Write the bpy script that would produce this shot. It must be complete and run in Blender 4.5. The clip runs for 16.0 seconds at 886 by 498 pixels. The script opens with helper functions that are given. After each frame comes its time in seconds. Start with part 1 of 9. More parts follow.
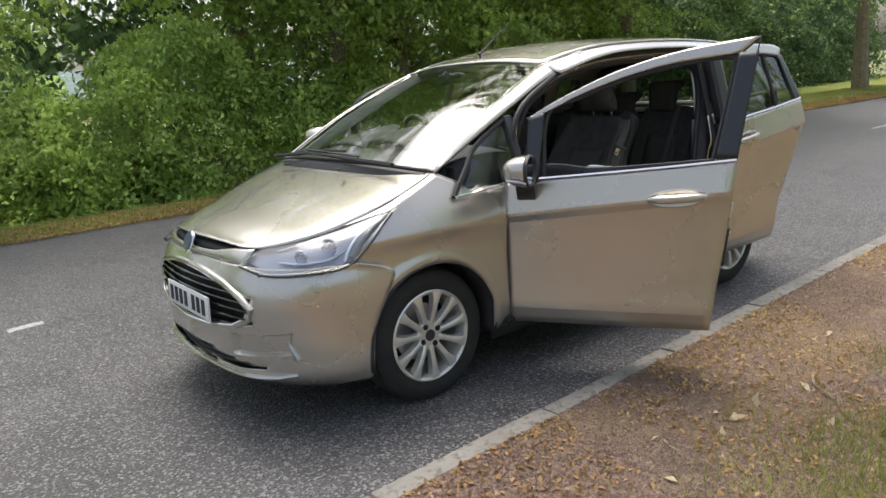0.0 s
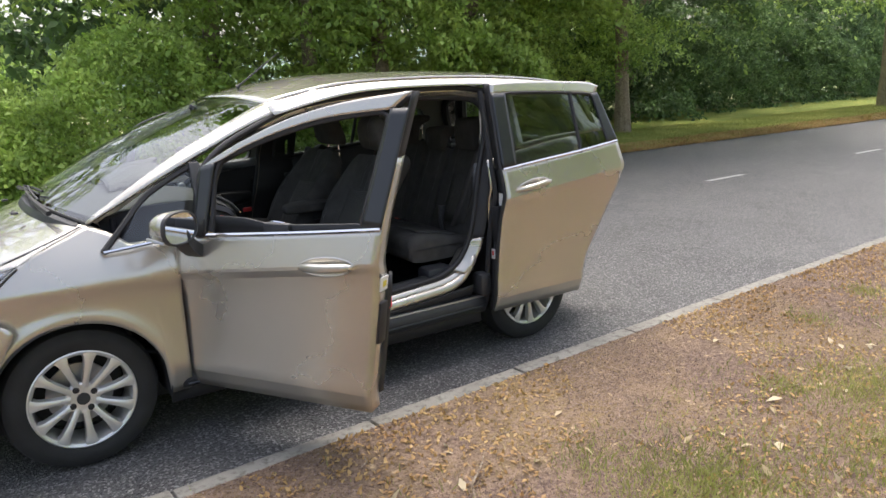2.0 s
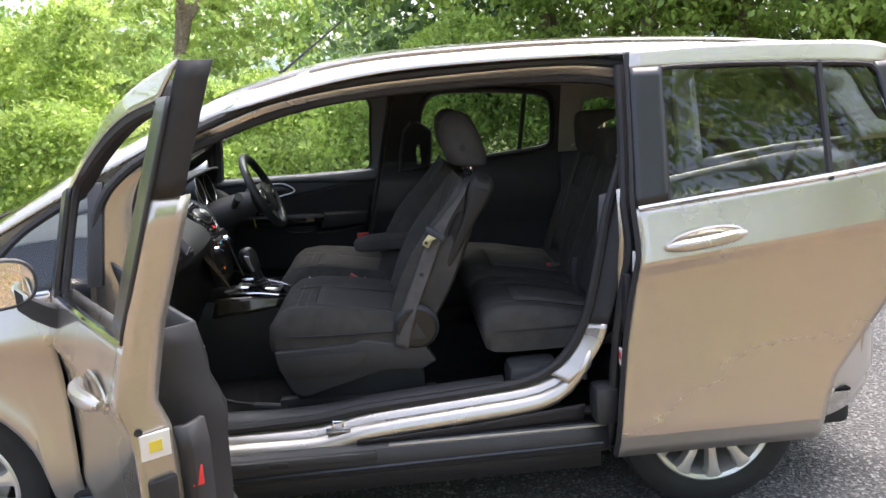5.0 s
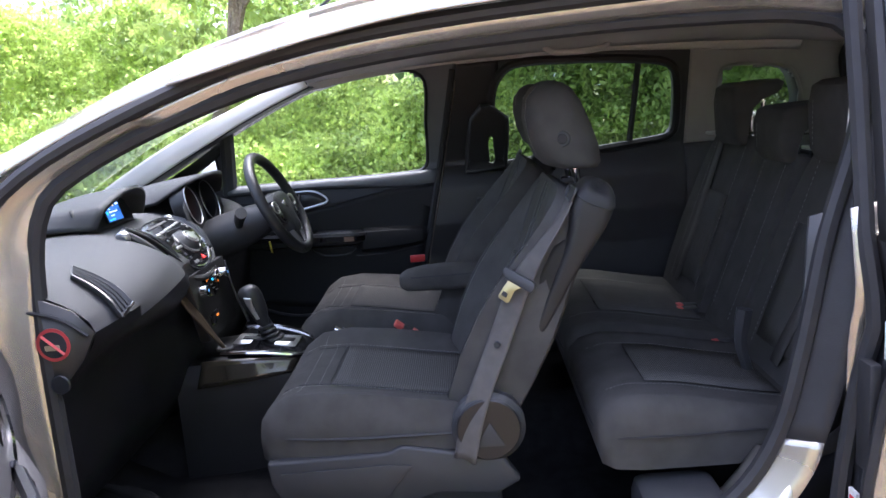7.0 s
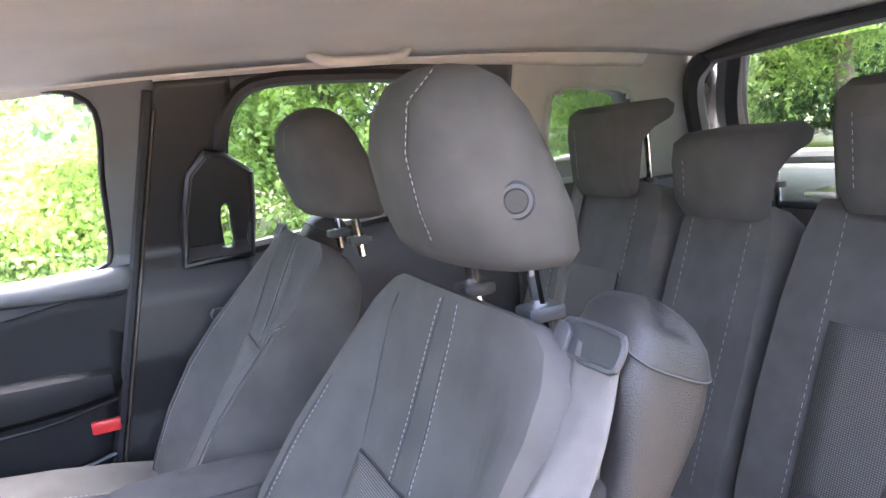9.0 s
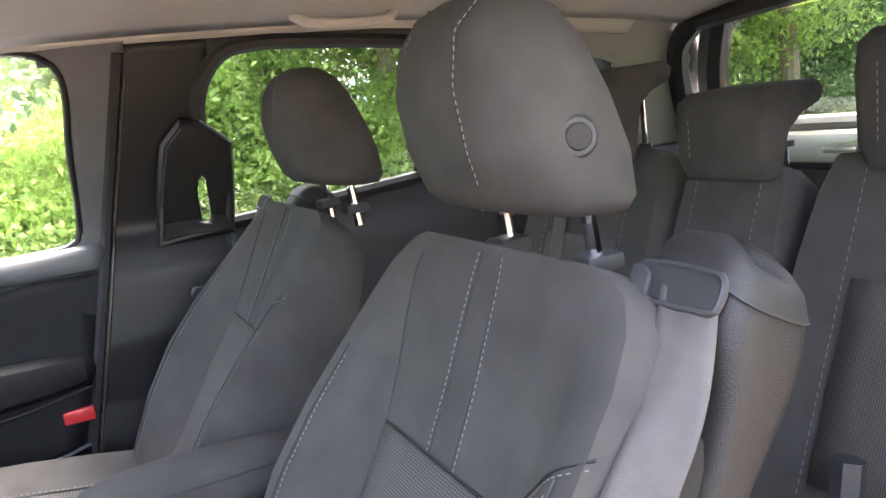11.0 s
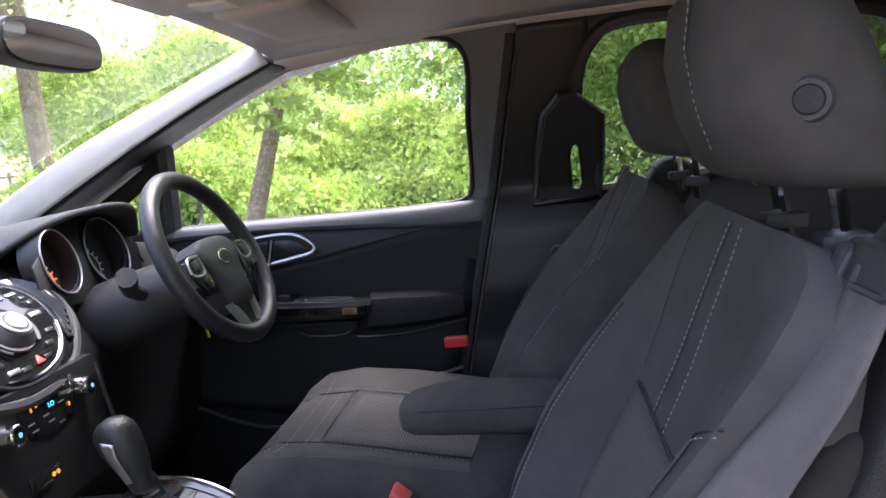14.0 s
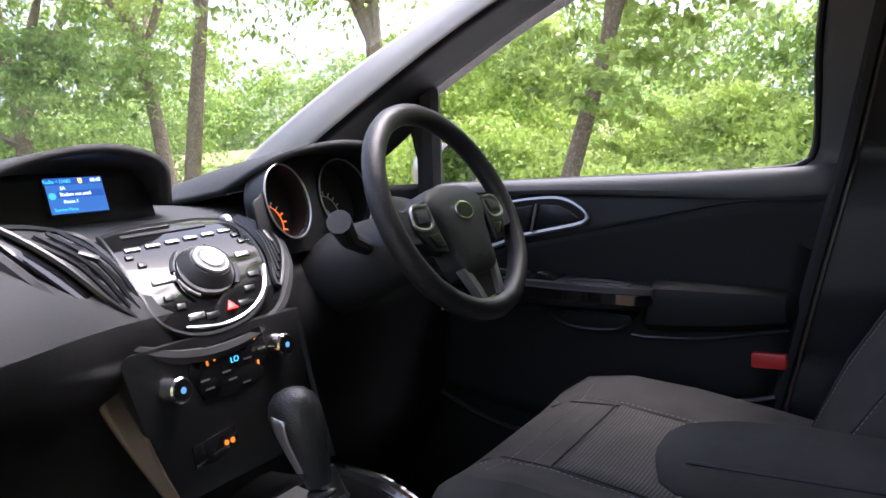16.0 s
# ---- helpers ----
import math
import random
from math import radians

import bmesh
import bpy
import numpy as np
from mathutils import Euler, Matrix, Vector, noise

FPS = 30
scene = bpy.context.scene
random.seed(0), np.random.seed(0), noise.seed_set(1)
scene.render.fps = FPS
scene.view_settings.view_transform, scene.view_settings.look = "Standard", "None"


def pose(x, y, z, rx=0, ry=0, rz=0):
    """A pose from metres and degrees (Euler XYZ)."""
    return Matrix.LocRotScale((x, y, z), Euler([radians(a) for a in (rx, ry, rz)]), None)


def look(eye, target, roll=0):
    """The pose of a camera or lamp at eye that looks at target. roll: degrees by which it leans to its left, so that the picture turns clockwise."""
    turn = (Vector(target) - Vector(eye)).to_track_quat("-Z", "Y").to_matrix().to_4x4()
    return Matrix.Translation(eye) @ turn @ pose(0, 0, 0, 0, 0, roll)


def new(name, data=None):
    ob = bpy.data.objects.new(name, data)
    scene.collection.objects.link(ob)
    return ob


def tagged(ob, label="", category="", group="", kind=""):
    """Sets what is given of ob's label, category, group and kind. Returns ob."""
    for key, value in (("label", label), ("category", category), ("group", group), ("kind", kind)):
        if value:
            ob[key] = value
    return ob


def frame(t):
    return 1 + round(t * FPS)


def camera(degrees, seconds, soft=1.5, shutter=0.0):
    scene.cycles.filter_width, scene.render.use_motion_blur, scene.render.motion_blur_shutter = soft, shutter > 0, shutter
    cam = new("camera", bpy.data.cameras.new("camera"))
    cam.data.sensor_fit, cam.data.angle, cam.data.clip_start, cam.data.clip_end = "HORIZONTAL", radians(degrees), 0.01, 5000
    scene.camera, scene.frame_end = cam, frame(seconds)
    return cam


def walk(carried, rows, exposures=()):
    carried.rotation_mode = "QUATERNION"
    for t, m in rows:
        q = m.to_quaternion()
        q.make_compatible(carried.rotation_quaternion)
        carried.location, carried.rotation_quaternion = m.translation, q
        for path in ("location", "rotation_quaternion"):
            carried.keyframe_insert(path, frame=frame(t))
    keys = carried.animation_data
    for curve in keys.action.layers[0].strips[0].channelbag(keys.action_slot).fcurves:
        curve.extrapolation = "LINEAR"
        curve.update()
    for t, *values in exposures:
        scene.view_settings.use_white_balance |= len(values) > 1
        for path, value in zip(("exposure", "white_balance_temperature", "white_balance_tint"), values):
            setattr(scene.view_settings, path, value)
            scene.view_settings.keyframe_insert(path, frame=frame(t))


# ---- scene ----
cam = camera(62.0, 16.0)
PATH = [
    (0, (-1.888, -3.384, 1.449), (-0.703, -1.836, 1.002), -4.0),
    (0.5, (-1.512, -3.637, 1.497), (-0.348, -2.071, 1.062), -3.7),
    (1, (-1.147, -3.883, 1.544), (-0.024, -2.286, 1.114), -3.2),
    (1.5, (-0.733, -4.001, 1.565), (0.379, -2.399, 1.12), -2.2),
    (2, (-0.344, -4.076, 1.574), (0.743, -2.458, 1.126), -2.3),
    (2.5, (-0.001, -4.075, 1.595), (0.914, -2.355, 1.144), -2.4),
    (3, (0.311, -3.875, 1.522), (1.158, -2.12, 1.071), -0.9),
    (3.5, (0.643, -3.672, 1.467), (1.392, -1.871, 1.027), -1.6),
    (4, (1.033, -3.448, 1.469), (1.454, -1.538, 1.054), -3.3),
    (4.2, (1.153, -3.354, 1.479), (1.511, -1.431, 1.064), -3.4),
    (6.3, (1.693, -2.472, 1.366), (1.525, -0.516, 0.985), -5.0),
    (6.5, (1.621, -2.351, 1.367), (1.466, -0.395, 0.978), -4.8),
    (7, (1.526, -2.074, 1.373), (1.438, -0.116, 0.973), -5.3),
    (7.5, (1.515, -1.745, 1.382), (1.462, 0.215, 0.989), -6.2),
    (8, (1.483, -1.481, 1.384), (1.546, 0.486, 1.026), -6.4),
    (8.4, (1.461, -1.21, 1.373), (1.911, 0.705, 1.015), -6.6),
    (8.7, (1.445, -1.052, 1.345), (2.123, 0.801, 1.02), -6.1),
    (10.8, (1.382, -0.909, 1.305), (2.248, 0.858, 0.946), -6.9),
    (11, (1.375, -0.912, 1.295), (2.231, 0.856, 0.925), -6.9),
    (11.5, (1.36, -0.921, 1.278), (2.175, 0.861, 0.876), -7.2),
    (12, (1.358, -0.951, 1.255), (2.104, 0.856, 0.832), -7.7),
    (12.5, (1.377, -1.015, 1.232), (2.026, 0.827, 0.8), -8.3),
    (13, (1.408, -1.066, 1.233), (1.872, 0.836, 0.824), -9.0),
    (13.5, (1.508, -1.129, 1.265), (1.553, 0.843, 0.936), -8.0),
    (14, (1.541, -1.01, 1.26), (1.256, 0.948, 0.968), -6.0),
    (14.5, (1.514, -0.821, 1.245), (0.87, 1.053, 0.973), -3.7),
    (15, (1.489, -0.735, 1.214), (0.661, 1.068, 0.962), -3.9),
    (15.5, (1.5, -0.657, 1.169), (0.542, 1.081, 0.928), -3.5),
    (16, (1.5, -0.65, 1.157), (0.438, 1.028, 0.923), -3.7),
]
EXPOSURE = [(0, 0.95, 6500, 10), (1.5, 1.25, 6500, 11), (3.0, 1.6, 6500, 12), (4.2, 1.9, 6500, 13), (6.5, 2.45, 5800, 21), (7.5, 3.15, 5750, 22), (8.0, 3.8, 5800, 22), (8.7, 5.1, 5900, 25), (10.8, 4.6, 6550, 21), (11.8, 4.5, 6550, 23), (12.5, 3.85, 6400, 23), (13.5, 3.7, 6000, 24), (14.5, 2.5, 6150, 27), (16, 2.45, 6150, 27)]
walk(cam, [(t, look(eye, target, roll)) for t, eye, target, roll in PATH], EXPOSURE)

# ---- light: a bright overcast sky ----
world = bpy.data.worlds.new("sky")
scene.world = world
world.use_nodes = True
wn = world.node_tree.nodes
sky = wn.new("ShaderNodeTexSky")
sky.sky_type = "NISHITA"
sky.sun_disc = False
sky.sun_elevation = radians(67)
sky.sun_rotation = radians(32)
sky.air_density, sky.dust_density, sky.ozone_density = 1.0, 6.0, 1.0
wn["Background"].inputs["Strength"].default_value = 0.15
grey = wn.new("ShaderNodeHueSaturation")  # thin cloud takes most of the blue out of the sky
grey.inputs["Saturation"].default_value = 0.72
world.node_tree.links.new(sky.outputs[0], grey.inputs["Color"])
world.node_tree.links.new(grey.outputs[0], wn["Background"].inputs["Color"])
sun = new("sun", bpy.data.lights.new("sun", "SUN"))
sun.data.energy, sun.data.angle, sun.data.color = 0.8, radians(40), (1.0, 0.97, 0.93)
sun.matrix_world = look((11.0, 17.6, 49.0), (0, 0, 0))

# ---- materials ----
def mat(name, col, rough=0.5, metal=0.0, coat=0.0, var=0.0, scale=8.0, bump=0.0, bscale=200.0, spec=0.5, flake=0.0):
    """A principled material with two scales of variation: broad stains (var, scale) and fine relief (bump, bscale)."""
    m = bpy.data.materials.new(name)
    m.use_nodes = True
    nt = m.node_tree
    b = nt.nodes["Principled BSDF"]
    b.inputs["Base Color"].default_value = (*col, 1)
    b.inputs["Roughness"].default_value = rough
    b.inputs["Metallic"].default_value = metal
    b.inputs["Coat Weight"].default_value = coat
    b.inputs["Coat Roughness"].default_value = 0.04
    b.inputs["Specular IOR Level"].default_value = spec
    tc = nt.nodes.new("ShaderNodeTexCoord")
    if var:
        n = nt.nodes.new("ShaderNodeTexNoise")
        n.inputs["Scale"].default_value, n.inputs["Detail"].default_value = scale, 6
        nt.links.new(tc.outputs["Object"], n.inputs["Vector"])
        r = nt.nodes.new("ShaderNodeValToRGB")
        r.color_ramp.elements[0].position, r.color_ramp.elements[1].position = 0.3, 0.7
        r.color_ramp.elements[0].color = (*[c * (1 - var) for c in col], 1)
        r.color_ramp.elements[1].color = (*[min(1, c * (1 + var)) for c in col], 1)
        nt.links.new(n.outputs["Fac"], r.inputs["Fac"])
        nt.links.new(r.outputs["Color"], b.inputs["Base Color"])
        rr = nt.nodes.new("ShaderNodeMapRange")
        rr.inputs["To Min"].default_value, rr.inputs["To Max"].default_value = max(0, rough - 0.08), min(1, rough + 0.08)
        nt.links.new(n.outputs["Fac"], rr.inputs["Value"])
        nt.links.new(rr.outputs[0], b.inputs["Roughness"])
    if bump:
        n2 = nt.nodes.new("ShaderNodeTexNoise")
        n2.inputs["Scale"].default_value, n2.inputs["Detail"].default_value = bscale, 3
        nt.links.new(tc.outputs["Object"], n2.inputs["Vector"])
        bp = nt.nodes.new("ShaderNodeBump")
        bp.inputs["Strength"].default_value, bp.inputs["Distance"].default_value = bump, 0.002
        nt.links.new(n2.outputs["Fac"], bp.inputs["Height"])
        nt.links.new(bp.outputs[0], b.inputs["Normal"])
    return m


def glass(name, tint, ior=1.5):
    m = bpy.data.materials.new(name)
    m.use_nodes = True
    nt = m.node_tree
    nt.nodes.clear()
    out = nt.nodes.new("ShaderNodeOutputMaterial")
    mix = nt.nodes.new("ShaderNodeMixShader")
    tr = nt.nodes.new("ShaderNodeBsdfTransparent")
    gl = nt.nodes.new("ShaderNodeBsdfGlossy")
    lw = nt.nodes.new("ShaderNodeLayerWeight")
    lw.inputs["Blend"].default_value = 0.5
    pw = nt.nodes.new("ShaderNodeMath")
    pw.operation = "POWER"
    pw.inputs[1].default_value = 4.0
    fr = nt.nodes.new("ShaderNodeMapRange")
    f0 = 2 * ((ior - 1) / (ior + 1)) ** 2
    fr.inputs["To Min"].default_value, fr.inputs["To Max"].default_value = f0, 1.0
    nt.links.new(lw.outputs["Facing"], pw.inputs[0])
    nt.links.new(pw.outputs[0], fr.inputs["Value"])
    tr.inputs["Color"].default_value = (*tint, 1)
    gl.inputs["Roughness"].default_value = 0.01
    for a, b in ((fr.outputs[0], mix.inputs[0]), (tr.outputs[0], mix.inputs[1]), (gl.outputs[0], mix.inputs[2]), (mix.outputs[0], out.inputs[0])):
        nt.links.new(a, b)
    return m


def ramp(nt, fac, stops):
    r = nt.nodes.new("ShaderNodeValToRGB")
    while len(r.color_ramp.elements) < len(stops):
        r.color_ramp.elements.new(0.5)
    for e, (p, c) in zip(r.color_ramp.elements, stops):
        e.position, e.color = p, (*c, 1)
    nt.links.new(fac, r.inputs["Fac"])
    return r.outputs["Color"]


def noise_tex(nt, vec, scale, detail=5, rough=0.55):
    n = nt.nodes.new("ShaderNodeTexNoise")
    n.inputs["Scale"].default_value, n.inputs["Detail"].default_value, n.inputs["Roughness"].default_value = scale, detail, rough
    nt.links.new(vec, n.inputs["Vector"])
    return n.outputs["Fac"]


def mixcol(nt, fac, a, b):
    m = nt.nodes.new("ShaderNodeMix")
    m.data_type = "RGBA"
    for s, i in ((fac, 0), (a, 6), (b, 7)):
        if isinstance(s, float):
            m.inputs[i].default_value = s
        elif isinstance(s, tuple):
            m.inputs[i].default_value = (*s, 1)
        else:
            nt.links.new(s, m.inputs[i])
    return m.outputs[2]


def bumped(nt, b, height, strength, dist):
    bp = nt.nodes.new("ShaderNodeBump")
    bp.inputs["Strength"].default_value, bp.inputs["Distance"].default_value = strength, dist
    nt.links.new(height, bp.inputs["Height"])
    nt.links.new(bp.outputs[0], b.inputs["Normal"])


def ground_mat(name, layers, bscale, strength, dist, rough=0.9, speck=None):
    """Ground: colour layers [(noise scale, low stop, high stop, colour)] laid over one another, and relief."""
    m = bpy.data.materials.new(name)
    m.use_nodes = True
    nt = m.node_tree
    b = nt.nodes["Principled BSDF"]
    b.inputs["Roughness"].default_value = rough
    v = nt.nodes.new("ShaderNodeTexCoord").outputs["Object"]
    col = layers[0]
    for sc, lo, hi, c in layers[1:]:
        f = ramp(nt, noise_tex(nt, v, sc, 8, 0.65), [(lo, (0, 0, 0)), (hi, (1, 1, 1))])
        col = mixcol(nt, f, col, c)
    if speck:
        vo = nt.nodes.new("ShaderNodeTexVoronoi")
        vo.inputs["Scale"].default_value = speck[0]
        nt.links.new(v, vo.inputs["Vector"])
        g = ramp(nt, vo.outputs["Color"], [(speck[1], (0, 0, 0)), (speck[1] + 0.12, (1, 1, 1))])
        col = mixcol(nt, g, col, speck[2])
        bumped(nt, b, vo.outputs["Distance"], strength, dist)
    else:
        bumped(nt, b, noise_tex(nt, v, bscale, 6, 0.7), strength, dist)
    nt.links.new(col, b.inputs["Base Color"])
    return m


def leaf_mat(name, dark, mid, light):
    m = bpy.data.materials.new(name)
    m.use_nodes = True
    nt = m.node_tree
    b = nt.nodes["Principled BSDF"]
    b.inputs["Roughness"].default_value = 0.5
    b.inputs["Specular IOR Level"].default_value = 0.35
    g = nt.nodes.new("ShaderNodeNewGeometry")
    tv = nt.nodes.new("ShaderNodeTexCoord").outputs["Object"]
    big = nt.nodes.new("ShaderNodeMapRange")  # whole boughs differ in colour; the wide range imitates light and shade
    big.inputs["From Min"].default_value, big.inputs["From Max"].default_value = 0.32, 0.68
    nt.links.new(noise_tex(nt, tv, 0.8, 4), big.inputs["Value"])
    avg = nt.nodes.new("ShaderNodeMix")
    avg.inputs[0].default_value = 0.6
    nt.links.new(g.outputs["Random Per Island"], avg.inputs[2])
    nt.links.new(big.outputs[0], avg.inputs[3])
    # stops spread far apart to stand in for lit and shaded foliage
    c = ramp(nt, avg.outputs[0], [(0.0, dark), (0.45, mid), (0.9, light), (1.0, tuple(min(1, 1.4 * k) for k in light))])
    nt.links.new(c, b.inputs["Base Color"])
    t = nt.nodes.new("ShaderNodeBsdfTranslucent")
    c2 = mixcol(nt, 0.5, c, tuple(1.3 * k for k in light))
    nt.links.new(c2, t.inputs["Color"])
    mx = nt.nodes.new("ShaderNodeMixShader")
    mx.inputs[0].default_value = 0.28
    nt.links.new(b.outputs[0], mx.inputs[1])
    nt.links.new(t.outputs[0], mx.inputs[2])
    nt.links.new(mx.outputs[0], nt.nodes["Material Output"].inputs[0])
    return m


def glow(name, col, strength):
    m = mat(name, col, 0.4)
    b = m.node_tree.nodes["Principled BSDF"]
    b.inputs["Emission Color"].default_value = (*col, 1)
    b.inputs["Emission Strength"].default_value = strength
    return m


PAINT = mat("champagne_metallic_paint", (0.54, 0.51, 0.45), 0.27, 0.72, 1.0, 0.05, 1.5, 0.03, 900)
RUBBER = mat("black_rubber", (0.022, 0.022, 0.024), 0.62, 0, 0, 0.2, 30, 0.2, 300)
TYRE = mat("tyre_rubber", (0.02, 0.02, 0.02), 0.75, 0, 0, 0.3, 12, 0.4, 120)
DEEP = mat("deep_black_plastic", (0.012, 0.012, 0.013), 0.38, 0, 0, 0.12, 14, 0.25, 700)
BLACK = mat("black_grained_plastic", (0.034, 0.035, 0.038), 0.5, 0, 0, 0.12, 14, 0.35, 700)
DASH = mat("soft_charcoal_dash_plastic", (0.036, 0.037, 0.040), 0.6, 0, 0, 0.1, 9, 0.4, 900, 0.35)
TRIM = mat("dark_grey_door_plastic", (0.062, 0.063, 0.066), 0.48, 0, 0, 0.12, 10, 0.35, 900)
GLOSS = mat("piano_black", (0.010, 0.010, 0.011), 0.06, 0, 0.0, 0, 1)
SATIN = mat("satin_black_pillar_film", (0.017, 0.0185, 0.022), 0.34, 0, 0.15, 0.08, 20, 0.1, 500)
CHROME = mat("chrome", (0.82, 0.82, 0.83), 0.09, 1.0)
ALLOY = mat("silver_alloy", (0.74, 0.73, 0.70), 0.32, 0.6, 0.6, 0.08, 15)
SILVER = mat("silver_plastic", (0.5, 0.5, 0.5), 0.3, 0.8)
FABRIC = mat("charcoal_seat_cloth", (0.066, 0.0635, 0.060), 0.95, 0, 0, 0.18, 16, 0.6, 1500, 0.2)
FLANK = mat("dark_seat_flank_cloth", (0.026, 0.025, 0.023), 0.9, 0, 0, 0.15, 20, 0.5, 1200, 0.2)
CARPET = mat("black_carpet", (0.014, 0.014, 0.015), 1.0, 0, 0, 0.3, 25, 0.9, 600, 0.1)
LINER = mat("grey_headliner_cloth", (0.60, 0.57, 0.53), 0.95, 0, 0, 0.06, 6, 0.3, 1200, 0.2)
PILLAR = mat("light_grey_pillar_plastic", (0.68, 0.65, 0.605), 0.6, 0, 0, 0.05, 10, 0.3, 900)
WEB = mat("grey_belt_webbing", (0.098, 0.091, 0.085), 0.85, 0, 0, 0.12, 40, 0.5, 900, 0.3)
RED = mat("red_plastic", (0.65, 0.04, 0.04), 0.35)
WHITE = mat("white_print", (0.75, 0.75, 0.73), 0.5)
YELLOW = mat("yellow_print", (0.75, 0.62, 0.08), 0.5)
STITCH = mat("pale_thread", (0.24, 0.24, 0.23), 0.8)
PLATE = mat("white_reflective_plate", (0.8, 0.8, 0.8), 0.35)
GLASS = glass("clear_window_glass", (0.86, 0.9, 0.88))
DARKGLASS = glass("dark_sliding_door_glass", (0.24, 0.27, 0.26))
PRIVACY = glass("tinted_window_glass", (0.40, 0.45, 0.43))
SCREEN_GLASS = glass("windscreen_glass", (0.88, 0.93, 0.9), 1.55)
LENS = glass("headlamp_lens", (0.95, 0.96, 0.97), 1.4)
MIRROR = mat("mirror_glass", (0.85, 0.87, 0.88), 0.01, 1.0)
REFLECTOR = mat("lamp_reflector", (0.8, 0.82, 0.84), 0.12, 1.0)
LEATHER = mat("black_leather", (0.022, 0.022, 0.024), 0.36, 0, 0, 0.15, 30, 0.5, 400)

ASPHALT = ground_mat("worn_asphalt", [(0.078, 0.077, 0.078), (0.5, 0.4, 0.65, (0.115, 0.114, 0.113)), (1.7, 0.5, 0.62, (0.066, 0.065, 0.066)), (6, 0.62, 0.72, (0.15, 0.147, 0.14)), (70, 0.5, 0.56, (0.035, 0.034, 0.035))],
                     160, 1.0, 0.008, 0.62, (105, 0.68, (0.25, 0.246, 0.238)))
KERB = ground_mat("kerb_concrete", [(0.20, 0.19, 0.165), (4, 0.4, 0.7, (0.26, 0.25, 0.22)), (25, 0.5, 0.65, (0.13, 0.12, 0.10))], 250, 0.6, 0.003, 0.9)
LITTER = ground_mat("leaf_litter_and_dry_grass", [(0.15, 0.100, 0.078), (0.7, 0.45, 0.6, (0.25, 0.175, 0.08)), (40, 0.45, 0.55, (0.26, 0.185, 0.13)), (90, 0.54, 0.62, (0.07, 0.036, 0.028)), (18, 0.6, 0.68, (0.44, 0.33, 0.20))], 60, 1.0, 0.02, 1.0)
GRASS = ground_mat("mown_grass", [(0.22, 0.27, 0.045), (1.2, 0.4, 0.6, (0.34, 0.34, 0.07)), (30, 0.45, 0.6, (0.15, 0.21, 0.035)), (5, 0.6, 0.7, (0.46, 0.36, 0.11))], 80, 1.0, 0.03, 1.0)
FIELD = ground_mat("rough_field_grass", [(0.15, 0.17, 0.06), (0.3, 0.4, 0.6, (0.24, 0.22, 0.095)), (4, 0.48, 0.6, (0.13, 0.17, 0.05)), (0.9, 0.5, 0.58, (0.18, 0.20, 0.075)), (12, 0.5, 0.6, (0.28, 0.26, 0.12))], 20, 1.0, 0.05, 1.0)
BARK = ground_mat("tree_bark", [(0.33, 0.26, 0.19), (6, 0.4, 0.6, (0.23, 0.175, 0.12)), (30, 0.5, 0.6, (0.42, 0.35, 0.27))], 35, 1.0, 0.03, 0.95)
LEAF_LIME = leaf_mat("fresh_green_leaves", (0.040, 0.080, 0.018), (0.31, 0.44, 0.11), (0.68, 0.82, 0.24))
LEAF_DARK = leaf_mat("dark_green_leaves", (0.014, 0.032, 0.014), (0.09, 0.16, 0.062), (0.27, 0.40, 0.16))
LEAF_MID = leaf_mat("mid_green_leaves", (0.028, 0.064, 0.021), (0.23, 0.37, 0.10), (0.60, 0.76, 0.23))
DRY = leaf_mat("dry_leaves", (0.17, 0.09, 0.04), (0.36, 0.215, 0.085), (0.5, 0.37, 0.16))
BLADE = leaf_mat("grass_blades", (0.099, 0.143, 0.022), (0.187, 0.231, 0.044), (0.396, 0.363, 0.110))
# distance haze is mixed into this hill's base colour
FAR_HILL = mat("haze_tinted_far_woods", (0.12, 0.17, 0.15), 1.0, 0, 0, 0.25, 0.05)
STRAW = leaf_mat("dry_straw_grass", (0.18, 0.125, 0.05), (0.33, 0.26, 0.11), (0.45, 0.38, 0.18))
MULCH = leaf_mat("bark_mulch", (0.06, 0.04, 0.036), (0.17, 0.118, 0.10), (0.36, 0.28, 0.25))
PALE = leaf_mat("pale_dead_leaves", (0.36, 0.28, 0.16), (0.5, 0.41, 0.26), (0.6, 0.53, 0.38))
TUFT = leaf_mat("green_grass_tufts", (0.10, 0.135, 0.03), (0.22, 0.26, 0.06), (0.42, 0.40, 0.14))
SILLGREY = mat("satin_grey_sill_plastic", (0.25, 0.255, 0.262), 0.42, 0, 0, 0.06, 10, 0.25, 900)

# ---- building helpers ----
def obj(name, bm, material, parent=None, label="", smooth=True, solid=0.0, angle=35, offset=0.0):
    me = bpy.data.meshes.new(name)
    bm.to_mesh(me)
    bm.free()
    me.materials.append(material)
    if smooth:
        me.polygons.foreach_set("use_smooth", [True] * len(me.polygons))
        me.set_sharp_from_angle(angle=radians(angle))
    ob = new(name, me)
    if parent:
        ob.parent = parent
    if label:
        tagged(ob, label)
    if solid:
        s = ob.modifiers.new("thickness", "SOLIDIFY")
        s.thickness, s.offset = solid, offset
    return ob


part = obj


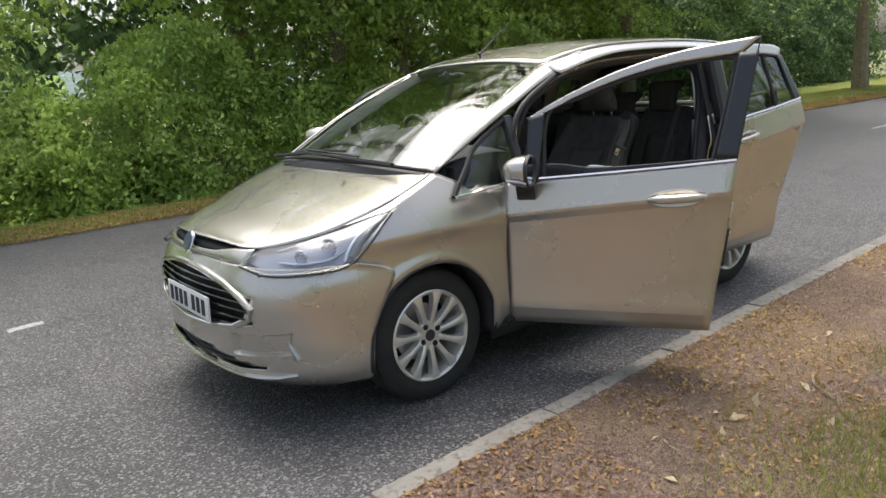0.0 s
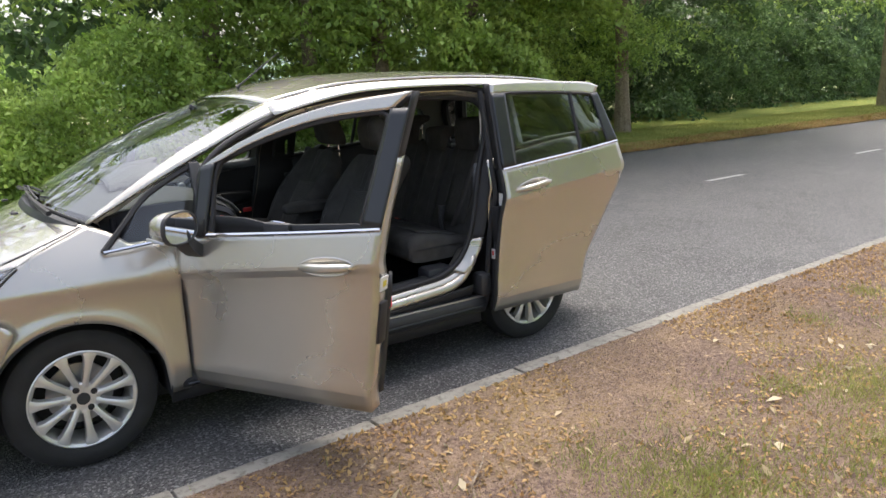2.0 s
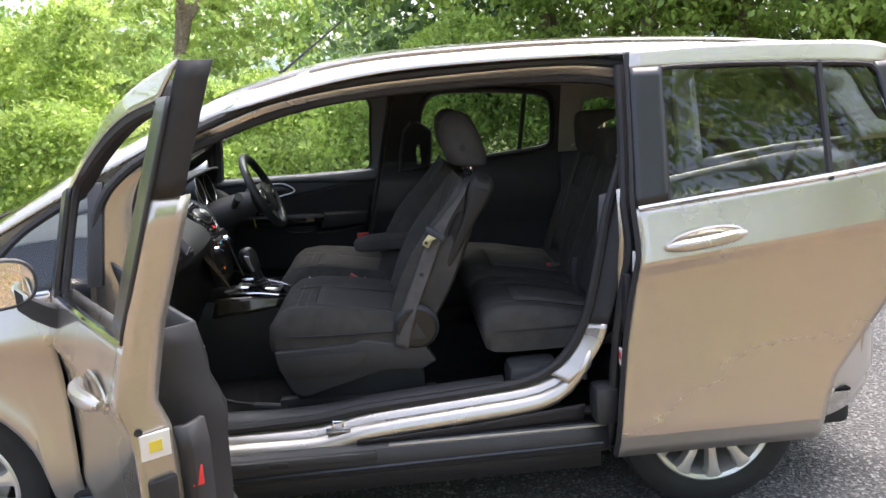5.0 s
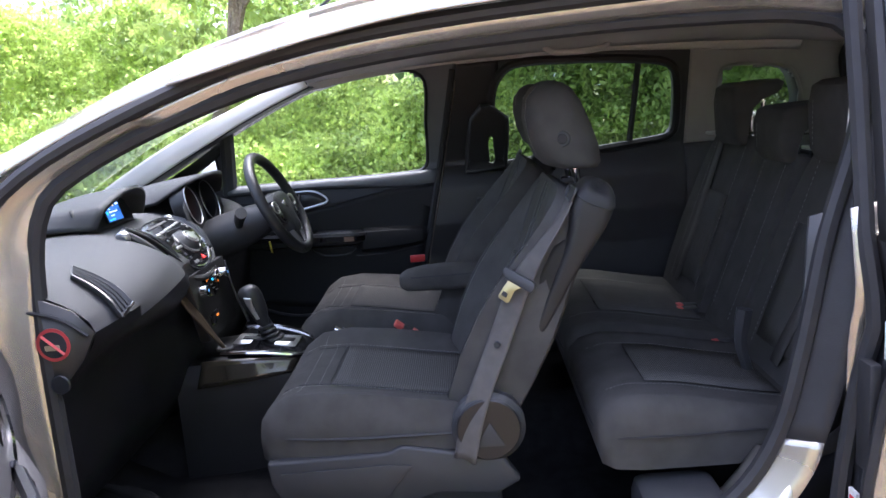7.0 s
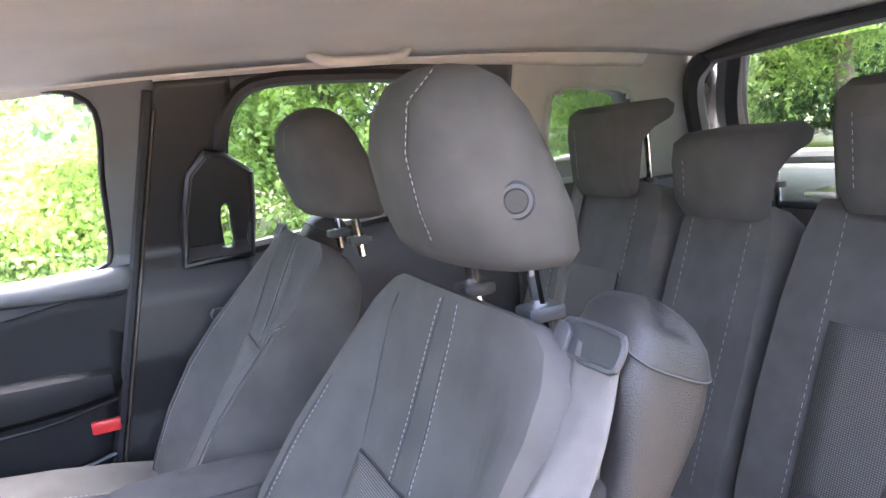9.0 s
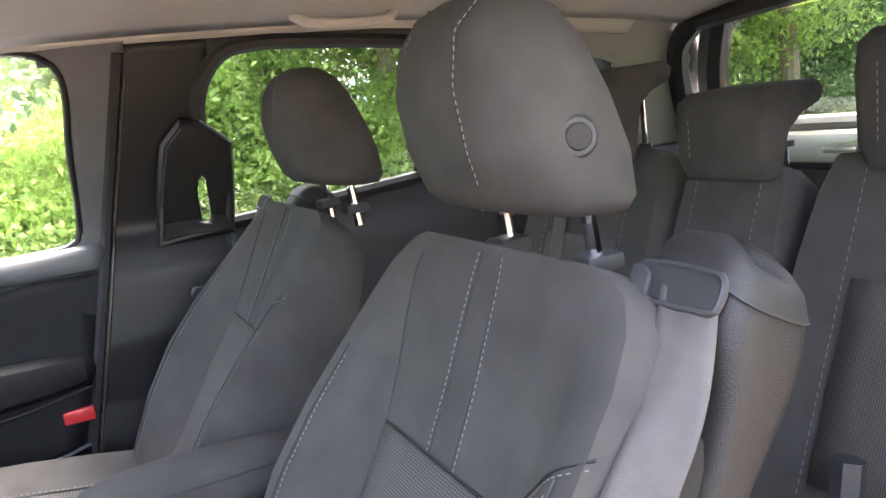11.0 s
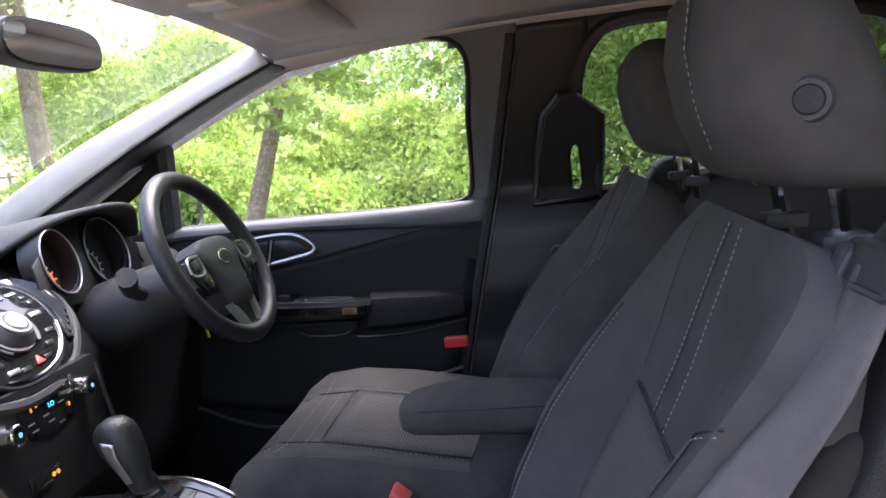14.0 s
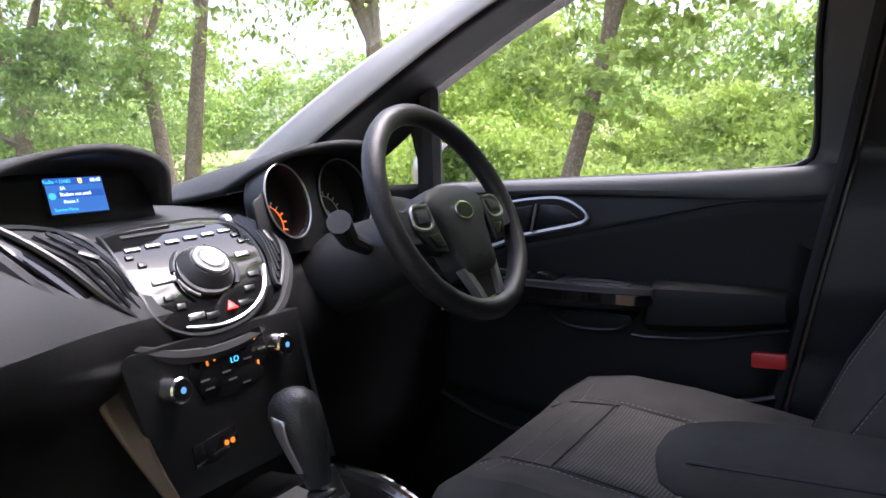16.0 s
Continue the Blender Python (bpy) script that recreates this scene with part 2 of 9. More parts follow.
def cr(pts, n):
    """n + 1 points along a smooth curve through pts, evenly by chord."""
    p = [Vector(q) for q in pts]
    if len(p) == 1:
        return [p[0].copy() for _ in range(n + 1)]
    d = [0.0]
    for a, b in zip(p, p[1:]):
        d.append(d[-1] + max(1e-6, (b - a).length))
    out, k = [], 0
    for i in range(n + 1):
        s = d[-1] * i / n
        while k < len(p) - 2 and s > d[k + 1]:
            k += 1
        h = d[k + 1] - d[k]
        t = (s - d[k]) / h
        m0 = (p[k + 1] - p[k - 1]) / (d[k + 1] - d[k - 1]) * h if k else p[1] - p[0]
        m1 = (p[k + 2] - p[k]) / (d[k + 2] - d[k]) * h if k < len(p) - 2 else p[k + 1] - p[k]
        t2, t3 = t * t, t * t * t
        out.append((2 * t3 - 3 * t2 + 1) * p[k] + (t3 - 2 * t2 + t) * m0 + (3 * t2 - 2 * t3) * p[k + 1] + (t3 - t2) * m1)
    return out


def loft(curves, nu, nv):
    rows = [cr(c, nu) for c in curves]
    cols = [cr([r[i] for r in rows], nv) for i in range(nu + 1)]
    return [[cols[i][j] for i in range(nu + 1)] for j in range(nv + 1)]


def sheet(grid, keep=None, bm=None):
    bm = bm or bmesh.new()
    v = [[bm.verts.new(p) for p in row] for row in grid]
    for j in range(len(v) - 1):
        for i in range(len(v[0]) - 1):
            q = (v[j][i], v[j][i + 1], v[j + 1][i + 1], v[j + 1][i])
            if keep is None or keep(sum((a.co for a in q), Vector()) / 4, i, j):
                try:
                    bm.faces.new(q)
                except ValueError:
                    pass
    loose = [a for a in bm.verts if not a.link_faces]
    for a in loose:
        bm.verts.remove(a)
    return bm


def flip(grid):
    return [[Vector((p.x, -p.y, p.z)) for p in row] for row in grid]


def rings(rr, bm=None, cap=True, closed=True):
    """A skin over rings of points, with its ends closed."""
    bm = bm or bmesh.new()
    v = [[bm.verts.new(p) for p in r] for r in rr]
    n = len(v[0])
    for a, b in zip(v, v[1:]):
        for i in range(n if closed else n - 1):
            bm.faces.new((a[i], a[(i + 1) % n], b[(i + 1) % n], b[i]))
    if cap:
        bm.faces.new(list(reversed(v[0])))
        bm.faces.new(v[-1])
    return bm


def tube(pts, r, n=8, bm=None, smoothn=0, flat=1.0, closed=False):
    """A round bar along pts; r may be a list. flat squeezes it across its second axis."""
    p = cr(pts, smoothn) if smoothn else [Vector(q) for q in pts]
    m = len(p)
    rad = r if isinstance(r, (list, tuple)) else [r] * m
    if len(rad) != m:
        rad = [rad[min(len(rad) - 1, int(i * len(rad) / m))] for i in range(m)]
    rr, up = [], None
    for i in range(m):
        a, b = (p[i - 1], p[(i + 1) % m]) if closed else (p[max(0, i - 1)], p[min(m - 1, i + 1)])
        d = (b - a).normalized()
        if up is None:
            up = d.orthogonal().normalized() if abs(d.z) > 0.95 else Vector((0, 0, 1))
        x = d.cross(up).normalized()
        up = x.cross(d).normalized()
        rr.append([p[i] + rad[i] * (x * math.cos(t) + up * math.sin(t) * flat) for t in (2 * math.pi * k / n for k in range(n))])
    if closed:
        rr.append(rr[0])
        bm = rings(rr, bm, cap=False)
        bmesh.ops.remove_doubles(bm, verts=bm.verts, dist=1e-6)
        return bm
    return rings(rr, bm)


def box(x0, x1, y0, y1, z0, z1, r=0.0, bm=None, seg=2, m=None):
    own = bmesh.new()
    bmesh.ops.create_cube(own, size=1)
    for v in own.verts:
        v.co = Vector(((x0 + x1) / 2 + v.co.x * (x1 - x0), (y0 + y1) / 2 + v.co.y * (y1 - y0), (z0 + z1) / 2 + v.co.z * (z1 - z0)))
    if r:
        bmesh.ops.bevel(own, geom=own.edges[:], offset=r, segments=seg, affect="EDGES", profile=0.5)
    if m is not None:
        own.transform(m)
    if bm is None:
        return own
    tmp = bpy.data.meshes.new("tmp")
    own.to_mesh(tmp)
    own.free()
    bm.from_mesh(tmp)
    bpy.data.meshes.remove(tmp)
    return bm


def disc(c, axis, r, h, n=32, bm=None, bev=0.0, r2=None):
    """A round slab of radius r and height h that stands on c along axis."""
    axis = Vector(axis).normalized()
    x = axis.orthogonal().normalized()
    y = axis.cross(x)
    r2 = r if r2 is None else r2
    prof = [(r, 0), (r2, h)] if not bev else [(r - bev, 0), (r, bev), (r2, h - bev), (r2 - bev, h)]
    return rings([[Vector(c) + axis * hh + a * (x * math.cos(t) + y * math.sin(t)) for t in (2 * math.pi * k / n for k in range(n))] for a, hh in prof], bm)


def prism(poly, m, depth, r=0.0, seg=2):
    """A flat outline (x, y pairs) given depth along z, its edges rounded, placed by m."""
    bm = bmesh.new()
    vs = [bm.verts.new((a, b, 0)) for a, b in poly]
    f = bm.faces.new(vs)
    e = bmesh.ops.extrude_face_region(bm, geom=[f])
    bmesh.ops.translate(bm, verts=[g for g in e["geom"] if isinstance(g, bmesh.types.BMVert)], vec=(0, 0, depth))
    bmesh.ops.recalc_face_normals(bm, faces=bm.faces)
    if r:
        bmesh.ops.bevel(bm, geom=bm.edges[:], offset=r, segments=seg, affect="EDGES", profile=0.5)
    bm.transform(m)
    return bm


def frame_of(origin, xdir, ydir):
    """A pose whose x and y axes lie along two given directions."""
    x = Vector(xdir).normalized()
    z = x.cross(Vector(ydir)).normalized()
    y = z.cross(x)
    return Matrix(((x.x, y.x, z.x, origin[0]), (x.y, y.y, z.y, origin[1]), (x.z, y.z, z.z, origin[2]), (0, 0, 0, 1)))


def text(name, body, size, m, material, parent, depth=0.0004):
    c = bpy.data.curves.new(name, "FONT")
    c.body, c.size, c.extrude, c.align_x, c.align_y = body, size, depth, "CENTER", "CENTER"
    tmp = bpy.data.objects.new("tmp", c)
    scene.collection.objects.link(tmp)
    dg = bpy.context.evaluated_depsgraph_get()
    me = bpy.data.meshes.new_from_object(tmp.evaluated_get(dg))
    bpy.data.objects.remove(tmp)
    me.transform(m)
    me.materials.clear()
    me.materials.append(material)
    ob = new(name, me)
    ob.parent = parent
    return ob


def lerp(pairs, x):
    xs, ys = zip(*pairs)
    return float(np.interp(x, xs, ys))

# ---- the place: road, kerb, verges, field, trees ----
def kerb_y(x):
    return -1.282 + 0.054 * x


def far_y(x):
    return 5.95 + 0.02 * x


def ground_z(x, y):
    """The one ground sheet: flat by the road, rising slowly across the field."""
    if y < kerb_y(x):
        d = kerb_y(x) - y
        return 0.035 - 0.03 * min(1.0, d / 1.5) + 0.012 * noise.noise((x * 1.3, y * 1.3, 0)) * min(1, d * 4)
    if y > far_y(x):
        d = y - far_y(x)
        rise = 0.05 * min(1, d / 0.4)
        t = max(0.0, min(1.0, (d - 0.7) / 2.2))
        rise -= 0.55 * t * t * (3 - 2 * t) * max(0.0, min(1.0, (9 - x) / 4)) * max(0.0, min(1.0, (x + 5) / 4))
        lift = 0.085 * max(0.0, d - 6.5) * max(0.0, min(1.0, (6 - x) / 6))
        return rise + 0.04 * noise.noise((x * 0.5, y * 0.5, 3)) * min(1, d) + min(lift, 4.6)
    return 0.0


def strip(name, xs, ys_of, material, label, cat, zoff=0.0):
    n = len(ys_of(xs[0]))
    grid = [[Vector((x, ys_of(x)[j], ground_z(x, ys_of(x)[j]) + zoff)) for x in xs] for j in range(n)]
    ob = obj(name, sheet(grid), material, None, label, True, 0)
    return tagged(ob, label, cat, kind="structure")


near = [(-3 + 0.15 * i) for i in range(65)]
XS = [-900, -400, -150, -80, -50, -35, -25, -18, -13, -10, -8, -6.5, -5, -4] + near + [7.5, 8.5, 10, 12, 14, 17, 20, 25, 32, 45, 70, 110, 200, 450, 900]
strip("road", XS, lambda x: [kerb_y(x) + 0.004] + [kerb_y(x) + 0.004 + (far_y(x) - kerb_y(x) - 0.004) * k / 8 for k in range(1, 9)], ASPHALT, "worn grey asphalt road with pale dusty patches", "road")
strip("verge_near", XS, lambda x: [kerb_y(x) - 0.1 - d for d in (900, 300, 90, 40, 20, 12, 8, 6, 4.5, 3.6, 3.0, 2.5, 2.1, 1.75, 1.45, 1.2, 0.95, 0.75, 0.55, 0.4, 0.25, 0.12, 0.0)], LITTER, "brown leaf litter and dry grass verge", "verge", 0.012)
strip("verge_far", XS, lambda x: [far_y(x) + d for d in (0.0, 0.15, 0.4, 0.8, 1.3, 2, 3, 4, 5.5, 7.5)], GRASS, "green and yellow mown grass verge with fallen leaves", "verge")
strip("ground", XS, lambda x: [far_y(x) + d for d in (7.5, 10, 14, 20, 30, 50, 90, 200, 500, 900)], FIELD, "rough grassy field reaching the far woods", "ground")

# kerb: one stone after another
kerb = obj("kerb", box(-14, 40, -0.095, 0.0, -0.12, 0.020, 0.0, m=Matrix.Translation((0, -1.286, 0)) @ Matrix.Rotation(math.atan(0.054), 4, "Z")), KERB, None, smooth=False)
tagged(kerb, "row of pale grey concrete kerb stones, weathered", "kerb", kind="structure")
stone = box(0.004, 0.911, -0.105, 0.0, -0.1, 0.045, 0.012)
first = None
for i in range(34):
    x = -10.78 + 0.915 * i
    if first is None:
        first = obj("stone", stone, KERB, kerb)
        s = first
    else:
        s = new("stone", first.data)
        s.parent = kerb
    s.matrix_basis = Matrix.Translation((x, kerb_y(x) + random.uniform(-0.003, 0.003), random.uniform(-0.004, 0.004))) @ Matrix.Rotation(math.atan(0.054), 4, "Z")

ROADPAINT = ground_mat("worn_white_road_paint", [(0.5, 0.5, 0.48), (30, 0.45, 0.6, (0.25, 0.25, 0.24))], 120, 0.6, 0.003, 0.8)
for x in (-13.3, -7.3, -1.35, 2.0, 5.2, 8.7, 13.1, 17.2, 21.5, 26):
    y = 2.23 + 0.033 * x
    bm = sheet([[Vector((x + 0.9 * i / 4 * (0.25 if abs(x + 1.35) < 0.1 else 1), y + 0.033 * 0.9 * i / 4 + w, 0.004)) for i in range(5)] for w in (-0.045, 0.045)])
    tagged(obj("road_marking", bm, ROADPAINT, None), "faded white dash along the road centre", "road marking", "centre dashes", "structure")


def leaves(name, pts, size, material, parent=None, label="", up=0.4, seed=1, aspect=0.55):
    """Many small folded leaves at the given points as one mesh."""
    rng = np.random.default_rng(seed)
    n = len(pts)
    s = size * rng.uniform(0.6, 1.3, (n, 1))
    d = rng.normal(size=(n, 3))
    d[:, 2] -= 0.5
    d /= np.linalg.norm(d, axis=1)[:, None]
    nn = rng.normal(size=(n, 3))
    nn[:, 2] += up * 3
    w = np.cross(d, nn)
    w /= np.linalg.norm(w, axis=1)[:, None] + 1e-9
    k = np.cross(w, d)
    co = np.stack([pts - d * s * 0.5, pts + w * s * aspect * 0.5 + k * s * 0.12 - d * s * 0.05, pts + d * s * 0.55, pts - w * s * aspect * 0.5 + k * s * 0.12 - d * s * 0.05], 1).reshape(-1, 3)
    me = bpy.data.meshes.new(name)
    me.vertices.add(4 * n)
    me.vertices.foreach_set("co", co.ravel())
    me.loops.add(4 * n)
    me.loops.foreach_set("vertex_index", np.arange(4 * n))
    me.polygons.add(n)
    me.polygons.foreach_set("loop_start", np.arange(n) * 4)
    me.update(calc_edges=True)
    me.materials.append(material)
    ob = new(name, me)
    if parent:
        ob.parent = parent
    if label:
        tagged(ob, label)
    return ob


def cloud(rng, centres, radii, per, flat=0.16, out_to=None):
    """Points in soft clumps round the centres."""
    out = []
    for c, r in zip(centres, radii):
        # a drooping spray: long outwards from the trunk, thin, its tip hanging
        a = (math.atan2(c[1], c[0]) if out_to is None else out_to) + rng.normal() * 0.5
        u = np.clip(rng.normal(size=per), -2, 2) * r * 0.72
        v = np.clip(rng.normal(size=per), -2, 2) * r * 0.42
        w = rng.normal(size=per) * r * 0.5 * flat - 0.38 * u - 0.30 * np.abs(u) * np.abs(u) / max(r, 0.01) - 0.25 * np.abs(v)
        out.append(np.asarray(c) + np.stack([u * math.cos(a) - v * math.sin(a), u * math.sin(a) + v * math.cos(a), w], 1))
    return np.concatenate(out)


def tree(x, y, height, spread, trunk_r, material, label, lean=(0, 0), low=1.2, clumps=260, per=80, size=0.085, seed=1, forks=2, crown_z=0.55):
    """A tapered trunk that forks into limbs, and a crown of leaf clumps at and between the limb ends."""
    rng = np.random.default_rng(seed)
    z0 = ground_z(x, y) - 0.05
    root = new("tree")
    root.matrix_basis = Matrix.Translation((x, y, z0))
    tagged(root, label, "tree", "roadside trees")
    bm = bmesh.new()
    hz = low + (height - low) * 0.35
    top = Vector((lean[0], lean[1], hz))
    mid = Vector((lean[0] * 0.4 + rng.normal() * 0.05, lean[1] * 0.4, hz * 0.5))
    base = [Vector((0, 0, 0)), mid * 0.4, mid, top]
    tube(base, [trunk_r * 1.35, trunk_r * 1.02, trunk_r * 0.9, trunk_r * 0.6], 10, bm, smoothn=0)
    ends = []
    for k in range(4 + forks):
        a = 2 * math.pi * k / (4 + forks) + rng.uniform(-0.4, 0.4)
        start = mid.lerp(top, rng.uniform(0.2, 1.0))
        r = spread * rng.uniform(0.5, 0.95)
        e = Vector((top.x + r * math.cos(a), top.y + r * math.sin(a), low + (height - low) * rng.uniform(0.45, 0.95)))
        m = start.lerp(e, 0.5) + Vector((0, 0, 0.3 * rng.uniform(0, 1)))
        tube([start, m, e], [trunk_r * 0.45, trunk_r * 0.28, trunk_r * 0.08], 6, bm, smoothn=6)
        ends.append(e)
        for _ in range(3):
            b = start.lerp(e, rng.uniform(0.4, 0.9))
            e2 = b + Vector((rng.normal() * spread * 0.3, rng.normal() * spread * 0.3, rng.normal() * 0.4 + 0.2))
            tube([b, e2], [trunk_r * 0.16, trunk_r * 0.04], 5, bm)
    obj("trunk", bm, BARK, root, "brown bark trunk with forking limbs")
    cz = low + (height - low) * crown_z
    cen, rad = [], []
    puffs = max(18, clumps // 14) if low < 1 else clumps
    while len(cen) < clumps:
        d = rng.normal(size=3)
        d /= np.linalg.norm(d)
        r = rng.uniform(0.35, 1.0) ** 0.5 * (1 + 0.22 * math.sin(3 * d[0] + seed) + 0.18 * math.sin(5 * d[1] + 2 * seed))
        q = np.array([lean[0] + d[0] * spread * r, lean[1] + d[1] * spread * r, cz + d[2] * r * ((height - cz) if d[2] > 0 else (cz - low))])
        if puffs == clumps:
            cen.append(q)
            rad.append(rng.uniform(0.32, 0.85) * spread / 2.6)
            continue
        # a bough: sprays over the upper and outer side of a rounded mass, open beneath
        big = rng.uniform(0.6, 1.2) * spread / 2.7
        for _ in range(clumps // puffs):
            e = rng.normal(size=3) + 0.5 * np.array([d[0], d[1], 0])
            e[2] = abs(e[2]) - 0.25
            e /= np.linalg.norm(e)
            cen.append(q + e * big * np.array([1, 1, 0.75]) * rng.uniform(0.8, 1.05))
            rad.append(rng.uniform(0.25, 0.5) * spread / 2.9)
    leaves("crown", cloud(rng, cen, rad, per), size, material, root, "", up=0.75, seed=seed)
    return root


tree(-1.86, 6.75, 5.6, 1.2, 0.10, LEAF_LIME, "young broadleaf tree with a leaning trunk", lean=(0.95, 0.1), low=1.3, clumps=80, per=80, size=0.115, seed=3, crown_z=0.42)
tree(4.6, 11.3, 15.0, 3.1, 0.2, LEAF_LIME, "bushy tree with ivy-dark trunk and fresh green leaves", low=0.6, clumps=720, per=78, size=0.135, seed=4, crown_z=0.4)
tree(6.2, 10.2, 16.0, 4.0, 0.16, LEAF_LIME, "dense fresh green tree behind the road", low=0.5, clumps=720, per=78, size=0.135, seed=5, crown_z=0.4)
tree(8.0, 10.6, 15.0, 4.2, 0.2, LEAF_LIME, "dense mid-green tree behind the road", low=0.6, clumps=720, per=78, size=0.135, seed=6, crown_z=0.4)
tree(10.6, 10.6, 14.0, 4.0, 0.2, LEAF_LIME, "tall broadleaf tree behind the road", low=0.7, clumps=720, per=78, size=0.135, seed=7, crown_z=0.4)
tree(14.3, 9.2, 14.0, 4.0, 0.17, LEAF_MID, "dark lime tree with hanging branches", low=0.6, clumps=640, per=90, size=0.13, seed=8, crown_z=0.3)
tree(19.5, 13.5, 9.5, 4.2, 0.2, LEAF_DARK, "dark broad tree at the verge", low=0.2, clumps=330, per=80, size=0.15, seed=9, crown_z=0.4)
tree(27.5, 9.0, 11.0, 4.6, 0.24, LEAF_MID, "old tree with a thick pale trunk at the verge", low=3.2, clumps=320, per=80, size=0.16, seed=10)
tree(-5.95, 9.4, 8.5, 3.0, 0.17, LEAF_LIME, "forked tree at the edge of the field", low=3.1, clumps=75, per=80, size=0.13, seed=11)
tree(-9.86, 8.3, 8.5, 3.0, 0.14, LEAF_LIME, "slender field tree with a high crown", lean=(-1.0, 0), low=3.0, clumps=80, per=80, size=0.13, seed=12)
tree(-9.72, 8.35, 8.5, 3.0, 0.15, LEAF_LIME, "slender field tree with a high crown", lean=(0.95, 0.2), low=3.1, clumps=70, per=80, size=0.13, seed=13)
tree(-13.5, 7.6, 8.5, 3.6, 0.2, LEAF_MID, "dark tree by the roadside", low=0.3, clumps=520, per=85, size=0.13, seed=14, crown_z=0.4)
# trees on the near side, behind the walk
for k, (x, y) in enumerate(((8.5, -10), (13.5, -11.5), (20, -12), (-16, -20))):
    tree(x, y, 10.0, 4.2, 0.26, LEAF_MID, "broadleaf tree on the near verge", low=1.4, clumps=230, per=60, size=0.2, seed=30 + k)


def hedge(name, label, x0, x1, yline, height, depth, n, size, material, seed, wave=0.5):
    rng = np.random.default_rng(seed)
    per = 46
    m = n // per
    x = rng.uniform(x0, x1, m)
    top = height * (1 + wave * 0.5 * (np.sin(x * 1.7 + seed) * 0.5 + np.sin(x * 0.63 + 2 * seed) * 0.6))
    z = top * rng.uniform(0, 1, m) ** 0.75
    w = depth * np.sqrt(np.clip(1 - (z / (top + 0.01)) ** 2.5, 0.05, 1))
    y = np.array([yline(a) for a in x]) + w * rng.uniform(-1, 1, m)
    gz = np.array([ground_z(a, b) for a, b in zip(x, y)])
    r = rng.uniform(0.55, 1.3, m) * (size * 3.4)
    pts = cloud(rng, np.stack([x, y, gz + z], 1), r, per, 0.35, -math.pi / 2)
    floor_z = np.array([ground_z(a, b) for a, b in pts[:, :2]])
    pts[:, 2] = np.maximum(pts[:, 2], floor_z + 0.02 + 0.05 * rng.uniform(0, 1, len(pts)))
    ob = leaves(name, pts, size, material, None, "", up=0.3, seed=seed)
    return tagged(ob, label, "hedge", kind="stuff")


hedge("bramble_hedge", "low tangled bramble hedge with pale green leaves", -6.2, 2.5, lambda x: 9.3, 1.45, 0.9, 40000, 0.10, LEAF_LIME, 21)
hedge("field_shrubs", "tall yellow-green shrubs at the edge of the field", -8.6, -4.2, lambda x: 13.0, 3.3, 1.2, 30000, 0.11, LEAF_LIME, 28, 0.5)
hedge("low_shrubs", "low pale shrubs behind the brambles", -3.6, 1.2, lambda x: 13.5, 2.1, 1.0, 22000, 0.11, LEAF_LIME, 29, 0.6)
hedge("undergrowth", "dense shrub undergrowth beneath the trees", 0.2, 13.5, lambda x: 8.9 + 0.15 * x, 2.3, 1.0, 66000, 0.10, LEAF_LIME, 22, 0.8)
hedge("dark_hedge", "tall dark evergreen hedge behind the grass", 13, 40, lambda x: 12.5 + 0.05 * x, 3.4, 1.3, 50000, 0.16, LEAF_DARK, 23)
hedge("back_woods", "thick woodland behind the roadside trees", 0.3, 45, lambda x: 17, 9.5, 2.5, 80000, 0.28, LEAF_DARK, 24, 0.3)
hedge("field_hedge", "bushy hedge across the field", -13, 3, lambda x: 22, 2.2, 1.8, 36000, 0.15, LEAF_MID, 25, 0.8)
hedge("far_woods", "distant line of green trees beyond the field", -160, 10, lambda x: 60 - 0.05 * x, 7.5, 5, 70000, 0.6, LEAF_MID, 26, 0.7)

# far hill; its haze comes only from the tinted colour
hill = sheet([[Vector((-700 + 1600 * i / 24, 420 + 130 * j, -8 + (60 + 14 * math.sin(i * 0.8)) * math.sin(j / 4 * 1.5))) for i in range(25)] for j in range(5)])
tagged(obj("far_hill", hill, FAR_HILL, None), "wooded hill on the horizon, tinted blue-green for haze", "backdrop", kind="structure")

hedge("near_hedge", "tall hedge along the back of the near verge", -30, 35, lambda x: -23, 3.0, 1.2, 30000, 0.25, LEAF_MID, 27, 0.4)


# ---- loose litter and grass on the near verge ----
def scatter(name, label, n, xr, yr, size, material, seed, up, lift, dense=1.0, aspect=0.5):
    rng = np.random.default_rng(seed)
    x = rng.uniform(*xr, n)
    d = rng.uniform(0, 1, n) ** dense * (yr[1] - yr[0]) + yr[0]
    y = np.array([kerb_y(a) for a in x]) - 0.10 - d
    edge = np.minimum.reduce([(x - xr[0]) / 2.5, (xr[1] - x) / 4, (yr[1] - d) / 2.0])
    keep = (rng.uniform(0, 1, n) < edge) & (np.array([noise.noise((a * 0.9 + seed, b * 0.9, 0)) + 0.5 * noise.noise((a * 3.1, b * 3.1, seed)) for a, b in zip(x, y)]) > (-0.15 if up > 1 else 0.12))
    x, y = x[keep], y[keep]
    z = np.array([ground_z(a, b) for a, b in zip(x, y)]) + 0.012 + lift * rng.uniform(0.2, 1, len(x))
    return tagged(leaves(name, np.stack([x, y, z], 1), size, material, None, "", up=up, seed=seed, aspect=aspect), label, "ground cover", kind="stuff")


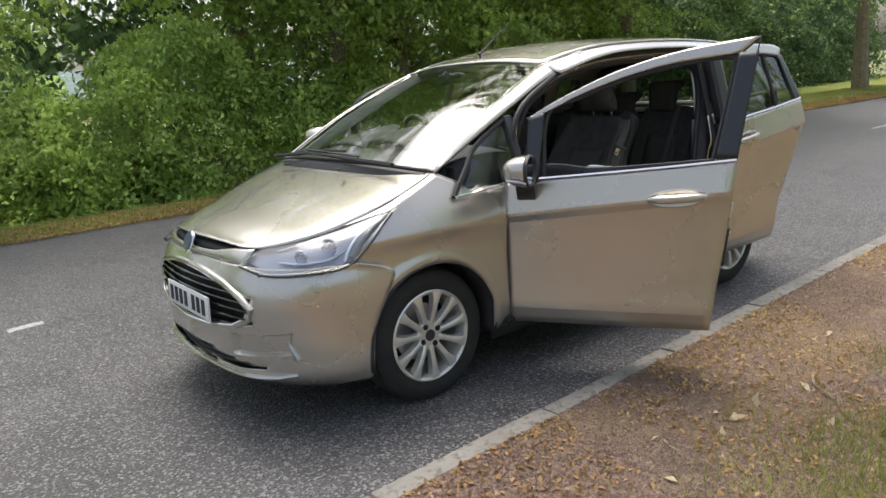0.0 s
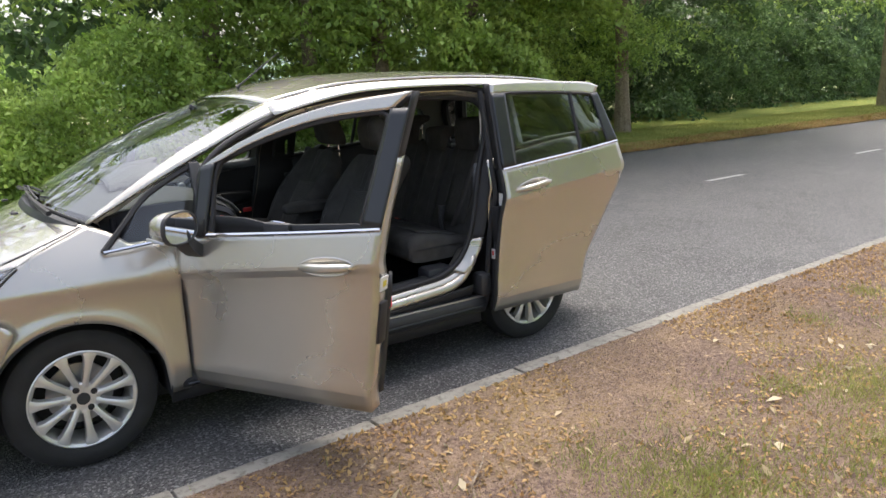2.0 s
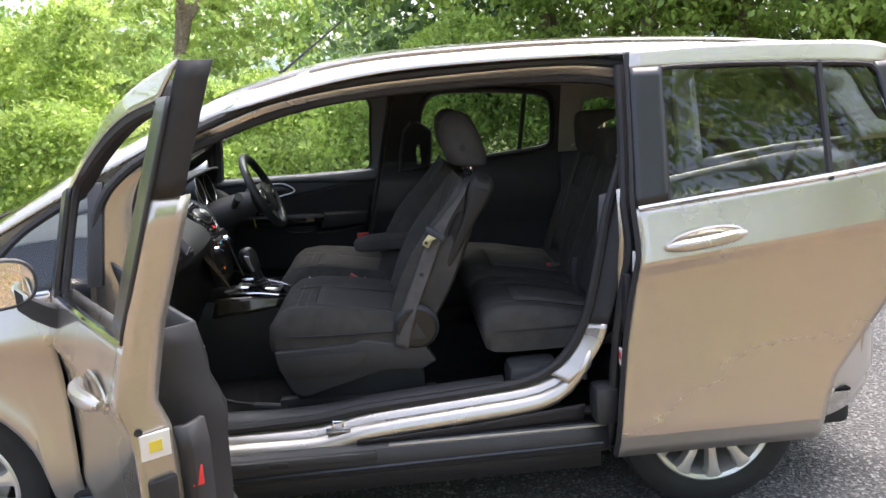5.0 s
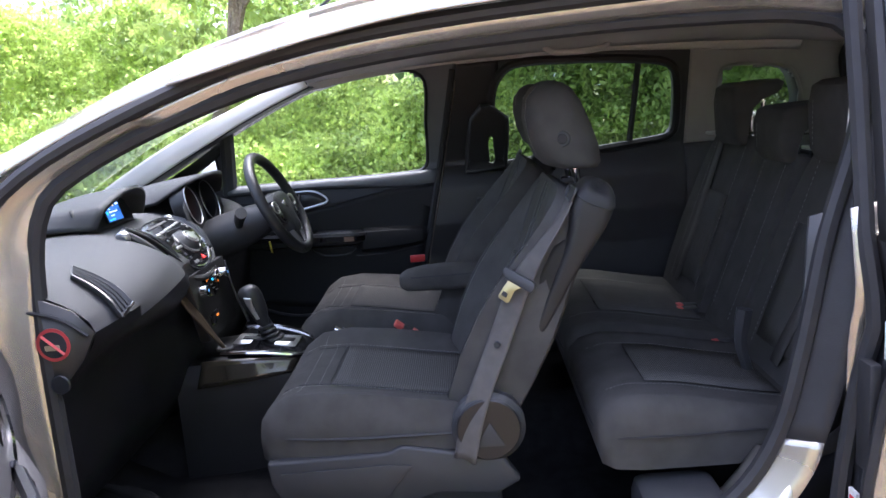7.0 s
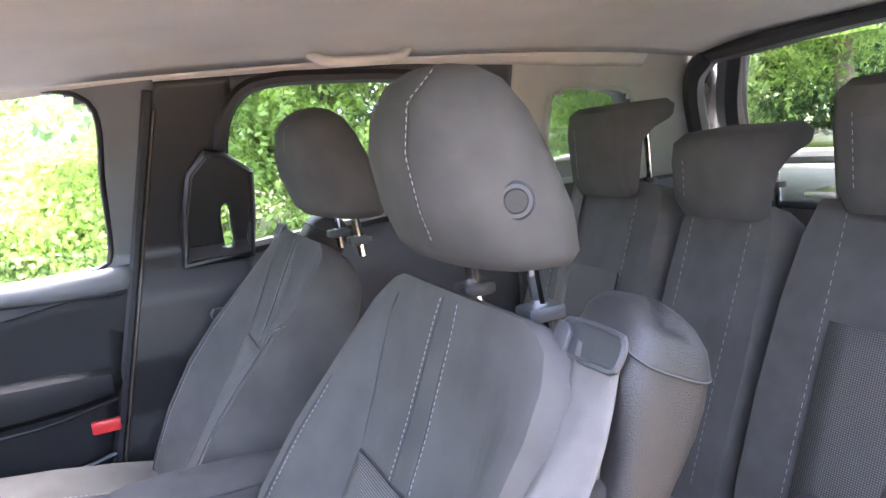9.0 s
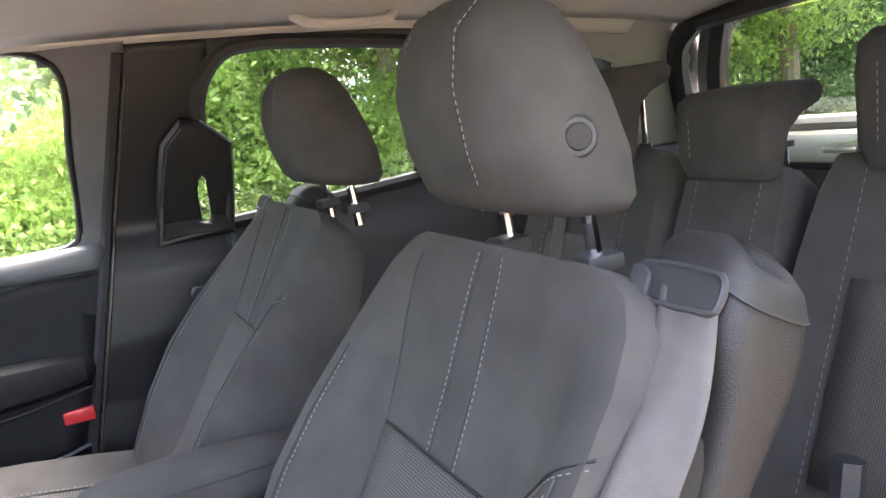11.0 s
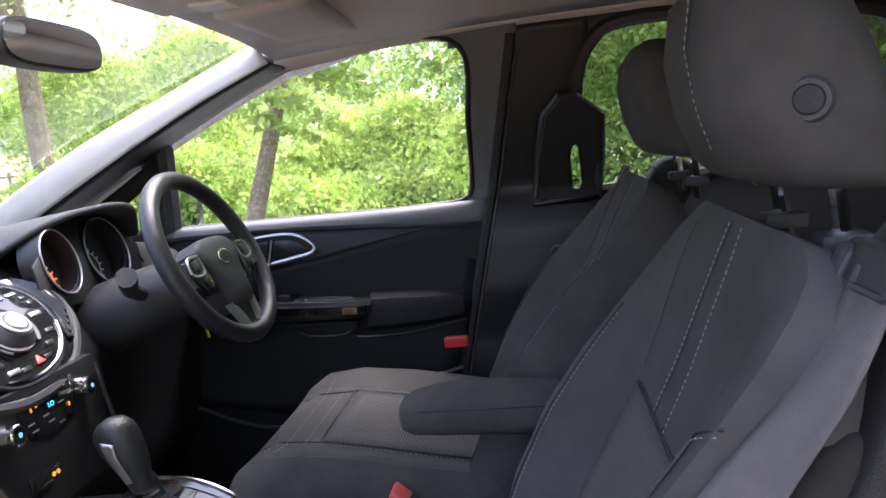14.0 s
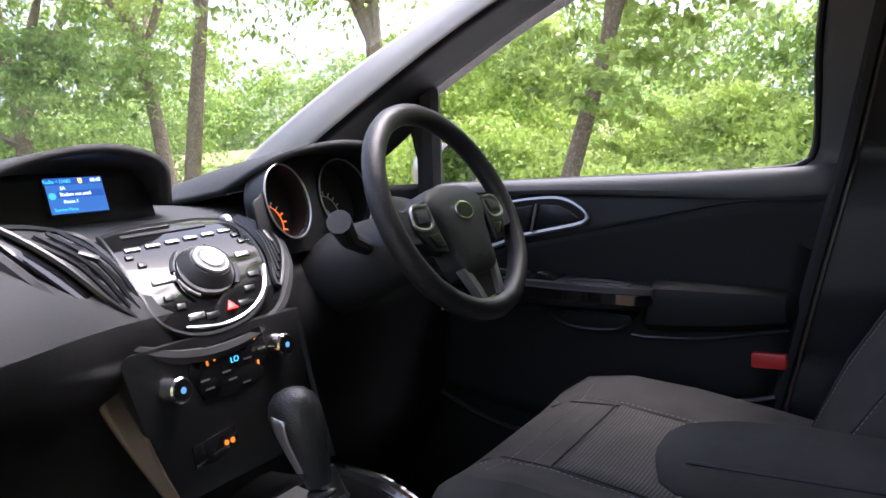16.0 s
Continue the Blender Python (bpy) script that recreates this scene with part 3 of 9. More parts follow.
scatter("fallen_leaves", "dry brown fallen leaves and bark bits on the verge", 90000, (-7, 14), (0, 7), 0.030, DRY, 41, 3.0, 0.006, 1.3)
scatter("leaf_crumbs", "fine brown leaf crumbs and needles", 140000, (-4, 9), (0, 3.0), 0.014, MULCH, 42, 3.0, 0.004, 1.2, 0.35)

scatter("pale_leaves", "pale tan dead leaves lying on the verge", 1500, (-5, 10), (0.3, 5.5), 0.065, PALE, 46, 3.0, 0.012, 1.0)


def far_leaves(name, label, n, xr, yr, size, seed):
    rng = np.random.default_rng(seed)
    x = rng.uniform(*xr, n)
    y = np.array([far_y(a) for a in x]) + rng.uniform(0, 1, n) ** 1.8 * (yr[1] - yr[0]) + yr[0]
    z = np.array([ground_z(a, b) for a, b in zip(x, y)]) + 0.02 + 0.015 * rng.uniform(0, 1, n)
    return tagged(leaves(name, np.stack([x, y, z], 1), size, DRY, None, "", up=3.0, seed=seed), label, "ground cover", kind="stuff")


far_leaves("far_fallen_leaves", "orange and yellow fallen leaves along the far kerb", 30000, (-9, 24), (-0.10, 0.75), 0.05, 47)


def blades(name, label, n, xr, yr, size, material, seed, far=False, tufts=()):
    """Grass blades over a stretch of verge, or in round tufts (x, y, radius)."""
    rng = np.random.default_rng(seed)
    x = rng.uniform(*xr, n)
    d = rng.uniform(*yr, n)
    y = np.array([far_y(a) + b if far else kerb_y(a) - 0.1 - b for a, b in zip(x, d)])
    if tufts:
        ca = np.concatenate([rng.normal(size=(int(n * r * r), 2)) * r * 0.75 + (cx, cy) for cx, cy, r in tufts])
        x, y = ca[:, 0], np.minimum(ca[:, 1], -1.35 + 0.054 * ca[:, 0])
    elif not far:
        f = np.array([noise.noise((a * 0.55 + 4, b * 0.55, 2 + 7 * (seed - 43))) + 0.35 * noise.noise((a * 2.5, b * 2.5, 5)) for a, b in zip(x, y)])
        edge = np.minimum.reduce([(x - xr[0]) / 2.5, (xr[1] - x) / 4, (yr[1] - d) / 2.5])
        keep = (f + 0.3 * (d - 0.75) > 0.1) & (rng.uniform(0, 1, n) < edge)
        x, y = x[keep], y[keep]
    n = len(x)
    z = np.array([ground_z(a, b) for a, b in zip(x, y)]) + 0.008
    h = size * rng.uniform(0.5, 1.3, n)
    a = rng.uniform(0, 2 * math.pi, n)
    bend = rng.normal(size=(n, 2)) * 0.5
    wx, wy = np.cos(a) * size * 0.07, np.sin(a) * size * 0.07
    co = np.stack([np.stack([x - wx, y - wy, z], 1), np.stack([x + wx, y + wy, z], 1), np.stack([x + wx * 0.3 + bend[:, 0] * h, y + wy * 0.3 + bend[:, 1] * h, z + h], 1), np.stack([x - wx * 0.3 + bend[:, 0] * h, y - wy * 0.3 + bend[:, 1] * h, z + h], 1)], 1).reshape(-1, 3)
    me = bpy.data.meshes.new(name)
    me.vertices.add(4 * n)
    me.vertices.foreach_set("co", co.ravel())
    me.loops.add(4 * n)
    me.loops.foreach_set("vertex_index", np.arange(4 * n))
    me.polygons.add(n)
    me.polygons.foreach_set("loop_start", np.arange(n) * 4)
    me.update(calc_edges=True)
    me.materials.append(material)
    return tagged(new(name, me), label, "grass", kind="stuff")


blades("verge_grass", "patchy green grass on the near verge", 95000, (-7, 14), (0.6, 8), 0.032, BLADE, 43)
blades("straw_grass", "dry straw-coloured grass on the near verge", 130000, (-7, 14), (0.5, 8), 0.028, STRAW, 49)
blades("grass_tufts", "fresh green grass tufts on the near verge", 17000, (0, 1), (0, 1), 0.036, TUFT, 51, tufts=((0.45, -2.5, 0.4), (0.9, -2.32, 0.2), (0.75, -2.7, 0.3), (2.0, -2.45, 0.24), (1.75, -2.5, 0.2), (1.85, -2.6, 0.25), (1.66, -2.12, 0.1), (3.96, -1.71, 0.1), (4.78, -1.66, 0.12), (3.2, -2.42, 0.24), (3.35, -2.55, 0.2), (2.9, -2.2, 0.1), (4.4, -2.3, 0.25), (5.6, -1.9, 0.2), (6.6, -2.1, 0.25), (-0.3, -2.8, 0.4), (1.3, -3.0, 0.3), (2.6, -2.9, 0.3)))
blades("far_verge_grass", "mown grass blades along the far verge", 90000, (-8, 30), (0.05, 3.2), 0.05, TUFT, 44, True)
for k in range(26):
    rng = np.random.default_rng(60 + k)
    x = rng.uniform(-1, 5)
    y = kerb_y(x) - rng.uniform(0.25, 2.6)
    if k == 0:
        x, y = 1.2, -1.97
    a, L = (0.75, 0.34) if k == 0 else (rng.uniform(0, 6.28), rng.uniform(0.06, 0.22))
    z = ground_z(x, y) + 0.02
    p = [Vector((x + L * (t - 0.5) * math.cos(a) + rng.normal() * 0.012, y + L * (t - 0.5) * math.sin(a) + rng.normal() * 0.012, z + (0.03 if k == 0 else 0.006) * t)) for t in (0, 0.35, 0.7, 1)]
    tagged(obj("twig", tube(p, [0.006, 0.005, 0.004, 0.002] if k == 0 else [0.003, 0.003, 0.002, 0.001], 5), BARK, None), "dry brown twig lying on the leaf litter", "twig", "fallen twigs")

# low post-and-rail fence across the field
fence = new("field_fence")
fence.matrix_basis = Matrix.Translation((-14, 19.0, 0))
tagged(fence, "weathered wooden post and rail fence across the field", "fence")
OLDWOOD = ground_mat("weathered_fence_wood", [(0.20, 0.15, 0.10), (8, 0.4, 0.6, (0.14, 0.10, 0.07)), (40, 0.5, 0.6, (0.30, 0.25, 0.18))], 60, 0.8, 0.01, 0.95)
fp = None
for k in range(8):
    xx = -12 + 2.0 * k
    zz = ground_z(-14 + xx, 19.0)
    if fp is None:
        fp = obj("post", box(-0.05, 0.05, -0.05, 0.05, -0.2, 1.0, 0.01), OLDWOOD, fence)
        q = fp
    else:
        q = new("post", fp.data)
        q.parent = fence
    q.matrix_basis = Matrix.Translation((xx, 0, zz))
for h in (0.42, 0.86):
    obj("rail", tube([(-12 + 2.0 * k, -0.06, ground_z(-14 - 12 + 2.0 * k, 19.0) + h) for k in range(8)], 0.04, 6), OLDWOOD, fence)

# ---- the car: x runs from the front axle to the rear, the open side is -y ----
car = new("car")
tagged(car, "champagne silver people carrier with open nearside doors, parked by the kerb", "car")


BELT = [(0.0, 0.93), (0.2, 0.942), (0.59, 0.967), (1.0, 0.995), (1.48, 1.035), (1.8, 1.07), (2.0, 1.098), (2.35, 1.155), (2.7, 1.2), (3.1, 1.22)]


def side_y(x, z):
    """Half width of the closed body side at x and height z."""
    cz = 0.80 + 0.10 * (x - 0.45)
    bz = lerp(BELT, x)
    w = lerp([(0.22, 0.79), (0.27, 0.822), (0.35, 0.8475), (0.375, 0.849), (0.43, 0.8435), (0.58, 0.8415), (cz - 0.10, 0.845), (cz - 0.035, 0.8555), (cz - 0.004, 0.870), (cz + 0.010, 0.871), (bz + 0.02, 0.842), (1.50, 0.712), (1.56, 0.69)], z)
    if x > 1.9:
        w -= 0.075 * ((x - 1.9) / 1.3) ** 2
    return w


ROOFLINE = [(0.60, 1.262), (0.8, 1.36), (1.0, 1.437), (1.25, 1.497), (1.5, 1.532), (1.8, 1.543), (2.2, 1.538), (2.5, 1.522), (2.8, 1.49), (3.05, 1.45)]


def panel(x0, x1, zlo, zhi, nu=24, nv=16, out=0.0, sgn=-1):
    """A patch of the body side between two heights; x0, x1 give its ends as functions of the share upwards."""
    g = []
    for j in range(nv + 1):
        row = []
        for i in range(nu + 1):
            s, t = i / nu, j / nv
            x = x0(t) * (1 - s) + x1(t) * s
            z = zlo(x) * (1 - t) + zhi(x) * t
            row.append(Vector((x, sgn * (side_y(x, z) + out), z)))
        g.append(row)
    return g


const = lambda v: (lambda t: v)
belt = lambda x: lerp(BELT, x)
roofline = lambda x: lerp(ROOFLINE, x)

# front end: plan curves at heights, from the centre line round to the front wheel arch
NOSE = [
    [(-0.70, 0.0, 0.185), (-0.66, -0.40, 0.185), (-0.56, -0.60, 0.19), (-0.45, -0.72, 0.2), (-0.335, -0.79, 0.21)],
    [(-0.80, 0.0, 0.25), (-0.755, -0.42, 0.25), (-0.63, -0.64, 0.25), (-0.48, -0.76, 0.255), (-0.335, -0.815, 0.26)],
    [(-0.815, 0.0, 0.34), (-0.775, -0.42, 0.34), (-0.66, -0.64, 0.34), (-0.5, -0.765, 0.34), (-0.335, -0.83, 0.34)],
    [(-0.825, 0.0, 0.46), (-0.785, -0.42, 0.46), (-0.66, -0.655, 0.46), (-0.5, -0.775, 0.46), (-0.32, -0.84, 0.46)],
    [(-0.83, 0.0, 0.58), (-0.79, -0.42, 0.58), (-0.66, -0.665, 0.58), (-0.5, -0.78, 0.58), (-0.26, -0.853, 0.58)],
    [(-0.81, 0.0, 0.68), (-0.775, -0.40, 0.67), (-0.665, -0.63, 0.665), (-0.52, -0.762, 0.67), (-0.22, -0.858, 0.68)],
    [(-0.77, 0.0, 0.755), (-0.74, -0.38, 0.745), (-0.665, -0.585, 0.735), (-0.54, -0.725, 0.733), (-0.36, -0.82, 0.735)],
]


def in_grille(c):
    a = abs(c.y)
    top = 0.70 - 0.10 * (a / 0.56) ** 2
    bot = 0.455 + 0.06 * (a / 0.56) ** 3
    return a < 0.53 and bot < c.z < top and a < 0.56 - 0.5 * max(0, 0.56 - c.z) * (a > 0.4)


def in_lower(c):
    a = abs(c.y)
    return a < 0.56 and 0.275 + 0.03 * (a / 0.56) ** 2 < c.z < 0.345 - 0.035 * (a / 0.56) ** 2


def nose_grid(extra=()):
    g = loft(NOSE + list(extra), 40, 44)
    left = [row for row in g]
    return [[Vector((p.x, -p.y, p.z)) for p in reversed(row[1:])] + list(row) for row in left]


def bumper_grid():
    """The nose with the shallow side recess of the lamp pods pressed in."""
    g = nose_grid()
    js = [j for j in range(len(g)) if 0.348 < g[j][len(g[j]) // 2].z < 0.438]
    for j in js:
        for p in g[j]:
            if 0.42 < abs(p.y) < 0.672:
                p.x += 0.022
                p.y -= math.copysign(0.010, p.y)
    return g


bumper = part("front_bumper", sheet(bumper_grid(), lambda c, i, j: not in_grille(c) and not in_lower(c)), PAINT, car, "", solid=0.004)


def outline_on_nose(poly, off):
    """Points of a closed outline (y, z), laid on the nose."""
    g = nose_grid()
    flat = [p for r in g for p in r]
    out = []
    for y, z in poly:
        p = min(flat, key=lambda q: (q.y - y) ** 2 + (q.z - z) ** 2)
        out.append(Vector((p.x - off, y, z)))
    return out


GR = [(0, 0.708), (0.2, 0.697), (0.38, 0.665), (0.50, 0.612), (0.545, 0.57), (0.525, 0.525), (0.45, 0.487), (0.25, 0.458), (0, 0.448)]
GRP = GR + [(-y, z) for y, z in reversed(GR[1:-1])]
part("grille_frame", tube(outline_on_nose(GRP, -0.004), 0.017, 10, smoothn=0, closed=True), PAINT, bumper)
part("grille_surround", tube(outline_on_nose([(y * 0.972, 0.578 + (z - 0.578) * 0.94) for y, z in GRP], 0.008), 0.0055, 8, smoothn=0, closed=True), CHROME, bumper, "thin chrome grille surround")
gb = [[Vector((-0.745 + 0.05 * (abs(y) / 0.55) ** 2, y, z)) for y in np.linspace(-0.56, 0.56, 15)] for z in (0.42, 0.5, 0.6, 0.72)]
part("grille_backing", sheet(gb), RUBBER, bumper, "", solid=0.006)
for z, w in ((0.665, 0.36), (0.63, 0.44), (0.595, 0.5), (0.56, 0.53), (0.525, 0.51), (0.49, 0.44)):
    pts = [Vector((-0.805 + 0.05 * (y / 0.5) ** 2 - (0.7 - z) * 0.04, y, z)) for y in np.linspace(-w, w, 13)]
    part("grille_bar", tube(pts, 0.011, 6, flat=0.55), GLOSS, bumper)
lb = [[Vector((-0.745 + 0.05 * (abs(y) / 0.55) ** 2, y, z)) for y in np.linspace(-0.57, 0.57, 15)] for z in (0.25, 0.37)]
part("lower_grille_backing", sheet(lb), RUBBER, bumper, "", solid=0.006)
for z in (0.29, 0.31, 0.33):
    pts = [Vector((-0.79 + 0.09 * (y / 0.55) ** 2, y, z + 0.012 * (y / 0.55) ** 2)) for y in np.linspace(-0.54, 0.54, 13)]
    part("lower_grille_bar", tube(pts, 0.007, 6), BLACK, bumper)
lip = cr([(-0.815, 0.0, 0.262), (-0.775, -0.42, 0.262), (-0.70, -0.58, 0.262), (-0.62, -0.665, 0.275)], 16)
lip = [Vector((p.x, -p.y, p.z)) for p in reversed(lip[1:])] + lip
part("bumper_lip", tube(lip, 0.014, 8, flat=0.8), PAINT, bumper, "painted lower bumper lip")
# number plate: characters left as plain bars
pm = frame_of((-0.826, -0.02, 0.535), (0, -1, 0), (0.05, 0, 1))
plate = part("number_plate", prism([(-0.26, -0.055), (0.26, -0.055), (0.26, 0.055), (-0.26, 0.055)], pm @ Matrix.Translation((0, 0, -0.006)), 0.01, 0.002), PLATE, bumper, "white number plate with black bars")
for k in range(7):
    x = -0.205 + 0.062 * k + (0.035 if k > 3 else 0)
    part("plate_bar", prism([(x - 0.02, -0.036), (x + 0.02, -0.036), (x + 0.02, 0.036), (x - 0.02, 0.036)], pm @ Matrix.Translation((0, 0, 0.003)), 0.003), RUBBER, plate)
for s in (-1, 1):
    fog = [(-0.652, s * 0.668, 0.432), (-0.638, s * 0.678, 0.39), (-0.622, s * 0.690, 0.352)]
    part("fog_lamp", tube(fog, [0.009, 0.014, 0.017], 8, smoothn=8), SILVER, bumper, "small clear lamp sliver in the bumper corner")

# bonnet and its front slot with badge
HOODEDGE = [(-0.695, 0.40, 0.81), (-0.635, 0.495, 0.806), (-0.52, 0.60, 0.83), (-0.37, 0.675, 0.868), (-0.15, 0.745, 0.945), (0.04, 0.745, 1.015), (0.115, 0.735, 1.045)]
hood_rows = []
for f, bulge in ((-1.0, 0.0), (-0.8, 0.018), (-0.45, 0.035), (0.0, 0.042), (0.45, 0.035), (0.8, 0.018), (1.0, 0.0)):
    row = []
    for k, (x, y, z) in enumerate(HOODEDGE):
        u = k / (len(HOODEDGE) - 1)
        xc = x - (0.055 if k == 0 else 0.06 * (1 - u)) * (1 - f * f) - 0.11 * u * u * (1 - f * f)
        row.append((xc, y * f, z + bulge * (0.25 + 0.75 * math.sin(math.pi * min(1, 0.15 + u * 0.75)))))
    hood_rows.append(row)
bonnet = part("bonnet", sheet(loft(hood_rows, 30, 36)), PAINT, car, "", solid=0.004)
for nm, half in (("nose_cap", 1),):
    lo = [(-0.715, -0.475, 0.742), (-0.741, -0.38, 0.745), (-0.757, -0.2, 0.751), (-0.771, 0.0, 0.755), (-0.757, 0.2, 0.751), (-0.741, 0.38, 0.745), (-0.715, 0.475, 0.742)]
    hi = [(-0.66, -0.475, 0.802), (-0.708, -0.375, 0.803), (-0.752, -0.23, 0.786), (-0.765, 0.0, 0.784), (-0.752, 0.23, 0.786), (-0.708, 0.375, 0.803), (-0.66, 0.475, 0.802)]
    mid = [((a[0] + b[0]) / 2 - 0.008, (a[1] + b[1]) / 2, (a[2] + b[2]) / 2) for a, b in zip(lo, hi)]
    part(nm, sheet(loft([lo, mid, hi], 30, 6)), PAINT, car, "painted nose under the bonnet edge", solid=0.003)
slot = [[Vector((-0.738 - dx + 0.058 * (y / 0.42) ** 2, y, z - 0.012 * (y / 0.42) ** 2)) for y in np.linspace(-0.40, 0.40, 17)] for z, dx in ((0.775, 0.012), (0.79, 0.006), (0.81, -0.012))]
part("bonnet_slot", sheet(slot), RUBBER, car, "black slot under the bonnet edge", solid=0.012)
bpos = Vector((-0.768, 0, 0.797))
part("badge", disc(bpos, (-1, 0, 0.45), 0.052, 0.014, 28, None, 0.004), CHROME, car, "oval chrome badge with plain blue field")
part("badge_field", disc(bpos + Vector((-0.012, 0, 0.0055)), (-1, 0, 0.45), 0.042, 0.004, 28), mat("deep_blue_enamel", (0.10, 0.12, 0.2), 0.3, 0.3, 0.5), car)
for y in (-0.27, 0.27):
    part("washer_jet", box(-0.03, 0.0, y - 0.012, y + 0.012, 1.062, 1.072, 0.003, m=Matrix.Translation((-0.09, 0, -0.006))), RUBBER, car)

# headlamps
for s in (-1, 1):
    up = [(-0.645, s * 0.488, 0.803), (-0.52, s * 0.60, 0.829), (-0.37, s * 0.678, 0.866), (-0.25, s * 0.735, 0.90), (-0.155, s * 0.78, 0.925)]
    mid = [(-0.70, s * 0.48, 0.775), (-0.56, s * 0.655, 0.785), (-0.45, s * 0.74, 0.80), (-0.33, s * 0.79, 0.835), (-0.155, s * 0.785, 0.92)]
    low = [(-0.742, s * 0.475, 0.750), (-0.688, s * 0.598, 0.715), (-0.553, s * 0.742, 0.718), (-0.40, s * 0.818, 0.740), (-0.16, s * 0.79, 0.915)]
    g = loft([low, mid, up], 24, 10)
    inner = [[Vector((p.x + 0.045, p.y * 0.945, p.z + 0.004)) for p in row] for row in g]
    lamp = part("headlamp", sheet(g), LENS, car, "clear swept headlamp with chrome inside", solid=0.003)
    part("lamp_bowl", sheet(inner), mat("lamp_inside_%s" % ("l" if s < 0 else "r"), (0.40, 0.42, 0.45), 0.22, 0.6), lamp)
    at = lambda u, v, d: g[int(v * 10)][int(u * 24)] + Vector((d, -s * d * 0.75, 0))
    for u, v, r in ((0.50, 0.50, 0.034), (0.36, 0.42, 0.027)):
        c, n = at(u, v, 0.045), Vector((-0.86, s * 0.5, 0.05))
        part("lamp_cup", rings([[c + n * h + r * k * (Vector((0, 0, 1)) * math.sin(t) + Vector((0.5, s * 0.86, 0)) * math.cos(t)) for t in np.linspace(0, 2 * math.pi, 29)[:-1]] for k, h in ((0.35, -0.010), (0.75, 0.0), (0.95, 0.016), (1.0, 0.026), (1.12, 0.022))], cap=False), REFLECTOR, lamp, "bright round lamp reflector")
        part("lamp_bulb", disc(c - n * 0.006, n, r * 0.42, 0.016, 20, None, 0.004), SILVER, lamp)
    part("lamp_step", tube([at(u, v, 0.030) for u, v in ((0.24, 0.3), (0.36, 0.2), (0.5, 0.2), (0.62, 0.3))], [0.006, 0.007, 0.007, 0.005], 6, smoothn=14), REFLECTOR, lamp)
    part("lamp_brow", tube([at(u, v, 0.026) for u, v in ((0.2, 0.75), (0.4, 0.8), (0.6, 0.75), (0.8, 0.7), (0.94, 0.6))], [0.005, 0.007, 0.008, 0.007, 0.004], 6, smoothn=18), REFLECTOR, lamp)
    part("indicator", tube([at(u, v, 0.020) for u, v in ((0.66, 0.12), (0.72, 0.3), (0.80, 0.45), (0.92, 0.5))], [0.016, 0.015, 0.012, 0.006], 8, smoothn=14), mat("smoked_indicator_%s" % ("l" if s < 0 else "r"), (0.22, 0.21, 0.2), 0.25, 0.3), lamp, "smoked indicator strip")
    part("lamp_fin", tube([at(u, v, 0.014) for u, v in ((0.60, 0.1), (0.65, 0.32), (0.74, 0.55), (0.9, 0.68))], [0.007, 0.007, 0.006, 0.003], 6, smoothn=14), CHROME, lamp)
    edge = cr(low, 20)
    part("lamp_gasket", tube([p + Vector((-0.002, s * 0.002, -0.003)) for p in edge], 0.004, 5), RUBBER, lamp)

# front wings, with the wheel arch cut out
for s, nm in ((-1, "front_wing"), (1, "front_wing")):
    def arch(x, xc=0.0, r=0.348):
        d = r * r - (x - xc) ** 2
        return 0.31 + math.sqrt(d) if d > 0 else 0.0
    g = []
    for i in range(45):
        x = -0.36 + 0.80 * i / 44
        zl = max(arch(x), 0.255 if x > 0.3 else 0.0)
        if x < -0.345:
            zl = 0.5
        ztop = lerp([(-0.40, 0.742), (-0.33, 0.80), (-0.24, 0.86), (-0.155, 0.922), (-0.1, 0.958), (0.04, 1.012), (0.115, 1.043), (0.25, 0.952), (0.44, 0.957)], x) if x < 0.115 else lerp([(0.115, 1.043), (0.2, 1.0), (0.26, 0.952), (0.46, 0.957)], x)
        col = []
        for j in range(19):
            t = j / 18
            z = zl * (1 - t) + ztop * t
            w = side_y(0.5, z)
            w -= 0.10 * max(0, (0.12 - x) / 0.5) ** 1.8 * (0.4 + 0.6 * max(0, (z - 0.5) / 0.4))
            ytop = lerp([(-0.4, 0.80), (-0.155, 0.785), (0.04, 0.755), (0.115, 0.745), (0.26, 0.80), (0.46, 0.84)], x)
            if z > 0.78:
                k = (z - 0.78) / max(0.02, ztop - 0.78)
                w = w * (1 - k * k) + min(w, ytop) * k * k
            d = math.hypot(x, z - 0.31)
            w += 0.014 * math.exp(-((d - 0.37) / 0.03) ** 2) * (1 if z > 0.2 else 0)
            col.append(Vector((x, s * w, z)))
        g.append(col)
    wing = part(nm, sheet(g), PAINT, car, "", solid=0.004)
    liner = [[Vector((0.352 * math.cos(a), s * y, 0.31 + 0.352 * math.sin(a))) for a in np.linspace(-0.2, math.pi + 0.2, 25)] for y in (0.52, 0.7, 0.842)]
    part("arch_liner", sheet(liner), RUBBER, wing, "", solid=0.004)

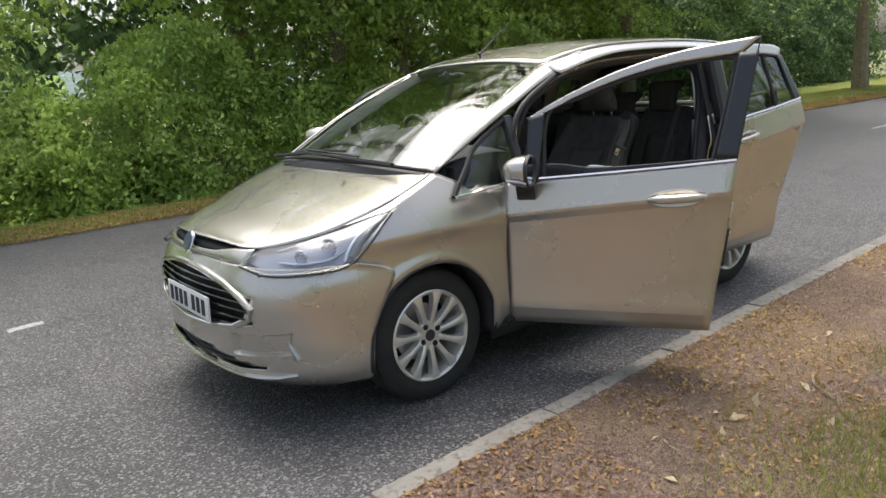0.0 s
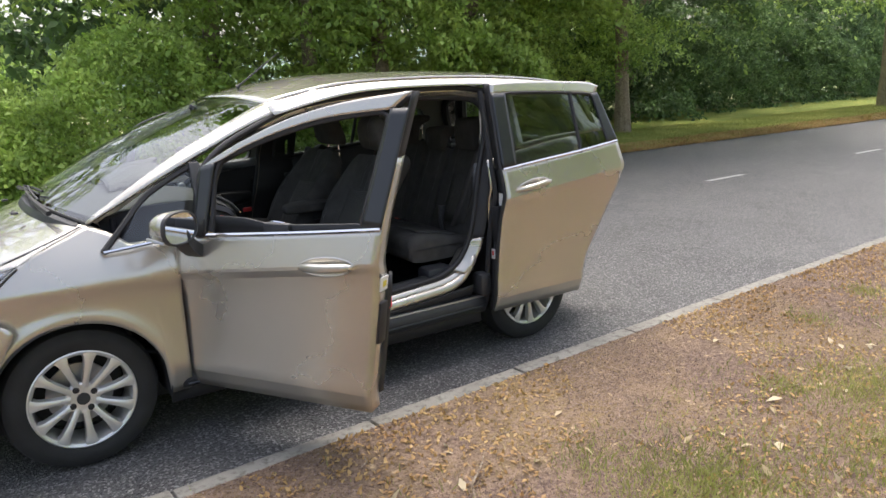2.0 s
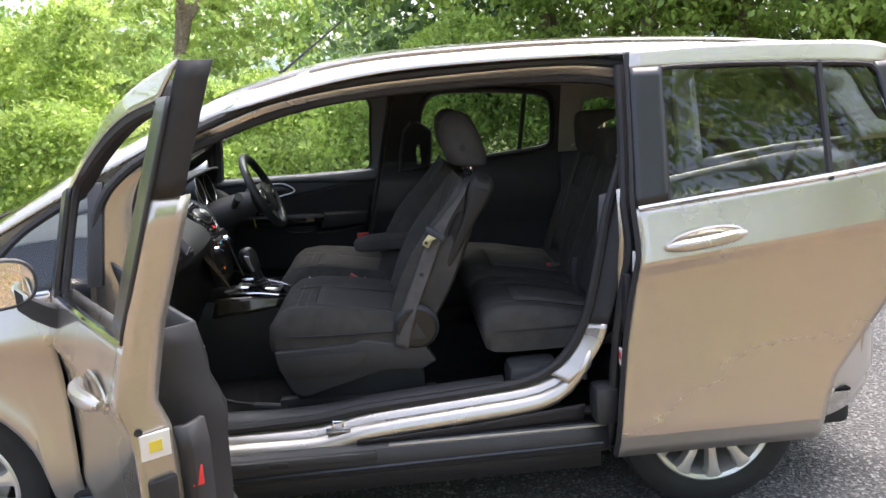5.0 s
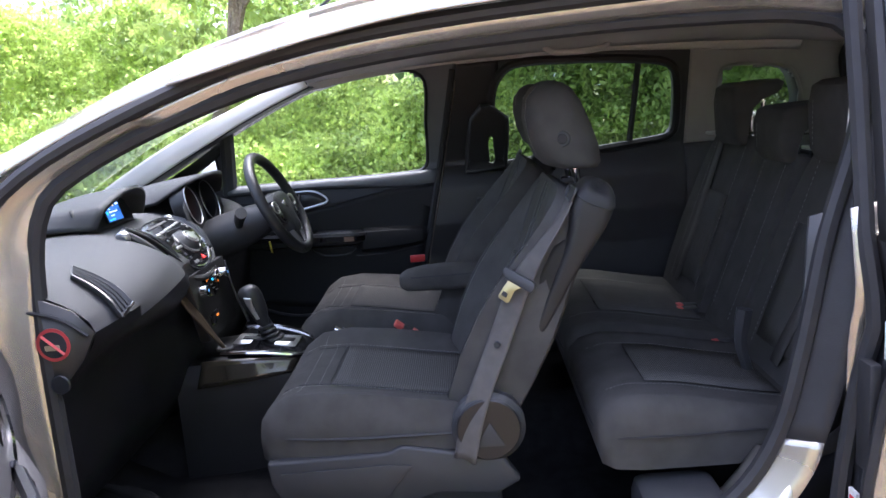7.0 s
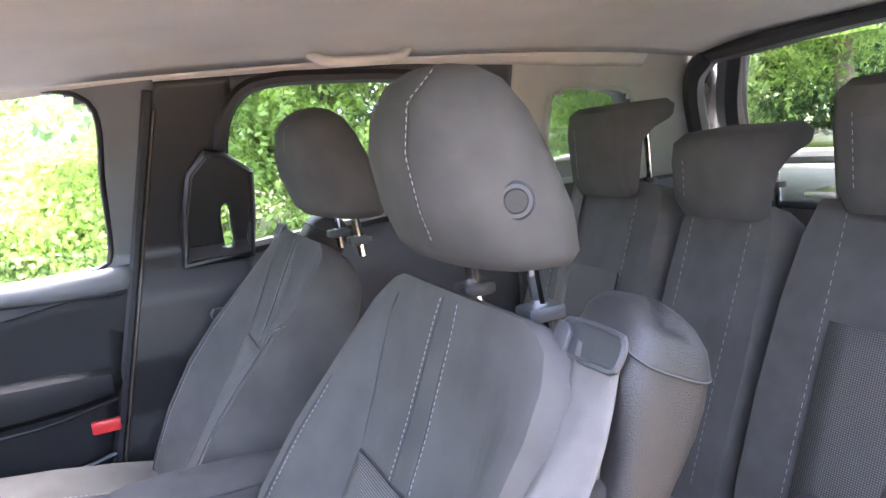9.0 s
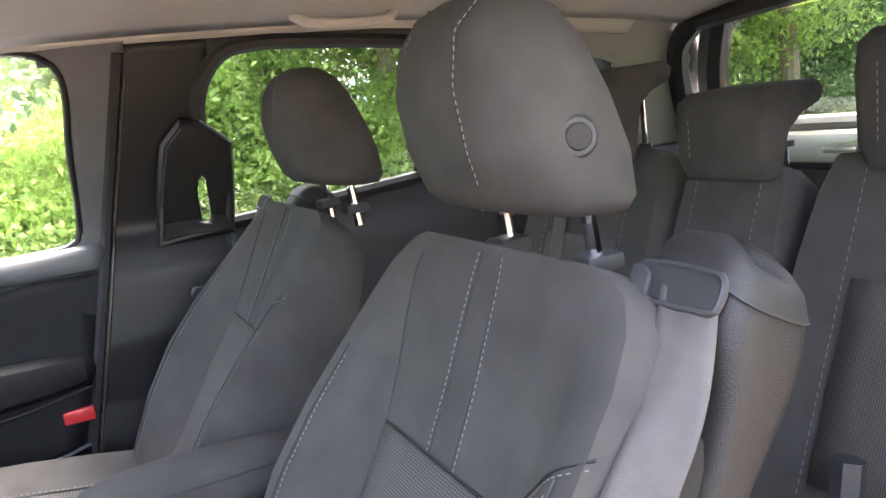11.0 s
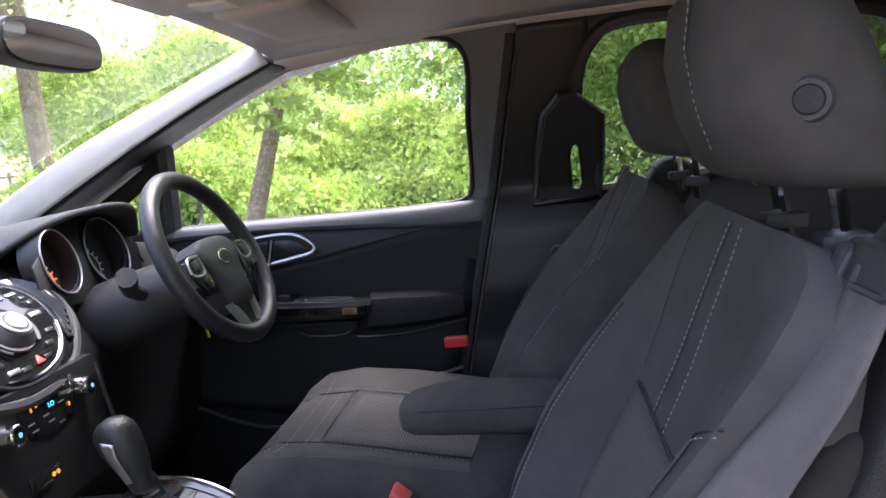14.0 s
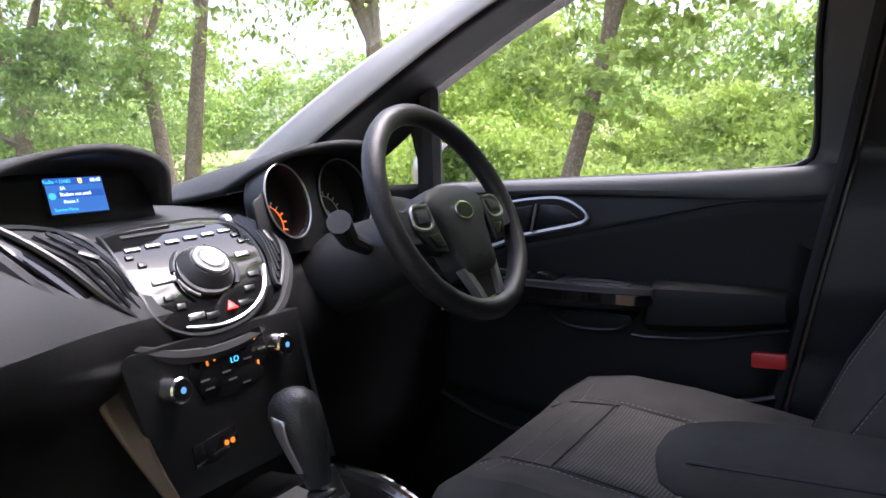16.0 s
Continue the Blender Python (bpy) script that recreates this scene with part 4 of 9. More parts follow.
# wheels
def wheel(name, x, y, s):
    w = part(name, rings([[Vector((x + r * math.cos(a), y + s * h, 0.31 + r * math.sin(a))) for a in np.linspace(0, 2 * math.pi, 65)[:-1]] for h, r in
             ((-0.19, 0.215), (-0.195, 0.26), (-0.18, 0.30), (-0.15, 0.313), (-0.1, 0.315), (-0.05, 0.313), (-0.022, 0.302), (-0.006, 0.275), (-0.004, 0.24), (-0.016, 0.213), (-0.19, 0.213))], cap=False), TYRE, car, "black tyre on a silver eleven-spoke alloy wheel")
    bm = rings([[Vector((x + r * math.cos(a), y + s * h, 0.31 + r * math.sin(a))) for a in np.linspace(0, 2 * math.pi, 65)[:-1]] for h, r in
               ((-0.012, 0.216), (-0.008, 0.210), (-0.014, 0.198), (-0.03, 0.192), (-0.16, 0.19), (-0.16, 0.2))], cap=False)
    part("rim", bm, ALLOY, w, "silver alloy rim")
    hub = disc((x, y - s * 0.06, 0.31), (0, s, 0), 0.07, 0.035, 32, None, 0.006)
    part("hub", hub, ALLOY, w)
    for k in range(11):
        a = 2 * math.pi * (k + 0.32) / 11
        bm = bmesh.new()
        secs = []
        for r, wd, h in ((0.050, 0.017, -0.026), (0.085, 0.0145, -0.020), (0.13, 0.0165, -0.014), (0.17, 0.021, -0.011), (0.192, 0.029, -0.011), (0.208, 0.046, -0.014)):
            c = Vector((x + r * math.cos(a), y + s * h, 0.31 + r * math.sin(a)))
            tn = Vector((-math.sin(a), 0, math.cos(a)))
            n = Vector((0, s, 0))
            secs.append([c + tn * wd - n * 0.03, c + tn * wd * 0.8, c + tn * wd * 0.3 + n * 0.004, c - tn * wd * 0.3 + n * 0.004, c - tn * wd * 0.8, c - tn * wd - n * 0.03])
        part("spoke", rings(secs), ALLOY, w)
    part("hub_cap", disc((x, y - s * 0.026, 0.31), (0, s, 0), 0.027, 0.006, 24, None, 0.002), BLACK, w, "dark round hub cap")
    for k in range(4):
        a = 2 * math.pi * k / 4 + 0.5
        # black disc on the flat hub paints the shade of a nut recess
        part("nut_recess_shade", disc((x + 0.050 * math.cos(a), y - s * 0.024, 0.31 + 0.050 * math.sin(a)), (0, s, 0), 0.0135, 0.004, 16), RUBBER, w)
        part("wheel_nut", disc((x + 0.050 * math.cos(a), y - s * 0.020, 0.31 + 0.050 * math.sin(a)), (0, s, 0), 0.0075, 0.004, 6), SATIN, w)
    part("brake_disc", disc((x, y - s * 0.12, 0.31), (0, s, 0), 0.135, 0.012, 32), SILVER, w, "dull brake disc behind the spokes")
    part("brake_drum", disc((x, y - s * 0.2, 0.31), (0, s, 0), 0.19, 0.01, 24), RUBBER, w)


wheel("front_wheel", 0.0, -0.80, -1)
wheel("rear_wheel", 2.489, -0.795, -1)
wheel("front_wheel", 0.0, 0.80, 1)
wheel("rear_wheel", 2.489, 0.795, 1)

# windscreen, roof, pillars
WSB = [(0.115, 0.735, 1.047), (0.03, 0.45, 1.075), (-0.005, 0.0, 1.085), (0.03, -0.45, 1.075), (0.115, -0.735, 1.047)]
WST = [(0.985, 0.585, 1.492), (0.95, 0.3, 1.523), (0.94, 0.0, 1.53), (0.95, -0.3, 1.523), (0.985, -0.585, 1.492)]
WSM = [(0.535, 0.67, 1.295), (0.46, 0.38, 1.325), (0.445, 0.0, 1.333), (0.46, -0.38, 1.325), (0.535, -0.67, 1.295)]
screen_glass = part("windscreen", sheet(loft([WSB, WSM, WST], 24, 16)), SCREEN_GLASS, car, "windscreen with tree reflections", smooth=True)
part("windscreen_seal", tube(WSB, 0.008, 6, smoothn=24), RUBBER, screen_glass)
cowl = loft([[(p[0] - 0.06, p[1] * 0.97, p[2] - 0.06) for p in WSB], [(p[0] - 0.03, p[1] * 0.99, p[2] - 0.012) for p in WSB], [(p[0] + 0.02, p[1], p[2] - 0.01) for p in WSB]], 24, 4)
for s in (-1, 1):
    shoulder = loft([[(-0.37, s * 0.673, 0.868), (-0.25, s * 0.713, 0.908), (-0.15, s * 0.743, 0.946), (-0.05, s * 0.746, 0.982), (0.04, s * 0.743, 1.016), (0.115, s * 0.733, 1.046)], [(-0.37, s * 0.682, 0.863), (-0.25, s * 0.742, 0.896), (-0.155, s * 0.786, 0.921), (-0.08, s * 0.778, 0.962), (0.04, s * 0.758, 1.011), (0.115, s * 0.747, 1.042)]], 24, 4)
    part("wing_shoulder", sheet(shoulder), PAINT, car, "painted shoulder between bonnet and wing", solid=0.003)
    part("bonnet_gap", tube([(-0.36, s * 0.682, 0.871), (-0.25, s * 0.716, 0.909), (-0.15, s * 0.745, 0.948), (-0.05, s * 0.748, 0.984), (0.04, s * 0.745, 1.018), (0.10, s * 0.737, 1.042)], 0.0022, 5, smoothn=24), RUBBER, car)
part("cowl_panel", sheet(cowl), BLACK, car, "black plastic scuttle below the windscreen", solid=0.006)
for pts, nm in (([(-0.01, 0.60, 1.085), (-0.015, 0.35, 1.105), (0.0, 0.1, 1.118), (0.02, -0.12, 1.118)], "wiper"), ([(0.0, -0.58, 1.085), (-0.02, -0.3, 1.10), (-0.02, 0.0, 1.112), (-0.01, 0.22, 1.115)], "wiper")):
    w = part(nm, tube(pts, [0.012, 0.011, 0.008, 0.005], 6, smoothn=14), RUBBER, car, "black wiper arm at the windscreen foot")
    part("wiper_blade", tube([Vector(p) + Vector((0.015, 0, 0.012)) for p in pts[1:]], 0.006, 5, smoothn=10), RUBBER, w)

RE = [(x, lerp([(0.98, 0.585), (1.2, 0.615), (1.5, 0.635), (2.2, 0.63), (2.7, 0.59), (3.05, 0.55)], x), z + 0.024) for x, z in ((0.985, 1.468), (1.15, 1.508), (1.4, 1.548), (1.7, 1.562), (2.1, 1.562), (2.5, 1.545), (2.8, 1.52), (3.06, 1.48))]
rows = []
for f in (-1.0, -0.9, -0.5, 0.0, 0.5, 0.9, 1.0):
    rows.append([(x - 0.045 * (1 - f * f) * (1 if k == 0 else 0.3), y * f, z + (0.045 if k else 0.038) * (1 - abs(f) ** 2.4)) for k, (x, y, z) in enumerate(RE)])
roof = part("roof", sheet(loft(rows, 30, 24)), PAINT, car, "", solid=0.004)
for s in (-1, 1):
    part("roof_ditch", tube([(x, s * (y - 0.002), z + 0.001) for x, y, z in RE], 0.009, 6, smoothn=24), PAINT, car)
part("antenna", tube([(1.07, -0.0, 1.575), (1.09, 0.0, 1.59), (1.33, 0.0, 1.76)], [0.014, 0.006, 0.003], 8), RUBBER, car, "thin black roof aerial")
for s in (-1, 1):
    outer = [(0.115, s * 0.747, 1.042), (0.30, s * 0.735, 1.135), (0.50, s * 0.728, 1.235), (0.66, s * 0.718, 1.31), (0.85, s * 0.698, 1.395), (1.03, s * 0.672, 1.455), (1.25, s * 0.665, 1.51)]
    inner = [(0.115, s * 0.732, 1.05), (0.32, s * 0.702, 1.178), (0.535, s * 0.668, 1.297), (0.68, s * 0.64, 1.362), (0.84, s * 0.612, 1.434), (0.99, s * 0.587, 1.494), (1.25, s * 0.622, 1.548)]
    part("a_pillar", sheet(loft([outer, inner], 24, 3)), PAINT, car, "", solid=0.012)
    # small fixed triangle window ahead of the door
    tri = loft([[(0.19, s * 0.838, 0.943), (0.40, s * 0.838, 0.957), (0.565, s * 0.836, 0.97)], [(0.27, s * 0.80, 1.02), (0.42, s * 0.79, 1.07), (0.565, s * 0.775, 1.12)], [(0.33, s * 0.755, 1.115), (0.46, s * 0.735, 1.18), (0.575, s * 0.725, 1.235)]], 12, 8)
    pane = part("quarter_window", sheet(tri), GLASS, car, "small triangular front quarter window")
    part("window_seal", tube([(0.15, s * 0.828, 0.932), (0.25, s * 0.79, 1.03), (0.35, s * 0.748, 1.125), (0.47, s * 0.733, 1.195), (0.585, s * 0.723, 1.25)], 0.013, 6, smoothn=16), RUBBER, pane)
    part("window_post", box(0.555, 0.60, -0.012, 0.012, 0.96, 1.26, 0.004, m=Matrix(((1, 0, 0.02, -0.02), (0, 1, s * -0.36, s * (0.782 + 0.40)), (0, 0, 1, 0), (0, 0, 0, 1)))), BLACK, pane)
    part("chrome_strip", tube([(0.15, s * 0.845, 0.935), (0.30, s * 0.851, 0.947), (0.45, s * 0.855, 0.958)], 0.008, 6, smoothn=10), CHROME, pane)

# lower sides: sill and rocker on the open side
SILL = [(0.44, 0.40), (0.9, 0.395), (1.18, 0.395), (1.33, 0.425), (1.7, 0.455), (1.9, 0.475), (2.0, 0.52), (2.08, 0.62)]
sill_rows = []
for dy, dz in ((0.62, -0.02), (0.70, 0.012), (0.735, 0.014), (0.758, 0.004), (0.768, -0.012), (0.786, -0.018), (0.796, -0.028), (0.800, -0.045), (0.797, -0.062)):
    sill_rows.append([(x, -dy, z + dz) for x, z in SILL])
part("door_sill", sheet(loft(sill_rows, 30, 14)), PAINT, car, "painted door sill of the open side", solid=0.004)
rock = [[(x, -y, z) for x in (0.40, 1.0, 1.6, 2.12)] for y, z in ((0.79, 0.36), (0.825, 0.345), (0.835, 0.30), (0.82, 0.265), (0.76, 0.245))]
rk = part("rocker", sheet(loft(rock, 16, 10)), BLACK, car, "black plastic rocker cover under the sill", solid=0.004)
part("rocker_strip", tube([(0.42, -0.838, 0.282), (2.1, -0.838, 0.300)], 0.007, 6), SATIN, rk)
part("rocker_step", box(0.60, 1.36, -0.846, -0.812, 0.318, 0.346, 0.006), BLACK, rk, "stepped black plate of the rocker cover")
part("jack_cover", box(1.02, 1.08, -0.849, -0.84, 0.322, 0.340, 0.003), RUBBER, rk)
part("rail_channel", sheet(loft([[(1.30, -0.812, 0.372), (1.7, -0.812, 0.395), (2.05, -0.812, 0.43)], [(1.30, -0.79, 0.345), (1.7, -0.79, 0.352), (2.05, -0.79, 0.365)]], 16, 3)), RUBBER, car, "dark channel of the sliding door runner", solid=0.004)
part("sliding_rail", box(1.4, 2.12, -0.822, -0.795, 0.345, 0.357, 0.003), SILVER, car, "metal runner of the sliding door in the sill")
part("underbody", box(-0.5, 3.1, -0.60, 0.60, 0.155, 0.30, 0.03), RUBBER, car)
part("side_skirt", sheet(loft([[(x, -0.80, z) for x in (0.35, 1.2, 2.1)] for z in (0.2, 0.3)], 8, 2)), RUBBER, car, "", solid=0.01)

# rear quarter of both sides, closed right-hand side, and the tail
def arch_r(x):
    d = 0.352 ** 2 - (x - 2.489) ** 2
    return 0.31 + math.sqrt(d) if d > 0 else 0.255


for s in (-1, 1):
    x0 = 2.17 if s < 0 else 2.02
    g = []
    for i in range(37):
        x = x0 + (3.22 - x0) * i / 36
        col = []
        for j in range(17):
            t = j / 16
            z = arch_r(x) * (1 - t) + belt(x) * t
            w = side_y(x, z) - 0.35 * max(0, (x - 2.80) / 0.42) ** 2 * 0.6 - (0.035 if s < 0 else 0)
            col.append(Vector((x, s * w, z)))
        g.append(col)
    q = part("rear_quarter", sheet(g), PAINT, car, "", solid=0.004)
    liner = [[Vector((2.489 + 0.356 * math.cos(a), s * y, 0.31 + 0.356 * math.sin(a))) for a in np.linspace(-0.2, math.pi + 0.2, 25)] for y in (0.52, 0.7, 0.79)]
    part("arch_liner", sheet(liner), RUBBER, q, "", solid=0.004)
    # rear pillar: painted, with a small fixed quarter light
    def cp(x, z):
        return s * (side_y(x, z) - (0.045 if s < 0 else 0.01))
    pil = []
    for j in range(13):
        t = j / 12
        row = []
        for i in range(19):
            u = i / 18
            xa = 2.36 + 0.05 * t
            xb = 3.20 - 0.20 * t
            x = xa * (1 - u) + xb * u
            z = belt(x) * (1 - t) + roofline(x) * t
            row.append(Vector((x, cp(x, z), z)))
        pil.append(row)
    hole = lambda c, i, j: not (2 <= i <= 12 and 1 <= j <= 9)
    part("rear_pillar", sheet(pil, hole), PAINT, car, "painted rear pillar", solid=0.01)
    part("rear_side_window", sheet([[p for p in row[2:14]] for row in pil[1:11]]), PRIVACY, car, "small fixed rear side window")
    cant = [[(x, s * (side_y(x, z) - 0.012), z) for x, z in ((0.99, 1.44), (1.25, 1.497), (1.5, 1.53), (1.9, 1.54), (2.4, 1.528), (2.8, 1.49), (3.05, 1.455))], [(x, s * (y - 0.012), z + 0.003) for x, y, z in RE]]
    part("cant_rail", sheet(loft(cant, 30, 4)), PAINT, car, "", solid=0.006)
# right side doors, closed
FR = [panel(const(0.45), const(1.47), const(0.27), belt, 24, 14, 0, 1), panel(const(1.475), lambda t: 2.12 + 0.25 * max(0, t - 0.35) / 0.65, const(0.27), belt, 24, 14, 0, 1)]
for g, nm in zip(FR, ("driver_door", "rear_sliding_door")):
    part(nm, sheet(g), PAINT, car, "closed door of the far side", solid=0.004)
# tail: tailgate with window
tail = []
for z, x, w in ((0.24, 3.16, 0.60), (0.40, 3.22, 0.635), (0.6, 3.225, 0.645), (0.85, 3.205, 0.645), (1.02, 3.18, 0.635), (1.14, 3.16, 0.62)):
    tail.append([(x - 0.13, -w, z), (x - 0.03, -w * 0.8, z), (x, 0, z), (x - 0.03, w * 0.8, z), (x - 0.13, w, z)])
part("tailgate", sheet(loft(tail, 20, 12)), PAINT, car, "", solid=0.006)
rw = [[(3.03 + (1.14 - z) * 0.38 + 0.10, -w, z), (3.14 + (1.14 - z) * 0.38, 0, z), (3.03 + (1.14 - z) * 0.38 + 0.10, w, z)] for z, w in ((1.15, 0.66), (1.3, 0.63), (1.44, 0.58))]
rear_glass = part("rear_window", sheet(loft(rw, 16, 8)), PRIVACY, car, "rear window with a wiper")
part("rear_wiper", tube([(3.16, 0.0, 1.165), (3.145, -0.18, 1.185), (3.13, -0.34, 1.20)], 0.008, 6), RUBBER, rear_glass)
for s in (-1, 1):
    part("tailgate_frame", tube([(3.13, s * 0.70, 1.12), (3.07, s * 0.675, 1.3), (3.02, s * 0.60, 1.47)], 0.045, 8, smoothn=10), DEEP, rear_glass)
    part("tail_lamp", sheet(loft([[(3.06, s * 0.69, 0.78), (3.15, s * 0.60, 0.78)], [(3.04, s * 0.67, 1.1), (3.13, s * 0.58, 1.1)]], 4, 6)), RED, car, "", solid=0.02)
part("spoiler", tube([(3.05, -0.56, 1.478), (3.03, 0, 1.51), (3.05, 0.56, 1.478)], 0.03, 8, smoothn=16, flat=0.6), PAINT, rear_glass)

# ---- the open front passenger door, built closed and then swung on its hinge ----
HINGE = Vector((0.46, -0.83, 0))
SWING = Matrix.Translation(HINGE) @ Matrix.Rotation(radians(-59), 4, "Z") @ Matrix.Translation(-HINGE)
FD_REAR = [(0.27, 1.372), (0.5, 1.405), (0.8, 1.452), (1.035, 1.478), (1.3, 1.52), (1.535, 1.562)]
fd_rear = lambda z: lerp(FD_REAR, z)
WIN_TOP = [(0.64, 1.262), (0.8, 1.335), (1.0, 1.402), (1.2, 1.447), (1.46, 1.472)]


def side_curve(pts, off=0.0, sgn=-1):
    return [Vector((x, sgn * (side_y(x, z) + off), z)) for x, z in pts]


def side_patch(lo, hi, nu, nv, off=0.0):
    """A patch of the side between two (x, z) outlines."""
    g = loft([[(x, 0, z) for x, z in lo], [(x, 0, z) for x, z in hi]], nu, nv)
    return [[Vector((p.x, -(side_y(p.x, p.z) + off), p.z)) for p in row] for row in g]


def door_grid(front, rear, z0, off, nu=26, nv=26, beltf=None):
    """A door skin whose rows of faces follow the creases of the body side."""
    bf = beltf or belt

    def levels(x):
        cz, top = 0.80 + 0.10 * (x - 0.45), bf(x)
        return [z0, 0.31, 0.35, 0.375, 0.40, 0.43, 0.50, 0.58, 0.64, cz - 0.10, cz - 0.065, cz - 0.035, cz - 0.018, cz - 0.004, cz + 0.010] + [cz + 0.010 + (top - cz - 0.010) * k / 6 for k in range(1, 7)]
    g = []
    for j in range(len(levels(1.0))):
        row = []
        for i in range(nu + 1):
            s, x = i / nu, 1.0
            for _ in range(4):
                z = levels(x)[j]
                x = front(z) * (1 - s) + rear(z) * s
            row.append(Vector((x, -(side_y(x, z) + off), z)))
        g.append(row)
    return g


front_door = part("front_door", sheet(door_grid(const(0.452), fd_rear, 0.272, 0.0)), PAINT, car, "front passenger door, swung wide open, window lowered", solid=0.003, angle=11)
front_door.matrix_basis = SWING
skin_in = door_grid(const(0.47), lambda z: fd_rear(z) - 0.006, 0.285, -0.055)
part("inner_shell", sheet(skin_in), PAINT, front_door, "", solid=0.003)
# painted rear edge of the door and its dark upper half
edge_z = np.linspace(0.275, 1.30, 22)
edge = [[Vector((fd_rear(z) - 0.002 * k, -(side_y(fd_rear(z), z) - d), z)) for z in edge_z] for k, d in enumerate((0.0, 0.02, 0.05, 0.075))]
part("door_edge", sheet(edge), PAINT, front_door, "painted door edge", solid=0.003)
edge_z = np.linspace(1.30, 1.535, 8)
edge = [[Vector((fd_rear(z), -(side_y(fd_rear(z), z) - d), z)) for z in edge_z] for d in (0.0, 0.03, 0.06)]
part("upper_edge", sheet(edge), RUBBER, front_door, "", solid=0.004)
part("bottom_edge", sheet([[Vector((x, -(side_y(x, 0.275) - d), 0.275)) for x in np.linspace(0.46, 1.37, 12)] for d in (0.0, 0.055)]), PAINT, front_door, "", solid=0.003)
part("front_edge", sheet([[Vector((0.455, -(side_y(0.455, z) - d), z)) for z in np.linspace(0.28, 0.95, 12)] for d in (0.0, 0.06)]), RUBBER, front_door, "", solid=0.004)
lo = [(0.565, 1.245), (0.66, 1.272), (0.8, 1.335), (1.0, 1.402), (1.2, 1.447), (1.485, 1.474)]
hi = [(0.585, 1.255), (0.66, 1.297), (0.8, 1.363), (1.0, 1.44), (1.25, 1.5), (1.562, 1.538)]
part("window_frame", sheet(side_patch(lo, hi, 28, 5)), PAINT, front_door, "painted upper window frame", solid=0.004)
frame_in = [[Vector((p.x, p.y + 0.045, p.z - 0.008)) for p in row] for row in side_patch(lo, hi, 28, 4)]
part("frame_lining", sheet(frame_in), RUBBER, front_door, "", solid=0.01)
part("frame_return", sheet(loft([side_curve(lo), [p + Vector((0, 0.045, -0.006)) for p in side_curve(lo)]], 28, 2)), RUBBER, front_door, "", solid=0.006)
part("pillar_cover", sheet(side_patch([(1.392, 1.045), (1.478, 1.036)], [(1.478, 1.476), (1.556, 1.476)], 6, 16, 0.002)), SATIN, front_door, "satin black pillar cover", solid=0.006)
part("pillar_lining", sheet([[p + Vector((-0.01, 0.05, 0)) for p in r] for r in side_patch([(1.40, 1.045), (1.478, 1.036)], [(1.485, 1.476), (1.55, 1.476)], 6, 16)]), BLACK, front_door, "", solid=0.012)
part("front_post", sheet(side_patch([(0.565, 0.965), (0.628, 0.968)], [(0.575, 1.25), (0.652, 1.268)], 5, 12, 0.002)), SATIN, front_door, "satin black front window post", solid=0.02)
part("window_channel", tube(side_curve([(0.648, 0.985), (0.665, 1.262), (0.8, 1.325), (1.0, 1.392), (1.2, 1.437), (1.42, 1.462), (1.462, 1.452), (1.46, 1.40), (1.385, 1.045)], -0.012), 0.011, 6, smoothn=40), RUBBER, front_door)
part("chrome_strip", tube(side_curve([(0.60, 0.972), (0.9, 0.992), (1.2, 1.014), (1.476, 1.038)], 0.0), 0.010, 6, smoothn=16, flat=0.8), CHROME, front_door, "chrome strip along the window sill")
# handle in its cup
hz = lambda x: 0.876 + 0.06 * (x - 1.12)
cup = rings([[Vector((1.24 + rx * math.cos(a), -(0.871 + d), hz(1.24 + rx * math.cos(a)) + rz * math.sin(a))) for a in np.linspace(0, 2 * math.pi, 33)[:-1]] for rx, rz, d in ((0.128, 0.042, 0.001), (0.122, 0.037, 0.0045), (0.112, 0.028, 0.002))], cap=True)
part("handle_cup", cup, PAINT, front_door)
hb = [Vector((x, -(0.885 + 0.022 * math.sin(math.pi * (x - 1.115) / 0.255)), hz(x) + 0.002)) for x in np.linspace(1.12, 1.365, 12)]
part("handle", tube(hb, [0.008, 0.014, 0.017, 0.018, 0.018, 0.018, 0.018, 0.018, 0.018, 0.017, 0.014, 0.008], 10, flat=1.05), PAINT, front_door, "body-coloured pull handle")
# inner trim panel, armrest, pocket
tg = []
for j in range(19):
    t = j / 18
    row = []
    for i in range(21):
        x = 0.50 + (1.27 + 0.12 * t - 0.50) * i / 20
        z = 0.31 + t * (belt(x) + lerp([(0.5, 0.06), (0.7, 0.045), (0.85, 0.01), (1.4, 0.0)], x) - 0.31)
        d = lerp([(0.31, 0.19), (0.6, 0.20), (0.75, 0.20), (0.83, 0.21), (0.93, 0.195), (1.0, 0.165), (1.04, 0.15), (1.09, 0.10)], z)
        row.append(Vector((x, -(side_y(x, min(z, 1.02)) - d), z)))
    tg.append(row)
trim = part("trim_panel", sheet(tg), DASH, front_door, "dark grey moulded inner door panel", solid=0.01)
part("trim_rim", sheet(loft([[r[-1] for r in tg], [r[-1] + Vector((0.012, -0.13, 0)) for r in tg]], 16, 2)), DASH, front_door, "", solid=0.006)
arm = rings([[Vector((x, -(0.665 - 0.05 * k * math.sin(a)), 0.845 + 0.02 * (1.1 - x) + 0.045 * math.cos(a))) for a in np.linspace(0, math.pi, 10)] for x, k in ((0.72, 0.3), (0.85, 0.9), (1.1, 1.0), (1.22, 0.8), (1.28, 0.3))], closed=True)
part("armrest", arm, DASH, front_door)
part("pull_cup", box(0.90, 1.16, -0.685, -0.630, 0.85, 0.896, 0.012), GLOSS, front_door)
